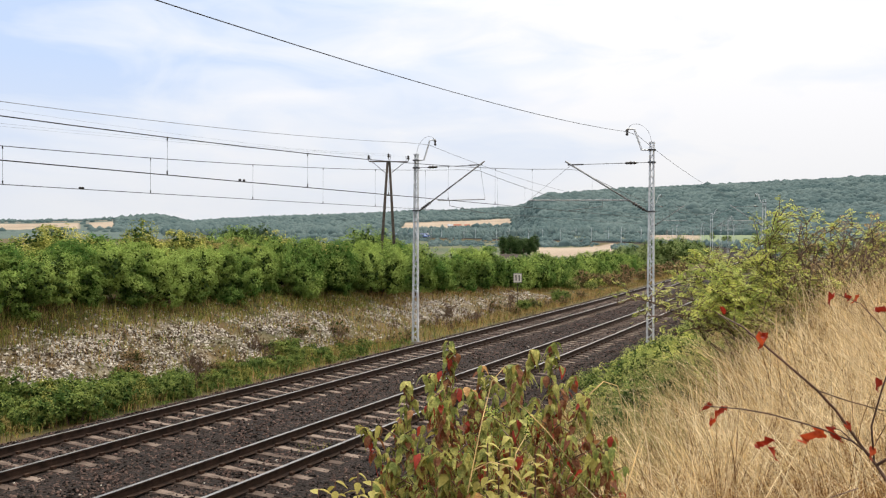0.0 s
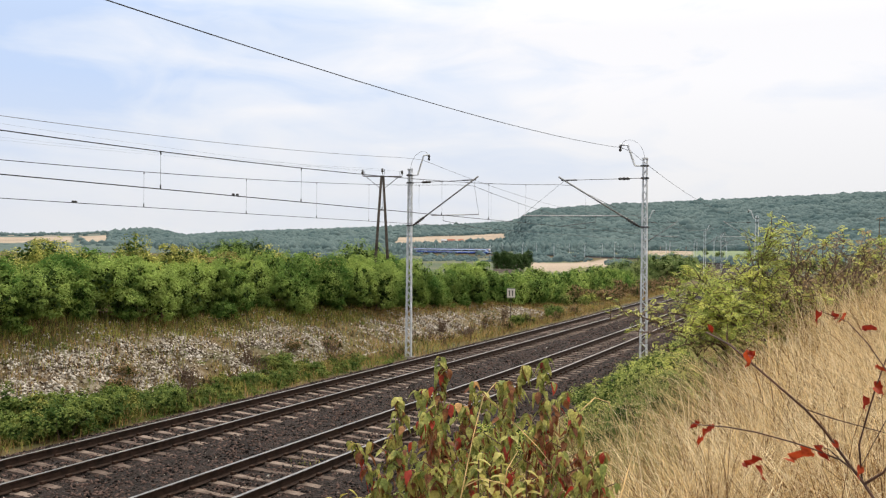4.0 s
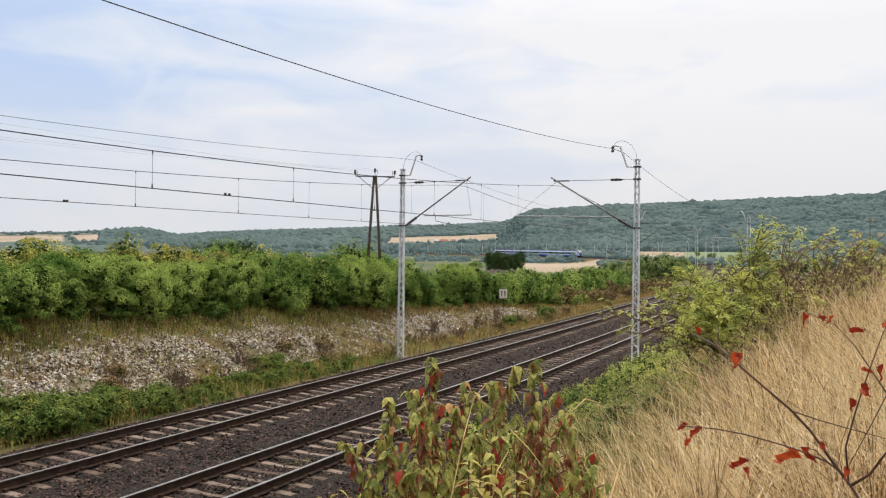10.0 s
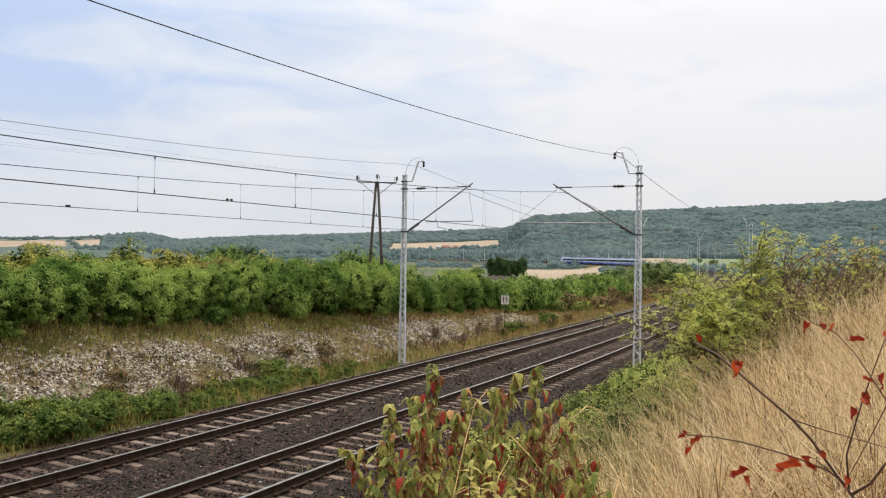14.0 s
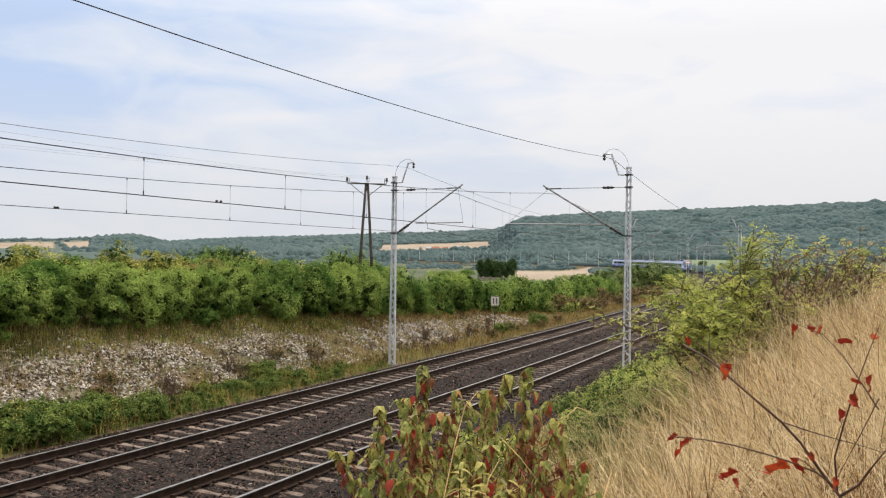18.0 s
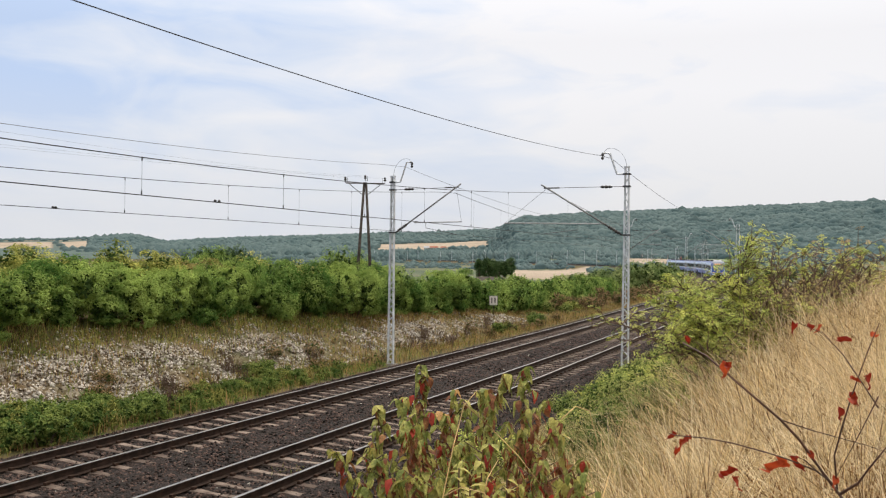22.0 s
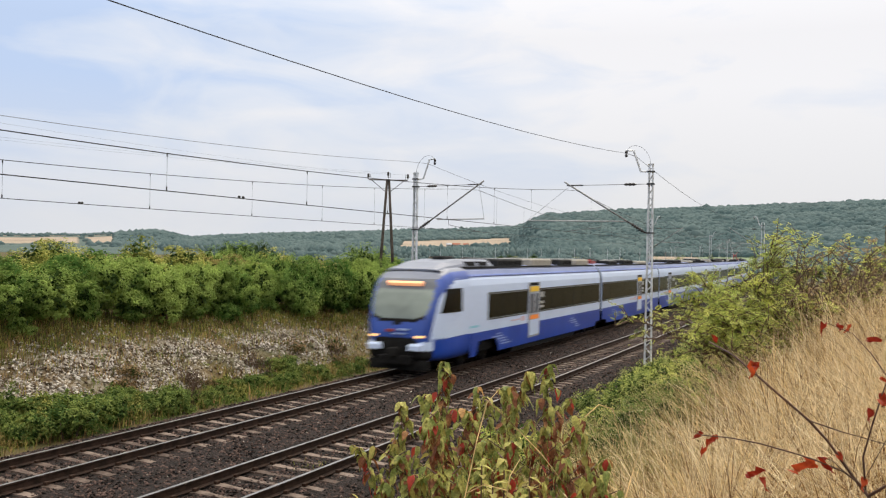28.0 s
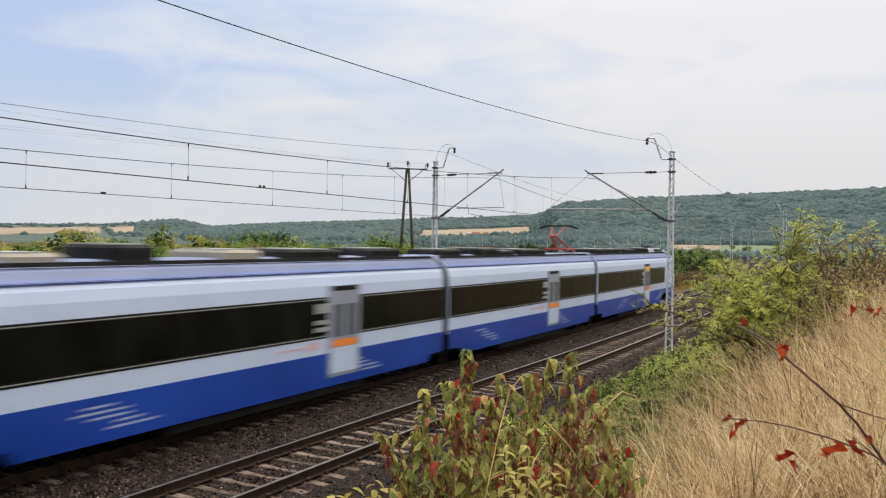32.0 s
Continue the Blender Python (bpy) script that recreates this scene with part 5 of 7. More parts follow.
def cab_loft():
    """The rounded nose: cross sections with rounded corners, evenly stepped round the rim."""
    ys = np.concatenate([np.linspace(0, 1.3, 46), np.linspace(1.35, 3.2, 34)])
    n = 132
    a = np.linspace(0, 2 * math.pi, 4001)
    g = Geo()
    vs = []
    for y in ys:
        w, b, t = (np.interp(y, CAB_Y, v) for v in (CAB_W, CAB_B, CAB_T))
        c, s_ = np.cos(a), np.sin(a)
        x = w * np.sign(c) * np.abs(c) ** 0.40
        z = (b + t) / 2 + (t - b) / 2 * np.sign(s_) * np.abs(s_) ** np.where(s_ > 0, 0.34, 0.16)
        d = np.concatenate([[0], np.cumsum(np.hypot(np.diff(x), np.diff(z)))])
        u = np.linspace(0, d[-1], n + 1)[:-1]
        vs += [(px, -y, pz) for px, pz in zip(np.interp(u, d, x), np.interp(u, d, z))]
    fs, mi = [], []
    for i in range(len(ys) - 1):
        for k in range(n):
            f = (i * n + k, i * n + (k + 1) % n, (i + 1) * n + (k + 1) % n, (i + 1) * n + k)
            cx = abs(sum(vs[j][0] for j in f) / 4)
            cy = -sum(vs[j][1] for j in f) / 4
            cz = sum(vs[j][2] for j in f) / 4
            w = float(np.interp(cy, CAB_Y, CAB_W))
            back = cy - float(np.interp(cz, CAB_T, CAB_Y))
            front = back < 0.10 and cx < w - 0.11
            bow = 0.16 * (cx / 0.95) ** 2
            if front and 1.74 + bow < cz < 2.88:
                m = 4 if cz < 1.85 + bow else 2
            elif front and 2.88 <= cz < 3.22:
                m = 6
            elif cz > 3.22 and cx < w - 0.22:
                m = 3
            elif cz < 1.00 and cy < 0.5 and cx < 0.60:
                m = 4
            elif cz < 1.23 and cy > 0.42:
                m = 5
            elif 0.84 < cz < 1.14 and cx > 0.56:
                m = 0
            elif cz < 0.86:
                m = 4
            elif cz < 3.22 and back > 0.30 + 1.2 * max(0.0, cz - 2.6) and cx > 0.7 * w:
                m = 0
            else:
                m = 1
            fs.append(f)
            mi.append(m)
    fs.append(tuple(range(n - 1, -1, -1)))
    mi.append(4)
    g.add(vs, fs)
    g.m = mi
    return g


def cab_window(e):
    """A side window that follows the cab's curve, leaning forward at its foot."""
    nu, nv = 9, 6
    g = Geo()
    vs = []
    for d in (-0.02, 0.014):
        for i in range(nu):
            for j in range(nv):
                v = j / (nv - 1)
                z = 2.08 + 0.82 * v
                y0 = 0.78 + 0.40 * v
                y = y0 + (2.42 - y0) * i / (nu - 1)
                vs.append((e * (cab_half_width(y, z) + d), -y, z))
    k = nu * nv
    fs = []
    for i in range(nu - 1):
        for j in range(nv - 1):
            q = (i * nv + j, i * nv + j + 1, (i + 1) * nv + j + 1, (i + 1) * nv + j)
            fs += [q, tuple(k + r for r in q[::-1])]
    rim = [i * nv for i in range(nu)] + [(nu - 1) * nv + j for j in range(1, nv)] + [i * nv + nv - 1 for i in range(nu - 2, -1, -1)] + list(range(nv - 2, 0, -1))
    fs += [(a, b, k + b, k + a) for a, b in zip(rim, rim[1:] + rim[:1])]
    return g.add(vs, fs)


END, MID = 22.8, 18.18


def end_car(seed, label):
    """Nose at y = 0, the car runs back along -y."""
    rng = random.Random(seed)
    car = thing("train_car", Matrix.Identity(4), label, "train car", "train cars")
    ln = END
    car_body(car, -ln + 0.26, -3.2, -10.7, True, True, False, [(-ln + 0.37, -11.55), (-9.88, -5.05)], rng, bay=(-3.75, -6.25))
    cab = part("cab", cab_loft(), [M_TWHITE, M_TCAB, M_TSCREEN, M_TCAP, M_TDARK, M_TBLUE, M_TBROW], car, "blue and white rounded driving cab", smooth=True)
    for e in (-1, 1):
        part("cab_side_window", cab_window(e), M_TGLASS, cab)
        part("headlight", Geo().box((e * 0.84, -0.05, 1.32), (0.34, 0.14, 0.07), Matrix.Rotation(radians(e * -30), 3, "Z")), M_LAMP, cab, "lit warm headlight")
        part("buffer_pad", Geo().box((e * 0.74, 0.0, 0.98), (0.50, 0.34, 0.22), bevel=0.06), M_TWHITE, cab)
        g = Geo()
        side_panel(g, e, -4.1, -3.2, 1.42, 1.50, 1.4155, 0.004)
        part("side_mark", g, M_TCYAN, car)
    part("destination_display", Geo().box((0, -0.74, 3.05), (1.30, 0.12, 0.15), Matrix.Rotation(radians(-35), 3, "X")), M_LED, cab, "lit orange destination display")
    part("front_mark", Geo().box((0.22, -0.02, 1.50), (0.30, 0.09, 0.09)), M_TRED, cab, "faded red mark on the nose")
    part("front_lettering", Geo().box((-0.25, -0.02, 1.54), (0.42, 0.09, 0.05)).box((-0.12, 0.01, 1.40), (0.5, 0.09, 0.04)), M_TPALE, cab)
    part("coupler", Geo().box((0, 0.12, 0.82), (0.34, 0.5, 0.26), bevel=0.04).box((0, 0.0, 0.55), (1.2, 0.3, 0.28), bevel=0.04), M_TDARK, cab)
    part("obstacle_deflector", Geo().box((0, -0.25, 0.36), (2.2, 0.22, 0.34), bevel=0.04), M_TDARK, cab)
    part("wiper", Geo().tube([(0.1, -0.08, 1.66), (0.55, -0.30, 2.25)], 0.014, 4), M_TDARK, cab)
    bogie(car, -5.0)
    cowl = Geo()
    ring = [(1.02, 0.0), (0.92, 0.55), (0.70, 0.95), (-0.70, 0.95), (-0.92, 0.55), (-1.02, 0.0)]
    cv = [(x, y, 3.50 + k * z) for y, k in ((-1.25, 0.06), (-2.2, 0.30), (-3.6, 0.42), (-6.6, 0.42), (-7.2, 0.10)) for x, z in ring]
    cowl.add(cv, [(i * 6 + j, i * 6 + j + 1, i * 6 + j + 7, i * 6 + j + 6) for i in range(4) for j in range(5)] + [(5, 4, 3, 2, 1, 0), (24, 25, 26, 27, 28, 29)])
    part("roof_cowl", cowl, M_TCAP, car, "silver-grey roof cowl behind the cab")
    for yy in (-4.3, -5.6):
        g = Geo()
        for e in (-1, 1):
            g.box((e * 0.88, yy, 3.74), (0.16, 0.9, 0.16))
        part("cowl_vent", g, M_TEQUIP, car)
    part("antenna_fairing", Geo().box((0, -3.9, 3.95), (0.5, 1.1, 0.12), bevel=0.04), M_TEQUIP, car)
    y = -7.6
    while y > -ln + 2.5:
        w = rng.uniform(1.4, 3.2)
        roof_box(car, y - w / 2, w, rng.uniform(0.12, 0.32), 1.7, rng.choice((0, 0, 0, 0, 2)))
        y -= w + rng.uniform(0.5, 1.6)
    return car


front = end_car(1, "white and blue electric train end car with lit driving cab")
mids = [middle_car(MID, 9.09 - MID + 7.3, True, 21, 6.6), middle_car(MID, 9.09 - 5.05, False, 22, ahead=True, bare=-1.0), middle_car(MID, 9.09 - MID + 7.3, False, 23, arch=(True, False)),
        middle_car(MID, 9.09 - 7.5, False, 24, arch=(False, True), ahead=True), middle_car(MID, 9.09 - MID + 6.4, False, 25, ahead=True), middle_car(MID, 9.09 - MID + 6.9, False, 26, -7.0, ahead=True)]
for car, signs in ((mids[1], ((1.45, 2.75, 2.26, 2.46), (0.5, 1.3, 1.90, 2.10))), (mids[2], ((0.6, 1.6, 2.10, 2.34),))):
    for a, b, z0, z1 in signs:
        g = Geo()
        for e in (-1, 1):
            side_panel(g, e, a, b, z0, z1, 1.434, 0.008)
        part("window_notice", g, M_TLID, car)
rear = end_car(2, "white and blue electric train end car trailing at the rear")
part("gangway", extrude([(x * 0.965, z * 0.975 + 0.07) for x, z in SECTION], -END - 0.27, -END + 0.30), M_TBELLOWS, front)
bogie(front, -END)


def nose_at(t):
    """Where on the line the train's nose is at t seconds."""
    return float(np.interp(t, [0, 26, 28, 28.5, 29, 30, 31, 32, 33], [847.7, 85.7, 28.6, 14.6, -0.5, -29.4, -58.0, -85.8, -113.6]))


def on_rails(s_front, s_back, s_origin, flip=False):
    """The pose of a car with its ends at two places on the line; y points to the front."""
    a, b = at(s_front), at(s_back)
    d = (a - b).normalized()
    k = (s_origin - s_front) / (s_back - s_front)
    p = a.lerp(b, k)
    if flip:
        d = -d
    turn = math.atan2(-d.x, d.y)
    return Matrix.Translation(p) @ Matrix.Rotation(turn, 4, "Z") @ Matrix.Rotation(math.asin(max(-1, min(1, d.z))), 4, "X")

# ---- grasses and undergrowth ----


def blades(name, p, height, width, lean, mat, seed, label, category="grass", curve=0.5):
    """Tapered bent grass blades standing at p (n, 3); lean: mean sideways drift as a vector."""
    rng = np.random.default_rng(seed)
    n = len(p)
    h = height * rng.uniform(0.55, 1.15, n) if np.isscalar(height) else height
    a = rng.uniform(0, 6.283, n)
    d = np.column_stack([np.cos(a), np.sin(a)]) * rng.uniform(0.05, curve, (n, 1)) + np.asarray(lean).reshape(-1, 2)
    b = rng.uniform(0, 3.1416, n)
    wv = np.column_stack([np.cos(b), np.sin(b), np.zeros(n)])
    w = (width * rng.uniform(0.6, 1.3, n))[:, None] if np.isscalar(width) else np.asarray(width)[:, None]
    out = []
    for t, k in ((0.0, 1.0), (0.4, 0.85), (0.75, 0.6)):
        c = p + np.column_stack([d[:, 0] * h * t * t, d[:, 1] * h * t * t, h * t * (1 - 0.18 * t * np.hypot(d[:, 0], d[:, 1]))])
        out += [c - wv * w * k * 0.5, c + wv * w * k * 0.5]
    tip = p + np.column_stack([d[:, 0] * h, d[:, 1] * h, h * (1 - 0.25 * np.hypot(d[:, 0], d[:, 1]))])
    out.append(tip)
    v = np.stack(out, axis=1).reshape(-1, 3)
    tri = np.array([(0, 1, 3), (0, 3, 2), (2, 3, 5), (2, 5, 4), (4, 5, 6)])
    f = (tri[None] + (np.arange(n) * 7)[:, None, None]).reshape(-1, 3)
    return tagged(new(name, quick_mesh(name, v, f, mat)), label, category, kind="stuff")


def spot(px, z):
    """x, y of a point at depth z on the bearing px / 1690 off the axis."""
    return px / 1690.0 * z, z


def ray_point(px, py, z):
    """A point by its bearing and rise over the level, both in 1690ths, at depth z."""
    return Vector((px / 1690.0 * z, z, EYE_Z + (0.0086 * px - py) / 1690.0 * z))


def on_ground(x, y):
    return np.column_stack([x, y, terrain(x, y)[0] - 0.02])


def near_grass():
    rng = np.random.default_rng(31)
    n = 66000
    z = 2.6 * (20 / 2.6) ** (rng.random(n) ** 0.85)
    b = rng.uniform(0.11, 0.70, n)
    x, y = b * z, z
    off = line_coords(x, y)[1]
    edge = 12.2 + 0.9 * smooth01((y - 5.0) / 2.5) * smooth01((14.5 - y) / 2.5) + 0.5 * np.sin(y * 1.3) + 0.35 * np.sin(y * 3.7)
    clear = np.clip((off - edge) / 1.0, 0, 1)
    tuft = 0.42 + 0.40 * wave(x, y, 5.0, 0.7) + 0.40 * wave(x, y, 2.3, 1.9)
    keep = rng.random(n) < clear * np.clip(tuft + 0.35, 0.06, 1)
    x, y, z = x[keep], y[keep], z[keep]
    m = len(x)
    h = rng.uniform(0.4, 1.05, m) * (0.85 + 0.2 * wave(x, y, 1.7, 2.0))
    w = 0.0023 + 0.00043 * z
    wide = rng.uniform(0.6, 1.4, m)
    # each tuft falls its own way
    lx = -0.06 + 0.12 * wave(x, y, 2.7, 1.0) + 0.15 * wave(x, y, 7.3, 2.0) + rng.normal(0, 0.48, m)
    ly = 0.15 * wave(x, y, 2.1, 4.0) + rng.normal(0, 0.45, m)
    low_side = np.where((x / y > 0.30) & (z < 6.5), 0.4, 1.0)
    thin = rng.random(m) < low_side * np.interp(z, [3.0, 4.2, 5.2, 6.5], [0.04, 0.16, 0.5, 0.8])
    blades("dry_grass", on_ground(x[thin], y[thin]), h[thin], (w * wide)[thin], np.column_stack([lx, ly])[thin], M_STRAW, 32, "tall dry straw-coloured grass on the near bank", curve=1.0)
    # tussocks that spread from their own root
    q = rng.permutation(np.flatnonzero(rng.random(m) < low_side * np.interp(z, [3.6, 4.8, 6.0], [0.08, 0.6, 1.0])))[:1000]
    j = np.repeat(q, 42)
    a = rng.uniform(0, 6.283, len(j))
    d = np.column_stack([np.cos(a), np.sin(a)])
    rr = rng.random(len(j))
    tx, ty = x[j] + 0.10 * rr * d[:, 0], y[j] + 0.10 * rr * d[:, 1]
    big = np.repeat(rng.uniform(0.7, 1.3, 1000), 42)
    blades("grass_tussocks", on_ground(tx, ty), rng.uniform(0.45, 1.0, len(j)) * big, w[j] * rng.uniform(0.7, 1.5, len(j)), d * (0.15 + 0.95 * rr[:, None]) + np.array([-0.08, 0.0]), M_STRAW, 37, "spreading tussocks of pale dry grass", curve=0.5)
    k = rng.random(m) < np.where(z < 5.5, 0.95, 0.5)
    blades("low_dry_grass", on_ground(x[k], y[k]), rng.uniform(0.3, 0.75, k.sum()), w[k] * 1.3, np.column_stack([lx, ly])[k], M_RUSTGRASS, 34, "short rust-brown dry grass at the foot of the stalks", curve=1.0)
    # weedy grey-green edge towards the track
    n = 30000
    yy = rng.uniform(4.5, 15, n)
    xx = rng.uniform(0.02, 0.45, n) * yy
    oo = line_coords(xx, yy)[1]
    e = (oo > 10.4) & (oo < 13.3 + 0.6 * np.sin(yy * 2.1)) & (rng.random(n) < np.clip(0.6 + 0.6 * wave(xx, yy, 3.0, 1.0), 0.1, 1))
    blades("weedy_grass", on_ground(xx[e], yy[e]), rng.uniform(0.3, 0.75, e.sum()), 0.003 + 0.0005 * yy[e], (-0.1, 0.0), M_GREYGRASS, 36, "grey-green weedy grass between shrub and dry grass", curve=1.0)
    # thin seed stalks that stand above the rest
    k = rng.random(m) < np.where(z < 4.4, 0.05, 0.26)
    blades("fallen_grass", on_ground(x[k], y[k]) + np.array([0, 0, 0.25]), rng.uniform(0.4, 0.9, k.sum()), w[k], np.column_stack([rng.normal(0, 0.8, k.sum()), rng.normal(0, 0.8, k.sum())]), M_PALESTRAW, 35, "bent pale straws lying across the dry grass", curve=1.2)
    k = rng.random(m) < np.where(z > 5.2, 0.42, 0.02)
    blades("grass_stalks", on_ground(x[k], y[k]), rng.uniform(0.8, 1.15, k.sum()), w[k] * 0.9, (-0.08, -0.05), M_PALESTRAW, 33, "long pale seed stalks above the dry grass", curve=0.6)


near_grass()


def slope_grass():
    rng = np.random.default_rng(41)
    # near slope between the dry grass and the ballast
    n = 16000
    s, o = rng.uniform(2, 60, n), rng.uniform(7.3, 12.6, n)
    p = on_line(s, o, 0 * s)
    p[:, 2] = terrain(p[:, 0], p[:, 1])[0] - 0.02
    green = rng.random(n) < 0.42
    blades("bank_grass_green", p[green], 0.45, 0.012, (-0.1, 0.0), M_GREENGRASS, 42, "green weedy grass on the near bank")
    blades("bank_grass_brown", p[~green], 0.55, 0.010, (-0.1, 0.0), M_STRAW, 43, "yellowed grass among weeds on the near bank")
    # far verge: toe of the slope, chalk slope, foot of the hedge
    n = 104000
    s = 112 * rng.random(n) ** 1.35
    o = rng.choice([0, 1, 2], n, p=[0.21, 0.37, 0.42])
    off = np.where(o == 0, rng.uniform(-5.4, -2.9, n), np.where(o == 1, rng.uniform(-8.6, -5.2, n), rng.uniform(-9.6, -7.4, n)))
    p = on_line(s, off, 0 * s)
    p[:, 2] = terrain(p[:, 0], p[:, 1])[0] - 0.02
    # on the chalk it grows in tufts
    keep = (o != 1) | (wave(s, off, 3.1, 0.4) + 0.5 * wave(s, off, 0.9, 1.4) + rng.normal(0, 0.3, n) + 0.7 * np.clip(-6.9 - off, 0, 1) + 0.9 * np.exp(-((s - 38.0) / 3.5) ** 2) > 0.1)
    s, off, o, p = s[keep], off[keep], o[keep], p[keep]
    n = len(s)
    g = rng.random(n) < np.where(s > 42, 0.2, np.where(o == 0, 0.5, np.where(o == 1, 0.42, 0.70)))
    h = np.where(o == 0, rng.uniform(0.12, 0.45, n), np.where(o == 1, rng.uniform(0.08, 0.30, n), rng.uniform(0.10, 0.36, n)))
    blades("verge_grass_green", p[g], h[g], rng.uniform(0.010, 0.024, g.sum()), (0, 0), M_GREENGRASS, 44, "green grass along the foot of the cutting")
    blades("verge_grass_brown", p[~g], h[~g], rng.uniform(0.010, 0.022, (~g).sum()), (0, 0), M_BROWNGRASS, 45, "brown dead grass and weeds on the cutting slope")
    # sprouts between the near rails
    n = 260
    s = rng.choice([9.2, 9.6, 10.0, 16.5, 7.4], n) + rng.normal(0, 0.25, n)
    p = on_line(s, GAP + rng.normal(0.1, 0.28, n), 0 * s - 0.23)
    blades("track_weeds", p, 0.10, 0.012, (0, 0), M_GREENGRASS, 46, "small green weeds between the rails")


slope_grass()

weed_kinds = [shrub("weed_clump", 140 + i, (0.8, 0.7, 0.95), 14, 1500, 0.085, 0.042, (M_WEED, M_WEED, M_WEED, M_GREENGRASS)[i], "leafy green weed clump beside the track", "weeds", 5, core=0.5, group="weed clumps") for i in range(4)]
brush_kinds = [shrub("undergrowth_bush", 150 + i, (0.9, 0.8, 1.0), 20, 3000, 0.045, 0.026, (M_BUSH, M_BUSH_G)[i], "low yellow-green bush on the bank beside the track", "bush", 6, group="undergrowth bushes") for i in range(2)]
russet_kinds = [shrub("russet_bush", 160 + i, (1.2, 1.0, 1.3), 16, 1000, 0.10, 0.058, M_SHRUB_R, "russet-brown withered bush beside the track", "bush", 6, core=0.6, group="russet bushes") for i in range(2)]

stalk_kinds = [shrub("dry_weed", 170 + i, (0.55, 0.5, 1.15), 12, 420, 0.05, 0.028, M_DRYWEED, "dark withered weed stalks beside the track", "weeds", 28, core=0.0, group="dry weeds") for i in range(2)]


def row_of(kinds, spots, lo, hi, dz=-0.05):
    for s, o in spots:
        p = at(s, o)
        k = RNG.uniform(lo, hi)
        drop(RNG.choice(kinds), p.x, p.y, RNG.uniform(0, 6.28), (k, k, k * RNG.uniform(0.8, 1.15)), dz)


def strew(name, kinds, spots, lo, hi, mat, label):
    """Many small clumps in one mesh: the leaves of the given kinds, thinned and enlarged."""
    out = []
    for s, o in spots:
        p = at(s, o)
        src = RNG.choice(kinds).children[0].data
        co = np.empty(len(src.vertices) * 3, np.float32)
        src.vertices.foreach_get("co", co)
        q = co.reshape(-1, 4, 3)[::3]
        q = q + 0.5 * (q - q.mean(axis=1, keepdims=True))
        k, a = RNG.uniform(lo, hi), RNG.uniform(0, 6.28)
        c, d = math.cos(a), math.sin(a)
        q = np.stack([(q[..., 0] * c - q[..., 1] * d) * k + p.x, (q[..., 0] * d + q[..., 1] * c) * k + p.y, q[..., 2] * k * RNG.uniform(0.8, 1.15) + ground_z(p.x, p.y) - 0.05], axis=-1)
        out.append(q.reshape(-1, 3))
    v = np.concatenate(out)
    return tagged(new(name, quick_mesh(name, v, np.arange(len(v)).reshape(-1, 4), mat)), label, "weeds", kind="stuff")


row_of(weed_kinds, [(RNG.uniform(2, 19), RNG.uniform(-5.9, -3.0)) for _ in range(125)], 0.55, 1.15)
row_of(weed_kinds, [(RNG.uniform(10, 21), RNG.uniform(-5.3, -3.4)) for _ in range(34)], 0.5, 0.95)
row_of(weed_kinds, [(RNG.uniform(1, 13), RNG.uniform(-3.5, -2.55)) for _ in range(34)], 0.5, 0.85)
strew("verge_weeds", weed_kinds, [(RNG.uniform(8, 36), RNG.uniform(-3.6, -2.7)) for _ in range(90)], 0.2, 0.42, M_WEED, "low green weeds along the edge of the ballast")
strew("verge_weeds", weed_kinds, [(RNG.uniform(12, 66), RNG.uniform(-4.8, -2.9)) for _ in range(70)], 0.2, 0.45, M_SHRUB_O, "low yellowing weeds along the edge of the ballast")
row_of(stalk_kinds, [(RNG.uniform(10.2, 12.6), RNG.uniform(-5.2, -4.4)) for _ in range(12)], 0.9, 1.4)
row_of(weed_kinds, [(RNG.uniform(19, 34), RNG.uniform(-4.9, -3.1)) for _ in range(60)], 0.25, 0.55)
row_of(weed_kinds, [(RNG.uniform(16.5, 22.5), RNG.uniform(-5.0, -3.3)) for _ in range(26)], 0.6, 0.9)
row_of(weed_kinds, [(RNG.uniform(21, 28), RNG.uniform(-4.7, -3.1)) for _ in range(30)], 0.38, 0.65)
strew("verge_weeds", weed_kinds, [(RNG.uniform(14, 34), RNG.uniform(-5.6, -3.3)) for _ in range(46)], 0.3, 0.6, M_SHRUB_O, "olive-brown weeds between the green clumps")
row_of(stalk_kinds, [(RNG.uniform(15.5, 27), RNG.uniform(-5.4, -4.2)) for _ in range(10)], 0.5, 0.85)
row_of(weed_kinds, [(RNG.uniform(27.6, 31.2), RNG.uniform(-5.4, -4.2)) for _ in range(7)], 0.5, 0.85)
row_of(weed_kinds, [(RNG.uniform(50, 66), RNG.uniform(-5.2, -3.8)) for _ in range(9)], 0.6, 1.0)
strew("slope_weeds", weed_kinds, [(RNG.uniform(8, 45), RNG.uniform(-8.4, -6.0)) for _ in range(36)], 0.12, 0.36, M_WEED, "small green weeds scattered over the chalk slope")
row_of(russet_kinds, [(RNG.uniform(4, 50), RNG.uniform(-8.5, -5.6)) for _ in range(30)], 0.10, 0.22)
strew("slope_weeds", weed_kinds, [(RNG.uniform(2, 50), RNG.uniform(-8.6, -7.5)) for _ in range(60)], 0.15, 0.42, M_GREENGRASS, "yellow-green weeds below the hedge")
row_of(russet_kinds, [(36.0, -3.6), (36.9, -3.7), (10.5, -4.6), (13.2, -4.9), (17.5, -4.7), (44.0, -4.4), (34.0, -4.9), (33.0, -4.6)] + [(RNG.uniform(14, 70), RNG.uniform(-6.2, -3.4)) for _ in range(16)], 0.25, 0.55)
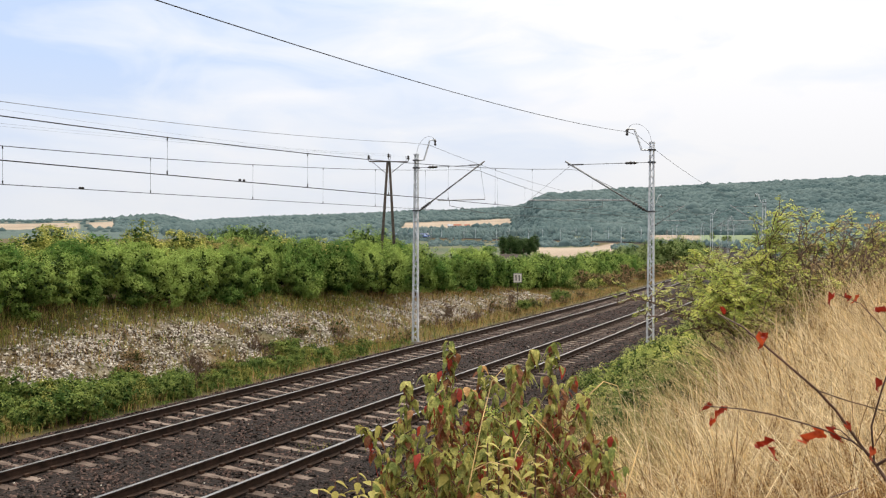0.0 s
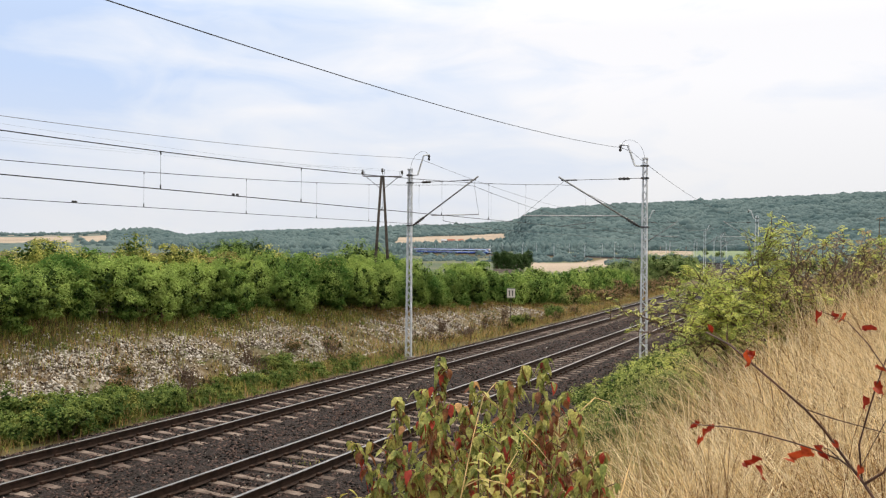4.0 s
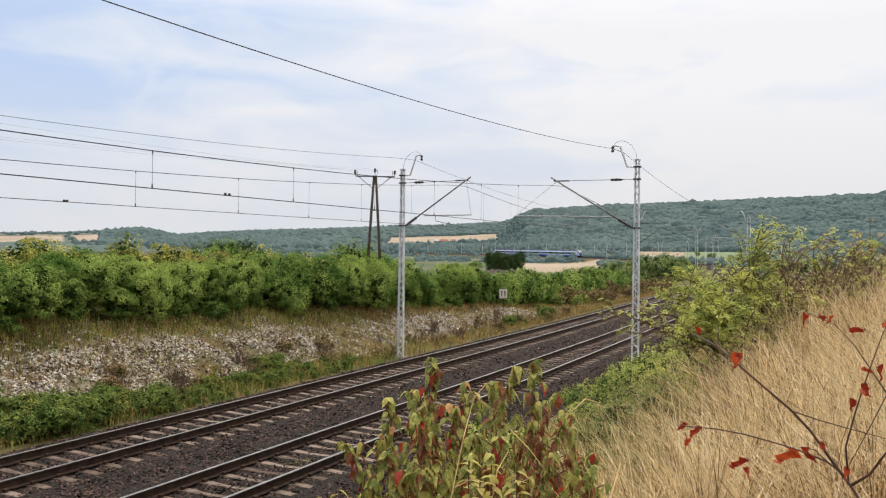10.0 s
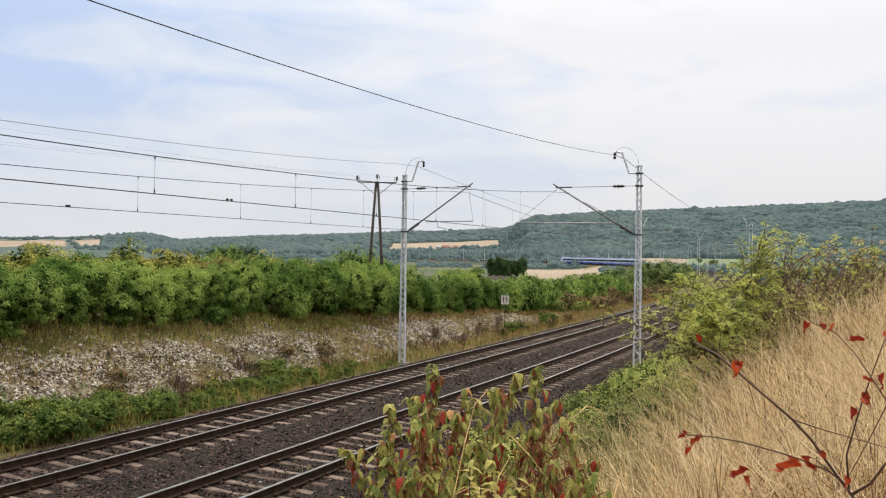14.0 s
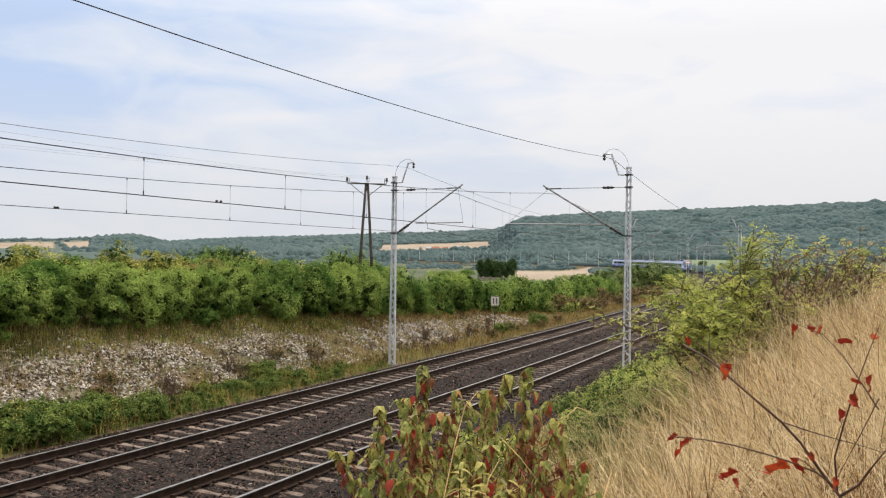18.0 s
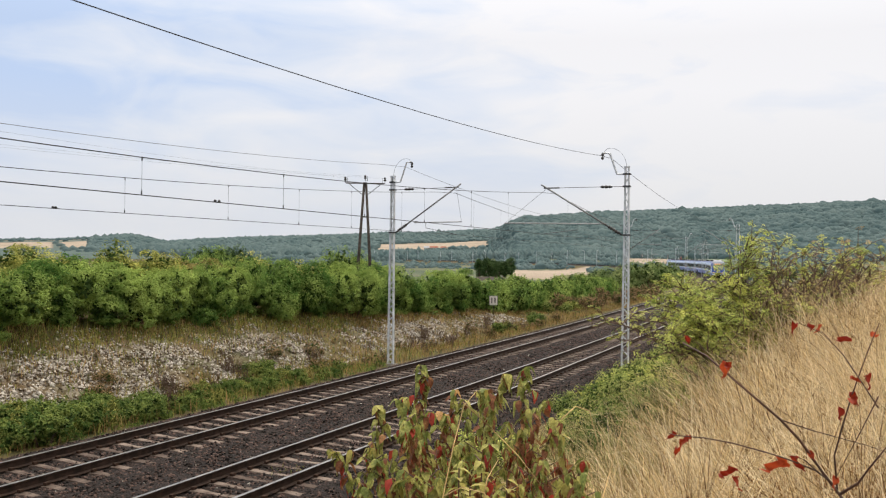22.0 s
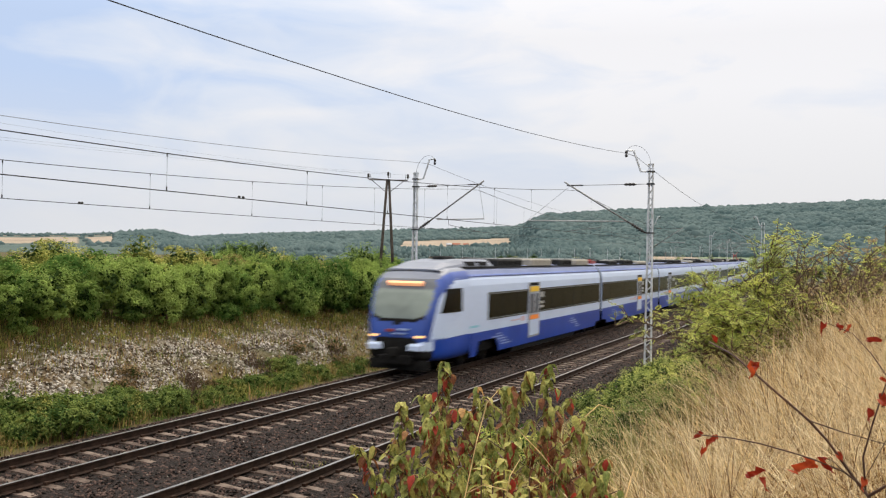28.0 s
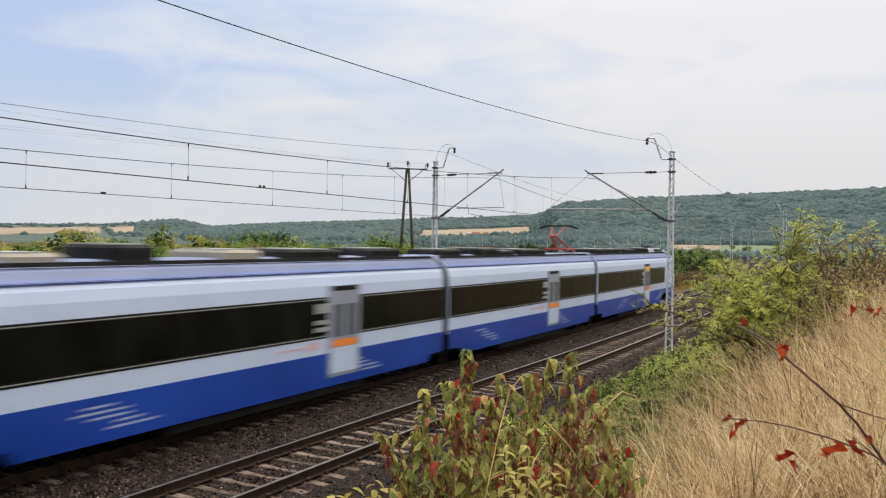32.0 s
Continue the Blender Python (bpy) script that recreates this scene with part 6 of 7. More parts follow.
row_of(russet_kinds, [(RNG.uniform(76, 125), RNG.uniform(-7.5, -4.2)) for _ in range(38)], 0.7, 1.3)
row_of(stalk_kinds, [(RNG.uniform(7, 13), RNG.uniform(-5.6, -4.2)) for _ in range(9)] + [(RNG.uniform(14, 64), RNG.uniform(-6.2, -3.6)) for _ in range(26)], 0.5, 1.0)
row_of(brush_kinds, [(RNG.uniform(11, 40), RNG.uniform(8.0, 11.2)) for _ in range(34)], 0.6, 1.25)
row_of(brush_kinds, [(RNG.uniform(70, 112), RNG.uniform(-8.5, -5.5)) for _ in range(8)], 0.7, 1.2)
row_of(weed_kinds, [(RNG.uniform(11, 36), RNG.uniform(7.8, 10.0)) for _ in range(14)], 0.5, 0.9)

# ---- the thorny bush on the near bank ----


def arching(a, b, lift, rng, n=7):
    pts = []
    for k in range(n):
        t = k / (n - 1)
        p = a.lerp(b, t) + Vector((rng.uniform(-0.04, 0.04), rng.uniform(-0.04, 0.04), lift * 4 * t * (1 - t) + rng.uniform(-0.03, 0.03)))
        pts.append(p)
    return pts


def rose_bush():
    rng = random.Random(71)
    nrng = np.random.default_rng(72)
    bx, by = spot(610, 10.2)
    root = Vector((bx, by, ground_z(bx, by)))
    bush = thing("wild_rose_bush", Matrix.Translation(root), "sprawling yellow-green wild rose bush with bare dark stems", "bush")
    tips = [(276, 112, 8.6), (330, 140, 8.8), (405, 100, 9.4), (432, 62, 9.8), (492, 20, 10.2), (535, -8, 10.2), (560, -55, 10.4), (615, -38, 10.6), (665, 0, 10.4), (745, -35, 10.8), (785, -20, 10.4),
            (700, 35, 10.0), (455, 120, 9.2), (380, 175, 8.9), (545, 60, 9.8), (605, 45, 9.6), (820, -10, 10.6), (870, 10, 10.6), (650, -30, 10.3), (690, -40, 10.7), (720, -22, 10.2), (770, 5, 10.2), (680, 25, 10.1), (740, 30, 10.3), (655, 50, 9.9), (700, 60, 10.0), (510, 15, 10.0), (440, 70, 9.2), (640, 70, 9.7), (350, 100, 9.0), (580, 5, 10.9), (720, 10, 11.0), (495, 95, 9.2), (410, 130, 8.7),
            (420, 40, 9.6), (455, 25, 9.9), (470, 60, 9.5), (500, 55, 9.7), (530, 30, 9.9), (550, 90, 9.4), (585, 95, 9.5), (445, 100, 9.0), (480, 140, 8.9), (525, 125, 9.2), (400, 75, 9.3), (560, 20, 10.0), (610, 0, 10.4), (575, -30, 10.3), (545, -40, 10.2), (760, -30, 10.5), (730, -10, 10.3)]
    # compound leaves: stalk, direction and kind
    sprays = {"leaves": [], "shaded_leaves": [], "withered_leaves": []}

    def leafy(pts, k, px, tip_side):
        """Twigs with alternate compound leaves, set round one point of a stem."""
        for _ in range(3 if px < 400 else 5):
            d = Vector((rng.uniform(-1, 1), rng.uniform(-1, 1), rng.uniform(-0.35, 0.9))).normalized() * rng.uniform(0.14, 0.42) * (0.7 if px < 450 else 1.0)
            mid = pts[k] + d * 0.5 + Vector((0, 0, 0.03))
            end = pts[k] + d + Vector((0, 0, -0.02))
            twigs.tube([pts[k], mid, end], [0.006, 0.004, 0.002], 4)
            dry = px > 590 and rng.random() < (0.38 if tip_side else 0.78)
            for j in range(4 if px < 400 else 12):
                u = (j + 1) / (4 if px < 400 else 12)
                q = pts[k].lerp(mid, u * 2) if u < 0.5 else mid.lerp(end, u * 2 - 1)
                if dry and rng.random() < 0.55:
                    continue
                # darker leaves away from the tips put the bush's inner shade into colour
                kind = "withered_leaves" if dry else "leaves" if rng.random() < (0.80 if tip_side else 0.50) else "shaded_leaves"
                w = Vector((rng.uniform(-1, 1), rng.uniform(-1, 1), rng.uniform(-0.5, 0.5))).normalized()
                sprays[kind].append((q, w))

    for i, (px, py, z) in enumerate(tips):
        tip = ray_point(px + 8, py + (26 if px > 450 else 8), z) - root
        start = Vector((rng.uniform(-0.35, 0.35) + tip.x * 0.25, rng.uniform(-0.3, 0.3), -0.1))
        pts = arching(start, tip, 0.22 if px < 450 else 0.08, rng, 9)
        part("stem", Geo().tube(pts, [0.017 - 0.0016 * k for k in range(9)], 5), M_BARK, bush)
        twigs = Geo()
        for k in range(2, 9):
            leafy(pts, k, px, k > 5)
        tagged(part("twig_spray", twigs, M_BARK, bush), kind="stuff")
    # bare dark stems on the dry side
    for i in range(26):
        px, py = rng.uniform(590, 800), rng.uniform(-5, 95)
        tip = ray_point(px, py, rng.uniform(9.7, 10.7)) - root
        start = Vector((tip.x * 0.45 + rng.uniform(-0.3, 0.3), rng.uniform(-0.3, 0.3), -0.1))
        pts = arching(start, tip, 0.10, rng, 7)
        part("bare_stem", Geo().tube(pts, [0.015 - 0.0018 * k for k in range(7)], 5), M_BARK, bush)
        twigs = Geo()
        for k in range(2, 7):
            for _ in range(4):
                d = Vector((rng.uniform(-1, 1), rng.uniform(-1, 1), rng.uniform(-0.5, 1))).normalized() * rng.uniform(0.1, 0.35)
                twigs.tube([pts[k], pts[k] + d * 0.6 + Vector((0, 0, 0.03)), pts[k] + d], [0.005, 0.0035, 0.0015], 4)
        tagged(part("twig_spray", twigs, M_BARK, bush), kind="stuff")
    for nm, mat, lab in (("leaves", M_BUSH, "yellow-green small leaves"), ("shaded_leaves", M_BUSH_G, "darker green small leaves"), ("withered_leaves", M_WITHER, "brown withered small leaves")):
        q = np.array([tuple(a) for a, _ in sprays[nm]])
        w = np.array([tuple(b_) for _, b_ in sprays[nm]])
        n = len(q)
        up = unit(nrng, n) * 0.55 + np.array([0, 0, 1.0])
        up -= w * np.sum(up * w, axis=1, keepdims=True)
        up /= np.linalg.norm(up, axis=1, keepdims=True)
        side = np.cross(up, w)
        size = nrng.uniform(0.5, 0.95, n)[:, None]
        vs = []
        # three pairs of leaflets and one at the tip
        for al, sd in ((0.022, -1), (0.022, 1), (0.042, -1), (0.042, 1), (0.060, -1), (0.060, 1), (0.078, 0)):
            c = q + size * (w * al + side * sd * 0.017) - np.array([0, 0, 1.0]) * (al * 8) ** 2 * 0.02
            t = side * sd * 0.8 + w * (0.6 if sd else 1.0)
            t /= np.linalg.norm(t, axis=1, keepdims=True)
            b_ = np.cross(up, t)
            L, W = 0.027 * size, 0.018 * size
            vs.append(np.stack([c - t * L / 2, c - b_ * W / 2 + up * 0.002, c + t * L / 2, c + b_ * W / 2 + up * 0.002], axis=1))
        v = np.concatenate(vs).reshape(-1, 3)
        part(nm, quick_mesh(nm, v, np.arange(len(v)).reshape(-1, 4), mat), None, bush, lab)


rose_bush()
for px, z, k in ((455, 10.5, 0.35), (490, 11, 0.62), (525, 10.2, 0.6), (440, 13.0, 0.6), (560, 11, 0.7), (470, 9.6, 0.5), (600, 10.6, 0.6)):
    drop(RNG.choice(brush_kinds), *spot(px, z), RNG.uniform(0, 6.28), (k, k, k), -0.05)

bramble_kinds = [shrub("bramble_bush", 180 + i, (0.9, 0.8, 1.0), 20, 3000, 0.045, 0.026, M_WEED, "green leafy bramble beside the dry grass", "bush", 8, core=0.45, group="brambles") for i in range(2)]
for px, z, k in ((318, 9.0, 0.45), (305, 10.2, 0.65), (350, 10.4, 0.75), (375, 11.6, 0.8), (335, 12.2, 0.8), (400, 10.4, 0.7), (425, 12.0, 0.8), (295, 11.4, 0.7)):
    drop(RNG.choice(bramble_kinds), *spot(px, z), RNG.uniform(0, 6.28), (k, k, k * RNG.uniform(0.65, 0.95)), -0.05)

# ---- the dogwood shrub in front ----


def leaf_mesh(name, ln, wd, mat, curl=0.3, fold=0.18, ruffle=0.0):
    """One broad pointed leaf with a folded midrib and a drooping tip, stalk at the origin, along +x."""
    g = Geo()
    st = [(0.0, 0.02), (0.14, 0.55), (0.34, 1.0), (0.56, 0.92), (0.78, 0.55), (0.92, 0.22), (1.0, 0.0)]
    vs, fs = [], []
    for t, w in st:
        z = -curl * t * t * ln
        e = ruffle * wd * math.sin(t * 11)
        vs += [(t * ln, -w * wd / 2, z + fold * w * wd + e), (t * ln + e * 0.3, e * 0.5, z), (t * ln, w * wd / 2, z + fold * w * wd - e)]
    for i in range(len(st) - 1):
        for k in (0, 1):
            fs.append((i * 3 + k, i * 3 + k + 1, i * 3 + k + 4, i * 3 + k + 3))
    g.add(vs, fs)
    return g.mesh(name, mat, True)


def dogwood():
    rng = random.Random(81)
    bx, by = spot(70, 4.1)
    root = Vector((bx, by, ground_z(bx, by)))
    bush = thing("dogwood_shrub", Matrix.Translation(root), "dogwood shrub with green, bronze and red drooping autumn leaves", "shrub")
    kinds = []
    for nm, m in (("g", M_LEAF_G), ("y", M_LEAF_Y), ("b", M_LEAF_B), ("r", M_LEAF_R)):
        kinds.append([leaf_mesh("leaf", 0.058, 0.034, m, 0.40, 0.12, 0.06), leaf_mesh("leaf", 0.050, 0.030, m, 0.7, 0.18, -0.08), leaf_mesh("leaf", 0.054, 0.025, m, 1.0, 0.3, 0.12)])
    tips = [(-148, 352, 3.9), (-120, 330, 4.0), (-78, 262, 3.9), (-50, 235, 4.1), (2, 205, 3.8), (15, 280, 4.0), (65, 262, 4.2), (98, 222, 4.0), (132, 200, 3.7), (165, 192, 4.0), (202, 250, 4.2), (222, 282, 3.8),
            (245, 322, 3.9), (-25, 300, 3.6), (45, 322, 3.8), (-95, 362, 3.6), (265, 368, 4.0), (110, 330, 3.6), (170, 300, 4.3), (190, 350, 3.6), (60, 370, 3.4), (-50, 390, 3.5), (140, 400, 3.3), (0, 410, 3.3), (230, 410, 3.5), (-130, 400, 3.7), (100, 280, 4.4), (30, 245, 4.3), (290, 420, 3.9)]
    tips = tips + [(px + rng.uniform(-55, 55), py + rng.uniform(60, 190), z + rng.uniform(-0.5, 0.5)) for px, py, z in tips]
    made = []
    for px, py, z in tips:
        tip = ray_point(px, py, z) - root
        base = Vector((tip.x * 0.35 + rng.uniform(-0.15, 0.15), rng.uniform(-0.25, 0.25), -0.05))
        pts = arching(base, tip, 0.05, rng, 9)
        part("stem", Geo().tube(pts, [0.0065 - 0.0006 * k for k in range(9)], 5), M_TWIG, bush)
        L = (tip - base).length
        u = 1.0
        cluster = 0
        while u > 0.30:
            k = u * 8
            i = min(7, int(k))
            p = pts[i].lerp(pts[i + 1], k - i)
            turn = rng.uniform(0, 6.28)
            tone = min(1.0, max(0.0, 0.35 + 0.45 * math.sin(px * 0.031 + py * 0.02 + u * 3) + 0.0022 * px))
            for a in ((0, 1.57, 3.14, 4.71) if u > 0.97 else (0, 3.14)):
                if rng.random() < 0.9:
                    made.append((p, turn + a + rng.uniform(-0.5, 0.5), rng.uniform(0.0, 1.0) if u > 0.9 else rng.uniform(0.1, 1.45), u, tone, rng.random()))
            # a side shoot now and then
            if rng.random() < 0.45:
                d = Vector((math.cos(turn + 0.8), math.sin(turn + 0.8), 0.55)).normalized() * (rng.uniform(0.06, 0.15) if u < 0.85 else rng.uniform(0.02, 0.05))
                part("side_shoot", Geo().tube([p, p + d], [0.003, 0.0018], 4), M_TWIG, bush)
                for a in (0, 2.1, 4.2):
                    made.append((p + d, turn + a, rng.uniform(0.2, 1.1), u, tone, rng.random()))
            u -= (0.0125 + rng.uniform(0, 0.011)) / L
    rng.shuffle(made)
    made.sort(key=lambda q: -q[3])
    rest = {0: Geo(), 1: Geo(), 2: Geo(), 3: Geo()}
    for n, (p, az, dip, u, tone, r) in enumerate(made):
        c = 3 if r > 0.975 - 0.05 * (tone > 0.6) else 1 if r > 0.88 - 0.10 * (u < 0.6) else 2 if r < 0.13 + 0.42 * tone * (u < 0.96) else 0
        me = kinds[c][n % 3]
        k = rng.uniform(0.5, 1.05)
        m = Matrix.Translation(p) @ Euler((rng.uniform(-0.4, 0.4), dip, az)).to_matrix().to_4x4() @ Matrix.Diagonal((k, k, k, 1))
        if n < 300:
            ob = part("leaf", me, None, bush)
            ob.matrix_local = m
        else:
            rest[c].add([m @ v.co for v in me.vertices], [tuple(f.vertices) for f in me.polygons])
    for c, m in ((0, M_LEAF_G), (1, M_LEAF_Y), (2, M_LEAF_B), (3, M_LEAF_R)):
        tagged(part("lower_leaves", rest[c], m, bush, smooth=True), kind="stuff")
    return len(made)


dogwood()


def foreground_stalks():
    """Single dry stems that lean across the dogwood, and yellow sprigs below it."""
    for i, pl in enumerate(([(20, 460, 3.0), (45, 330, 3.0), (62, 262, 3.05), (85, 235, 3.1)], [(60, 255, 3.2), (110, 300, 3.2), (160, 350, 3.2), (215, 420, 3.2)], [(92, 470, 3.0), (105, 390, 3.0), (125, 355, 3.05)],
                            [(235, 285, 3.4), (260, 262, 3.5), (285, 270, 3.5), (300, 330, 3.5)], [(30, 420, 2.8), (60, 405, 2.8), (100, 415, 2.8), (120, 450, 2.8)], [(300, 460, 3.0), (330, 350, 3.1), (345, 290, 3.2)])):
        pts = [ray_point(*q) for q in pl]
        tagged(new("grass_stem", Geo().tube(pts, [0.0022, *([0.0018] * (len(pts) - 2)), 0.001], 5).mesh("grass_stem", M_STRAW)), "single long dry straw stem leaning over the shrub", "grass stem", "grass stems")
    rng = random.Random(5)
    for px, py, z in ((-215, 440, 3.3), (-175, 425, 3.4), (-245, 455, 3.2), (-150, 440, 3.2), (55, 372, 3.1), (95, 380, 3.2), (140, 392, 3.1), (75, 405, 3.0)):
        tip = ray_point(px, py, z)
        base = Vector((tip.x, tip.y, ground_z(tip.x, tip.y)))
        sp = thing("yellow_sprig", Matrix.Translation(base), "yellow-green leafy sprig standing by the shrub", "sprig", "yellow sprigs")
        part("stem", Geo().tube([(0, 0, -0.05), tuple(tip - base)], [0.005, 0.0025], 5), M_TWIG, sp)
        me = leaf_mesh("leaf", 0.05, 0.026, M_LEAF_Y, 0.3)
        for k in range(16):
            ob = part("leaf", me, None, sp)
            ob.matrix_local = Matrix.Translation((tip - base) * (1 - 0.012 * k)) @ Euler((rng.uniform(-0.3, 0.3), rng.uniform(-0.4, 0.5), k * 2.4)).to_matrix().to_4x4()


foreground_stalks()


def scarlet_twig():
    rng = random.Random(91)
    z = 1.12
    root = ray_point(760, 520, z)
    tw = thing("scarlet_twig", Matrix.Translation(root), "bare dark twig with a few scarlet-orange leaves close by", "twig")
    lines = [([(775, 480), (732, 414), (705, 380), (660, 318), (626, 282), (560, 226), (493, 169), (450, 146)], 0.0062), ([(720, 395), (690, 372), (640, 352), (606, 341), (540, 323), (490, 314), (440, 310), (428, 306)], 0.0036),
             ([(728, 410), (722, 345), (739, 282), (752, 240), (765, 202), (784, 149), (800, 110)], 0.0036), ([(626, 282), (680, 300), (735, 315), (784, 328), (820, 340)], 0.0024), ([(732, 414), (765, 394), (784, 368), (815, 330)], 0.0058),
             ([(800, 260), (770, 215), (735, 165), (700, 128), (655, 110)], 0.0028), ([(690, 372), (668, 352), (645, 345)], 0.0024), ([(560, 226), (535, 205), (524, 182)], 0.0018), ([(800, 240), (770, 300), (722, 390)], 0.0026), ([(700, 455), (655, 470), (600, 500)], 0.0024)]
    for ln, r in lines:
        pts = [ray_point(px, py, z + 0.05 * math.sin(px * 0.02)) - root for px, py in ln]
        n = len(pts)
        part("twig_branch", Geo().tube(pts, [r * 0.35 * (1 - 0.6 * k / (n - 1)) for k in range(n)], 6), M_TWIG, tw, smooth=True)
    spots = [(463, 146, 0.9), (521, 176, 1.5), (528, 184, 1.0), (655, 111, 1.0), (672, 110, 1.1), (690, 113, 0.9), (752, 138, 1.2), (771, 204, 1.4), (752, 240, 1.6), (742, 262, 1.2), (768, 214, 1.0), (434, 303, 0.9), (446, 328, 1.3),
             (441, 334, 0.9), (549, 368, 1.5), (553, 382, 1.1), (638, 352, 2.0), (655, 345, 1.4), (676, 336, 1.1), (733, 384, 1.2), (784, 130, 1.2), (748, 232, 1.0), (644, 362, 1.4)]
    mesh_a, mesh_b = leaf_mesh("leaf", 0.0145, 0.0105, M_LEAF_O, 0.9, 0.5, 0.42), leaf_mesh("leaf", 0.015, 0.009, M_LEAF_O, -0.7, 0.65, -0.5)
    for i, (px, py, k) in enumerate(spots):
        p = ray_point(px, py, z + 0.05 * math.sin(px * 0.02)) - root
        ob = part("leaf", mesh_a if i % 2 else mesh_b, None, tw)
        k *= 0.82
        ob.matrix_local = Matrix.Translation(p) @ Euler((rng.uniform(0.4, 1.3), rng.uniform(-0.3, 1.2), rng.uniform(0, 6.28))).to_matrix().to_4x4() @ Matrix.Diagonal((k, k, k, 1))


scarlet_twig()

# ---- trees, far woods and buildings ----


def tree(name, seed, h, rx, blobs, leaves, ln, mat, label, trunk=0.18):
    t = thing(name, Matrix.Identity(4), label, "tree", "field trees")
    lm, cm, cs = crown_meshes(seed, (rx, rx, h * 0.8), blobs, leaves, ln, ln * 0.6, mat, core=0.5)
    for me in (lm, cm):
        me.transform(Matrix.Translation((0, 0, h * 0.2)))
    part("crown", lm, None, t)
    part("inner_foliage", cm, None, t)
    part("trunk", Geo().tube([(0, 0, -0.3), (0.05, 0, h * 0.3), (0, 0.05, h * 0.7)], [trunk, trunk * 0.8, trunk * 0.3], 8), M_BARK, t)
    for k in range(5):
        c = Vector(cs[k]) + Vector((0, 0, h * 0.2))
        part("limb", Geo().tube([(0, 0, h * (0.25 + 0.05 * k)), c * 0.6 + Vector((0, 0, h * 0.12)), c], [trunk * 0.4, trunk * 0.25, trunk * 0.08], 5), M_BARK, t)
    return t


tree_kinds = [tree("tree", 200 + i, 7.0, 2.6, 24, 5200, 0.20, M_TREE, "dark green broadleaf tree in the fields", 0.2) for i in range(3)]
mid_kinds = [tree("tree", 230 + i, 6.6, 3.0, 28, 5200, 0.22, M_MIDTREE, "leafy mid-green tree beyond the fields by the line", 0.2) for i in range(3)]
conifer_kinds = [tree("tree", 220 + i, 8.5, 1.9, 28, 4200, 0.24, M_TREE, "dark narrow conifer in a field clump", 0.15) for i in range(2)]
green_kinds = [tree("tree", 210 + i, 6.0, 2.4, 24, 6000, 0.15, M_HEDGE, "bright green broadleaf tree beyond the hedge", 0.16) for i in range(2)]


def plant(kinds, px, z, k, dz=0.0):
    x, y = spot(px, z)
    drop(RNG.choice(kinds), x, y, RNG.uniform(0, 6.28), (k, k, k), dz)


# taller trees just behind the hedge
for px, z, k in ((-423, 62, 0.62), (-405, 60, 0.66), (-375, 60, 0.62), (-352, 66, 0.66), (-372, 58, 0.60), (-388, 63, 0.62), (-620, 50, 0.4), (-150, 84, 0.9), (-122, 86, 0.85), (-178, 88, 0.85), (-545, 90, 0.66), (-300, 60, 0.5), (-240, 62, 0.5)):
    plant(tree_kinds if px in (-352, -388, -545) else green_kinds, px, z, k, -0.3)
# clumps in the low fields
for px, z, k in ((270, 215, 0.75), (285, 220, 0.85), (302, 218, 0.8), (262, 222, 0.7),
                 (530, 420, 1.2), (545, 430, 1.3), (515, 520, 1.1), (560, 460, 1.2), (600, 300, 1.0), (640, 310, 1.1), (690, 300, 1.0), (740, 320, 1.1)):
    plant(tree_kinds, px, z, k, -1.7 * k)
# a loose row of leafy trees on either side of the line
for px, z, k in ((262, 200, 0.9), (278, 196, 0.95), (296, 204, 0.9), (312, 190, 1.0), (326, 186, 0.85), (345, 188, 1.05), (362, 192, 1.15), (380, 190, 1.1), (398, 195, 1.15), (415, 190, 1.05), (428, 196, 0.9), (318, 150, 0.6), (250, 150, 0.5), (228, 140, 0.5), (300, 140, 0.55), (345, 156, 0.5), (480, 620, 1.0), (455, 700, 0.9)):
    plant(mid_kinds, px, z, k * 1.12, -1.9 * k)

for px in range(86, 144, 6):
    plant(conifer_kinds, px, RNG.uniform(327, 338), RNG.uniform(1.0, 1.2), -1.6)


def crown_cap(fineness):
    """The upper part of a ball: verts and triangles."""
    bm = bmesh.new()
    bmesh.ops.create_icosphere(bm, subdivisions=fineness, radius=1.0)
    bmesh.ops.delete(bm, geom=[v for v in bm.verts if v.co.z < -0.5], context="VERTS")
    vs = np.array([v.co[:] for v in bm.verts])
    bm.verts.index_update()
    fs = np.array([[v.index for v in f.verts] for f in bm.faces])
    bm.free()
    return vs, fs


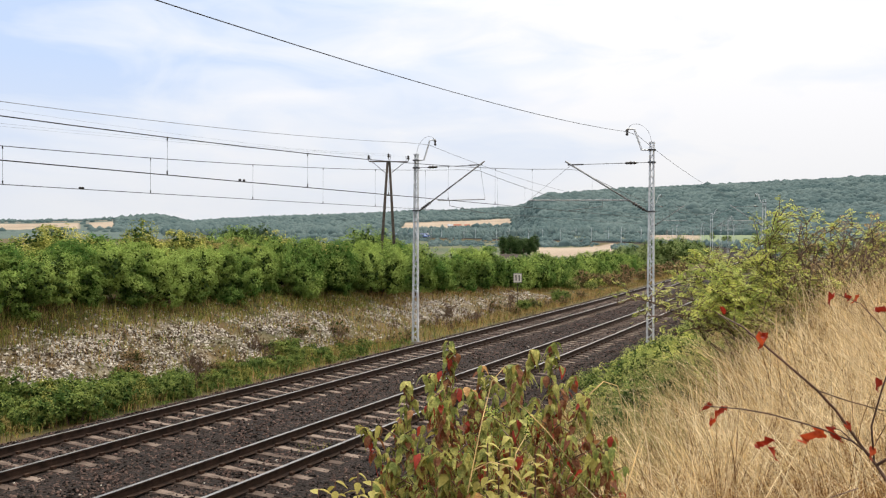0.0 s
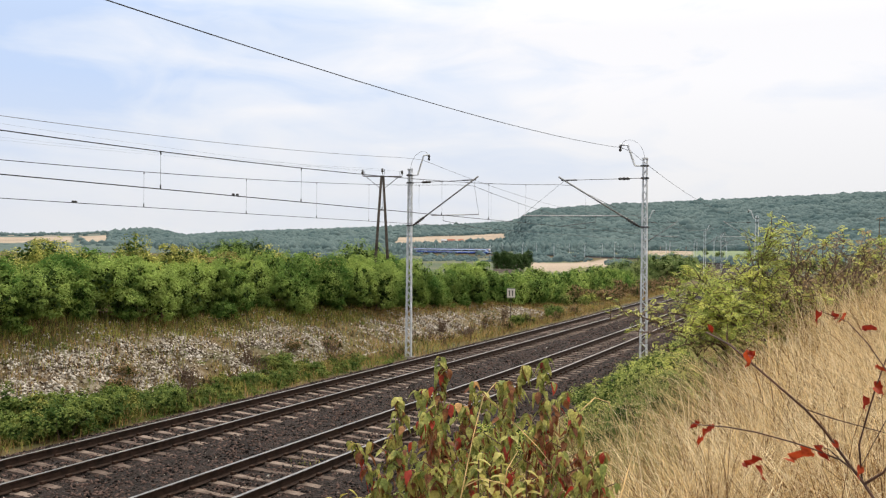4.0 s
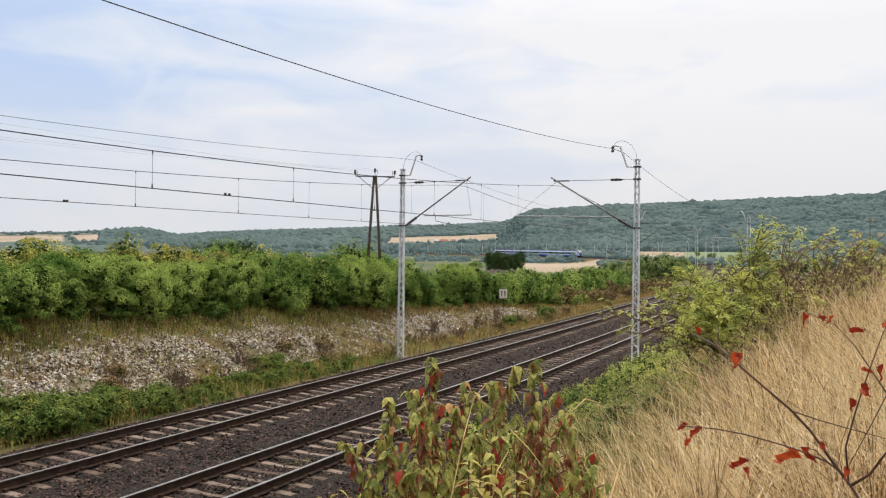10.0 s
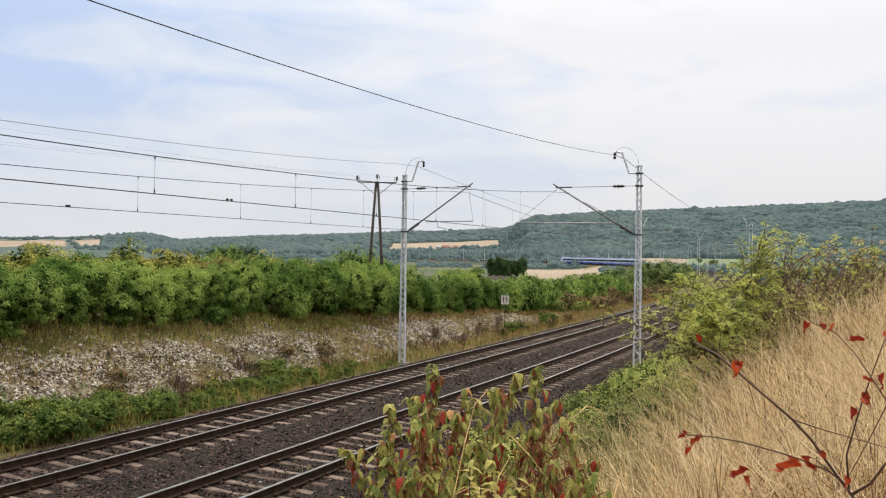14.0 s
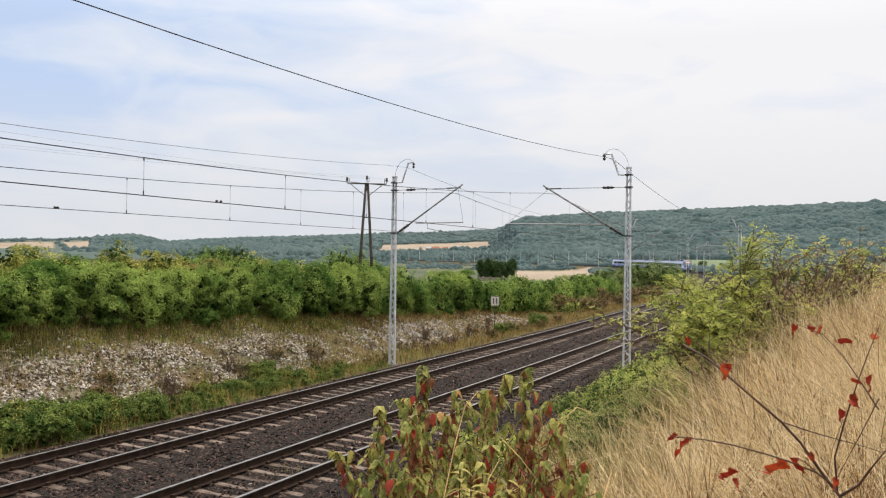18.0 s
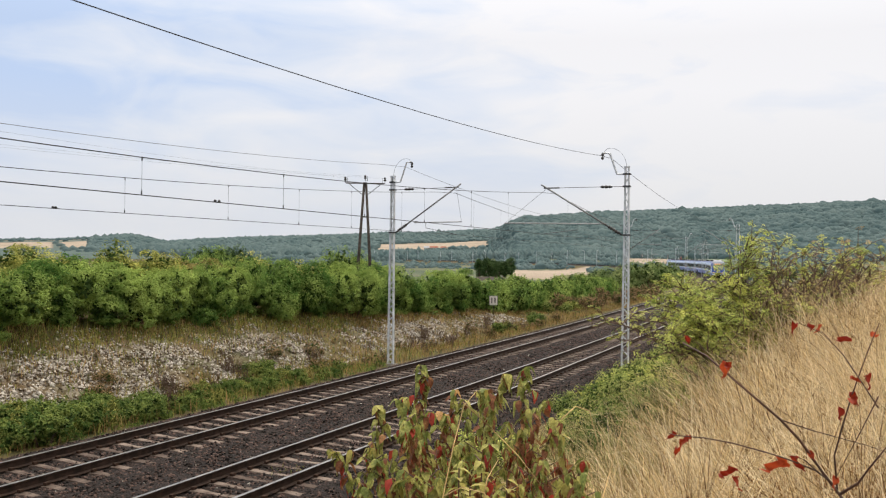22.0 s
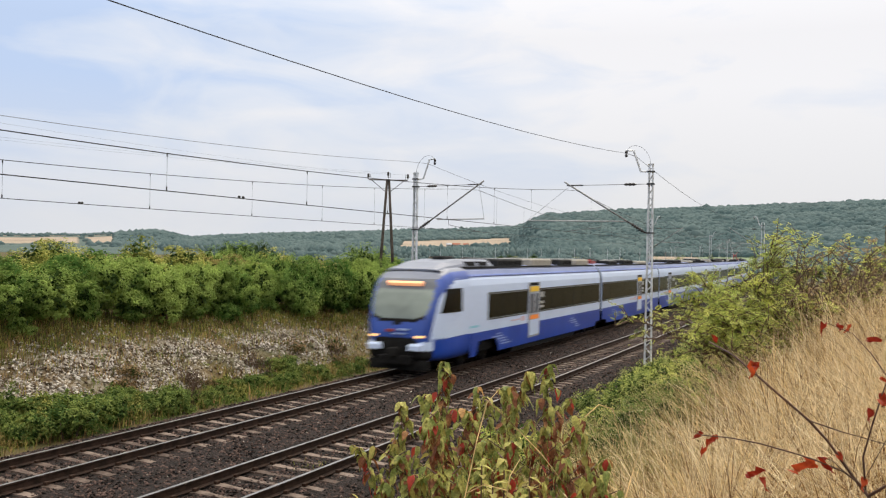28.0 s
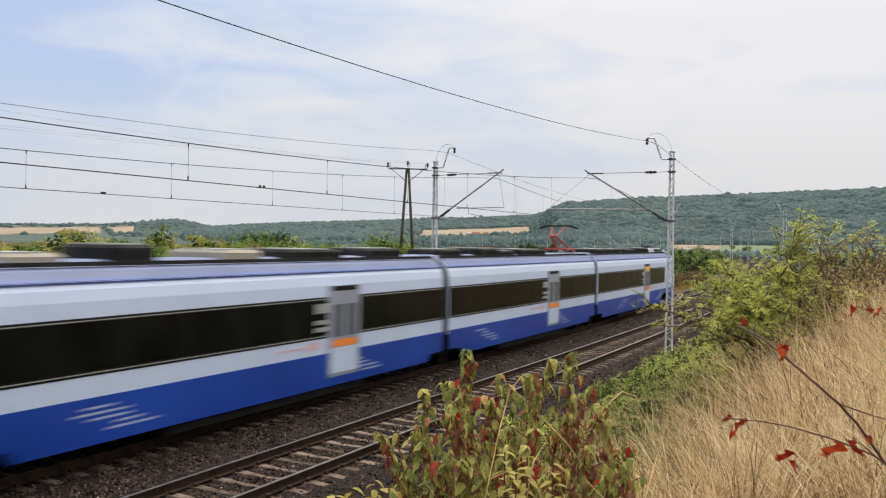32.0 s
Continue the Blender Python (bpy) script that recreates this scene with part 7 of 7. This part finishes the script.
def far_woods():
    rng = np.random.default_rng(301)
    # bearing, distance, crown radius, crown height over radius, fine mesh
    rows = []

    def stand_of(b, r, k, tall, fine):
        rows.append((b, r, k, np.full(len(b), tall), np.full(len(b), fine)))

    n = 19500
    stand_of(np.radians(rng.uniform(3.5, 28, n)), np.sqrt(rng.uniform(1000.0 ** 2, 1740.0 ** 2, n)), rng.uniform(3.4, 6.4, n), 0.95, 1)
    n = 15000
    stand_of(np.radians(rng.uniform(-28, 6, n)), np.sqrt(rng.uniform(1300.0 ** 2, 2950.0 ** 2, n)), rng.uniform(5.0, 9.0, n), 0.8, 0)
    # the belt of woodland behind the line: slender birches
    n = 5200
    stand_of(np.radians(rng.uniform(-17, 13, n)), rng.uniform(820, 1150, n), rng.uniform(1.8, 3.4, n), 2.0, 0)
    # scattered copses in the open land beyond the line
    n = 5200
    bb, rr_ = rng.uniform(-14, 24, n), rng.uniform(540, 980, n)
    ok = (wave(bb * 3, rr_ * 0.02, 1.0, 2.0) > -0.35) & (in_field(rr_, bb) < 0.5) & ~((bb > 14.2) & (bb < 17.8) & (rr_ > 560))
    stand_of(np.radians(bb[ok]), rr_[ok], rng.uniform(1.3, 3.4, ok.sum()), 1.0, 0)
    # bushes along the embankment
    n = 900
    s_, o_ = rng.uniform(420, 1090, n), rng.choice([-1, 1], n) * rng.uniform(7, 16, n)
    p = on_line(s_, np.where(o_ > 0, o_ + 4, o_), 0 * s_)
    stand_of(np.arctan2(p[:, 0], p[:, 1]), np.hypot(p[:, 0], p[:, 1]), rng.uniform(0.9, 2.2, n), 0.9, 0)
    # low growth along the near side of the far embankment
    n = 2600
    s_ = rng.uniform(230, 1090, n)
    p = on_line(s_, rng.uniform(7.1, 8.2, n), 0 * s_)
    stand_of(np.arctan2(p[:, 0], p[:, 1]), np.hypot(p[:, 0], p[:, 1]), rng.uniform(0.8, 1.3, n), 1.8, 0)
    b, r, k, tall, fine = (np.concatenate(v) for v in zip(*rows))
    k = np.where((np.abs(b) < 0.09) & (r < 1700) & (tall < 1.9), k * 0.6, k)
    x, y = r * np.sin(b), r * np.cos(b)
    z, s, off, rr, bd = terrain(x, y)
    keep = (in_field(rr, bd) < 0.5) & (in_pasture(rr, bd) < 0.5) & ((in_meadow(rr, bd) < 0.5) | (rr < 985)) & (np.abs(off - 2) > 4.9)
    # open land on the low western slopes
    keep &= ~((bd < -19.6) & (rr > 1250) & (rr < 2680) & (rng.random(len(rr)) < 0.96))
    x, y, z, k, tall, fine = (v[keep] for v in (x, y, z, k, tall, fine))
    k = k * np.exp(rng.normal(0, 0.16, len(k)))
    for name, sub, pick, mat in (("hill_wood", 2, fine == 1, M_HAZY_WOOD), ("far_woods", 1, fine == 0, M_HAZY_WOOD)):
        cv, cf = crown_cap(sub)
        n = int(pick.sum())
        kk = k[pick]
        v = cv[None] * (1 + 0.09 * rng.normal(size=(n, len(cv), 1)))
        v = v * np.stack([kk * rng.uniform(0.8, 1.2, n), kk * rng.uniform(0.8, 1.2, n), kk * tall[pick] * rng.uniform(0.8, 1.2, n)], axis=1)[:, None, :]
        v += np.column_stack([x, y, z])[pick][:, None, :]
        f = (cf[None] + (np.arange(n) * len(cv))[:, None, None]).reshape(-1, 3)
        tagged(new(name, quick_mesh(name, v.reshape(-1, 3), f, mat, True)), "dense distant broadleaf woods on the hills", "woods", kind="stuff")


far_woods()

M_WALL = surface("rendered_wall", (0.36, 0.34, 0.32), (0.46, 0.44, 0.42), 1, 0.9)
M_TILE = surface("roof_tiles", (0.26, 0.10, 0.07), (0.36, 0.16, 0.11), 1, 0.8)
M_SHEET = surface("pale_sheet_roof", (0.22, 0.24, 0.28), (0.32, 0.34, 0.38), 1, 0.5)


def far_house(px, z, w, d, h, roof, turn, label, sink=0.2):
    x, y = spot(px, z)
    ho = thing("farm_building", Matrix.Translation((x, y, ground_z(x, y) - sink)) @ Matrix.Rotation(radians(turn), 4, "Z"), label, "building", "farm buildings")
    part("wall", Geo().box((0, 0, h / 2), (w, d, h)), M_WALL, ho)
    g = Geo().add([(-w / 2 - 0.4, -d / 2 - 0.4, h), (w / 2 + 0.4, -d / 2 - 0.4, h), (w / 2 + 0.4, d / 2 + 0.4, h), (-w / 2 - 0.4, d / 2 + 0.4, h), (-w / 2 - 0.4, 0, h + d * 0.38), (w / 2 + 0.4, 0, h + d * 0.38)],
                  [(3, 2, 1, 0), (0, 1, 5, 4), (2, 3, 4, 5), (1, 2, 5), (3, 0, 4)])
    part("roof", g, roof, ho)
    for i in range(3):
        part("window", Geo().box((-w / 2 + w * (i + 0.5) / 3, -d / 2 - 0.02, h * 0.55), (w * 0.12, 0.06, h * 0.35)), M_TGLASS, ho)


for a in ((5, 1715, 13, 8, 4.2, M_TILE, 10), (22, 1720, 9, 7, 4, M_TILE, -20), (-8, 1725, 9, 7, 3.6, M_SHEET, 5), (40, 1715, 7, 6, 3.5, M_TILE, 30)):
    far_house(*a, "small distant farm house by a stubble field")
far_house(722, 260, 7, 5, 1.8, M_SHEET, 12, "pale sheet-roofed shed beyond the near bank")
far_house(106, 318, 9, 5, 1.6, M_POLE, 4, "low dark grey shed below the dark trees", 2.3)


def far_signal(s, off, h):
    sg = thing("railway_signal", stand(s, off, -0.4), "distant white-posted railway signal beside the line", "signal", "railway signals")
    part("post", Geo().tube([(0, 0, 0), (0, 0, h)], 0.09, 6), M_SIGNWHITE, sg)
    part("lamp_head", Geo().box((0, -0.1, h - 0.6), (0.5, 0.25, 1.4), bevel=0.05), M_DARKSTEEL, sg)
    part("lamp_back", Geo().box((0, -0.24, h - 0.6), (0.2, 0.06, 1.0)), M_SIGNWHITE, sg)


far_signal(398, -3.6, 6.0)
far_signal(402, 7.6, 6.0)

for o in hedge_kinds + low_kinds + stalk_kinds + far_hedge_kinds + yellow_kinds + olive_kinds + weed_kinds + brush_kinds + russet_kinds + tree_kinds + green_kinds + conifer_kinds + mid_kinds + bramble_kinds:
    retire(o)


def motions():
    times = [k * 0.5 for k in range(65)]
    walk(front, [(t, on_rails(nose_at(t), nose_at(t) + END, nose_at(t))) for t in times])
    for i, car in enumerate(mids):
        a = END + MID * i
        walk(car, [(t, on_rails(nose_at(t) + a, nose_at(t) + a + MID, nose_at(t) + a + MID / 2)) for t in times])
    a = END + MID * 6
    walk(rear, [(t, on_rails(nose_at(t) + a, nose_at(t) + a + END, nose_at(t) + a + END, True)) for t in times])


motions()
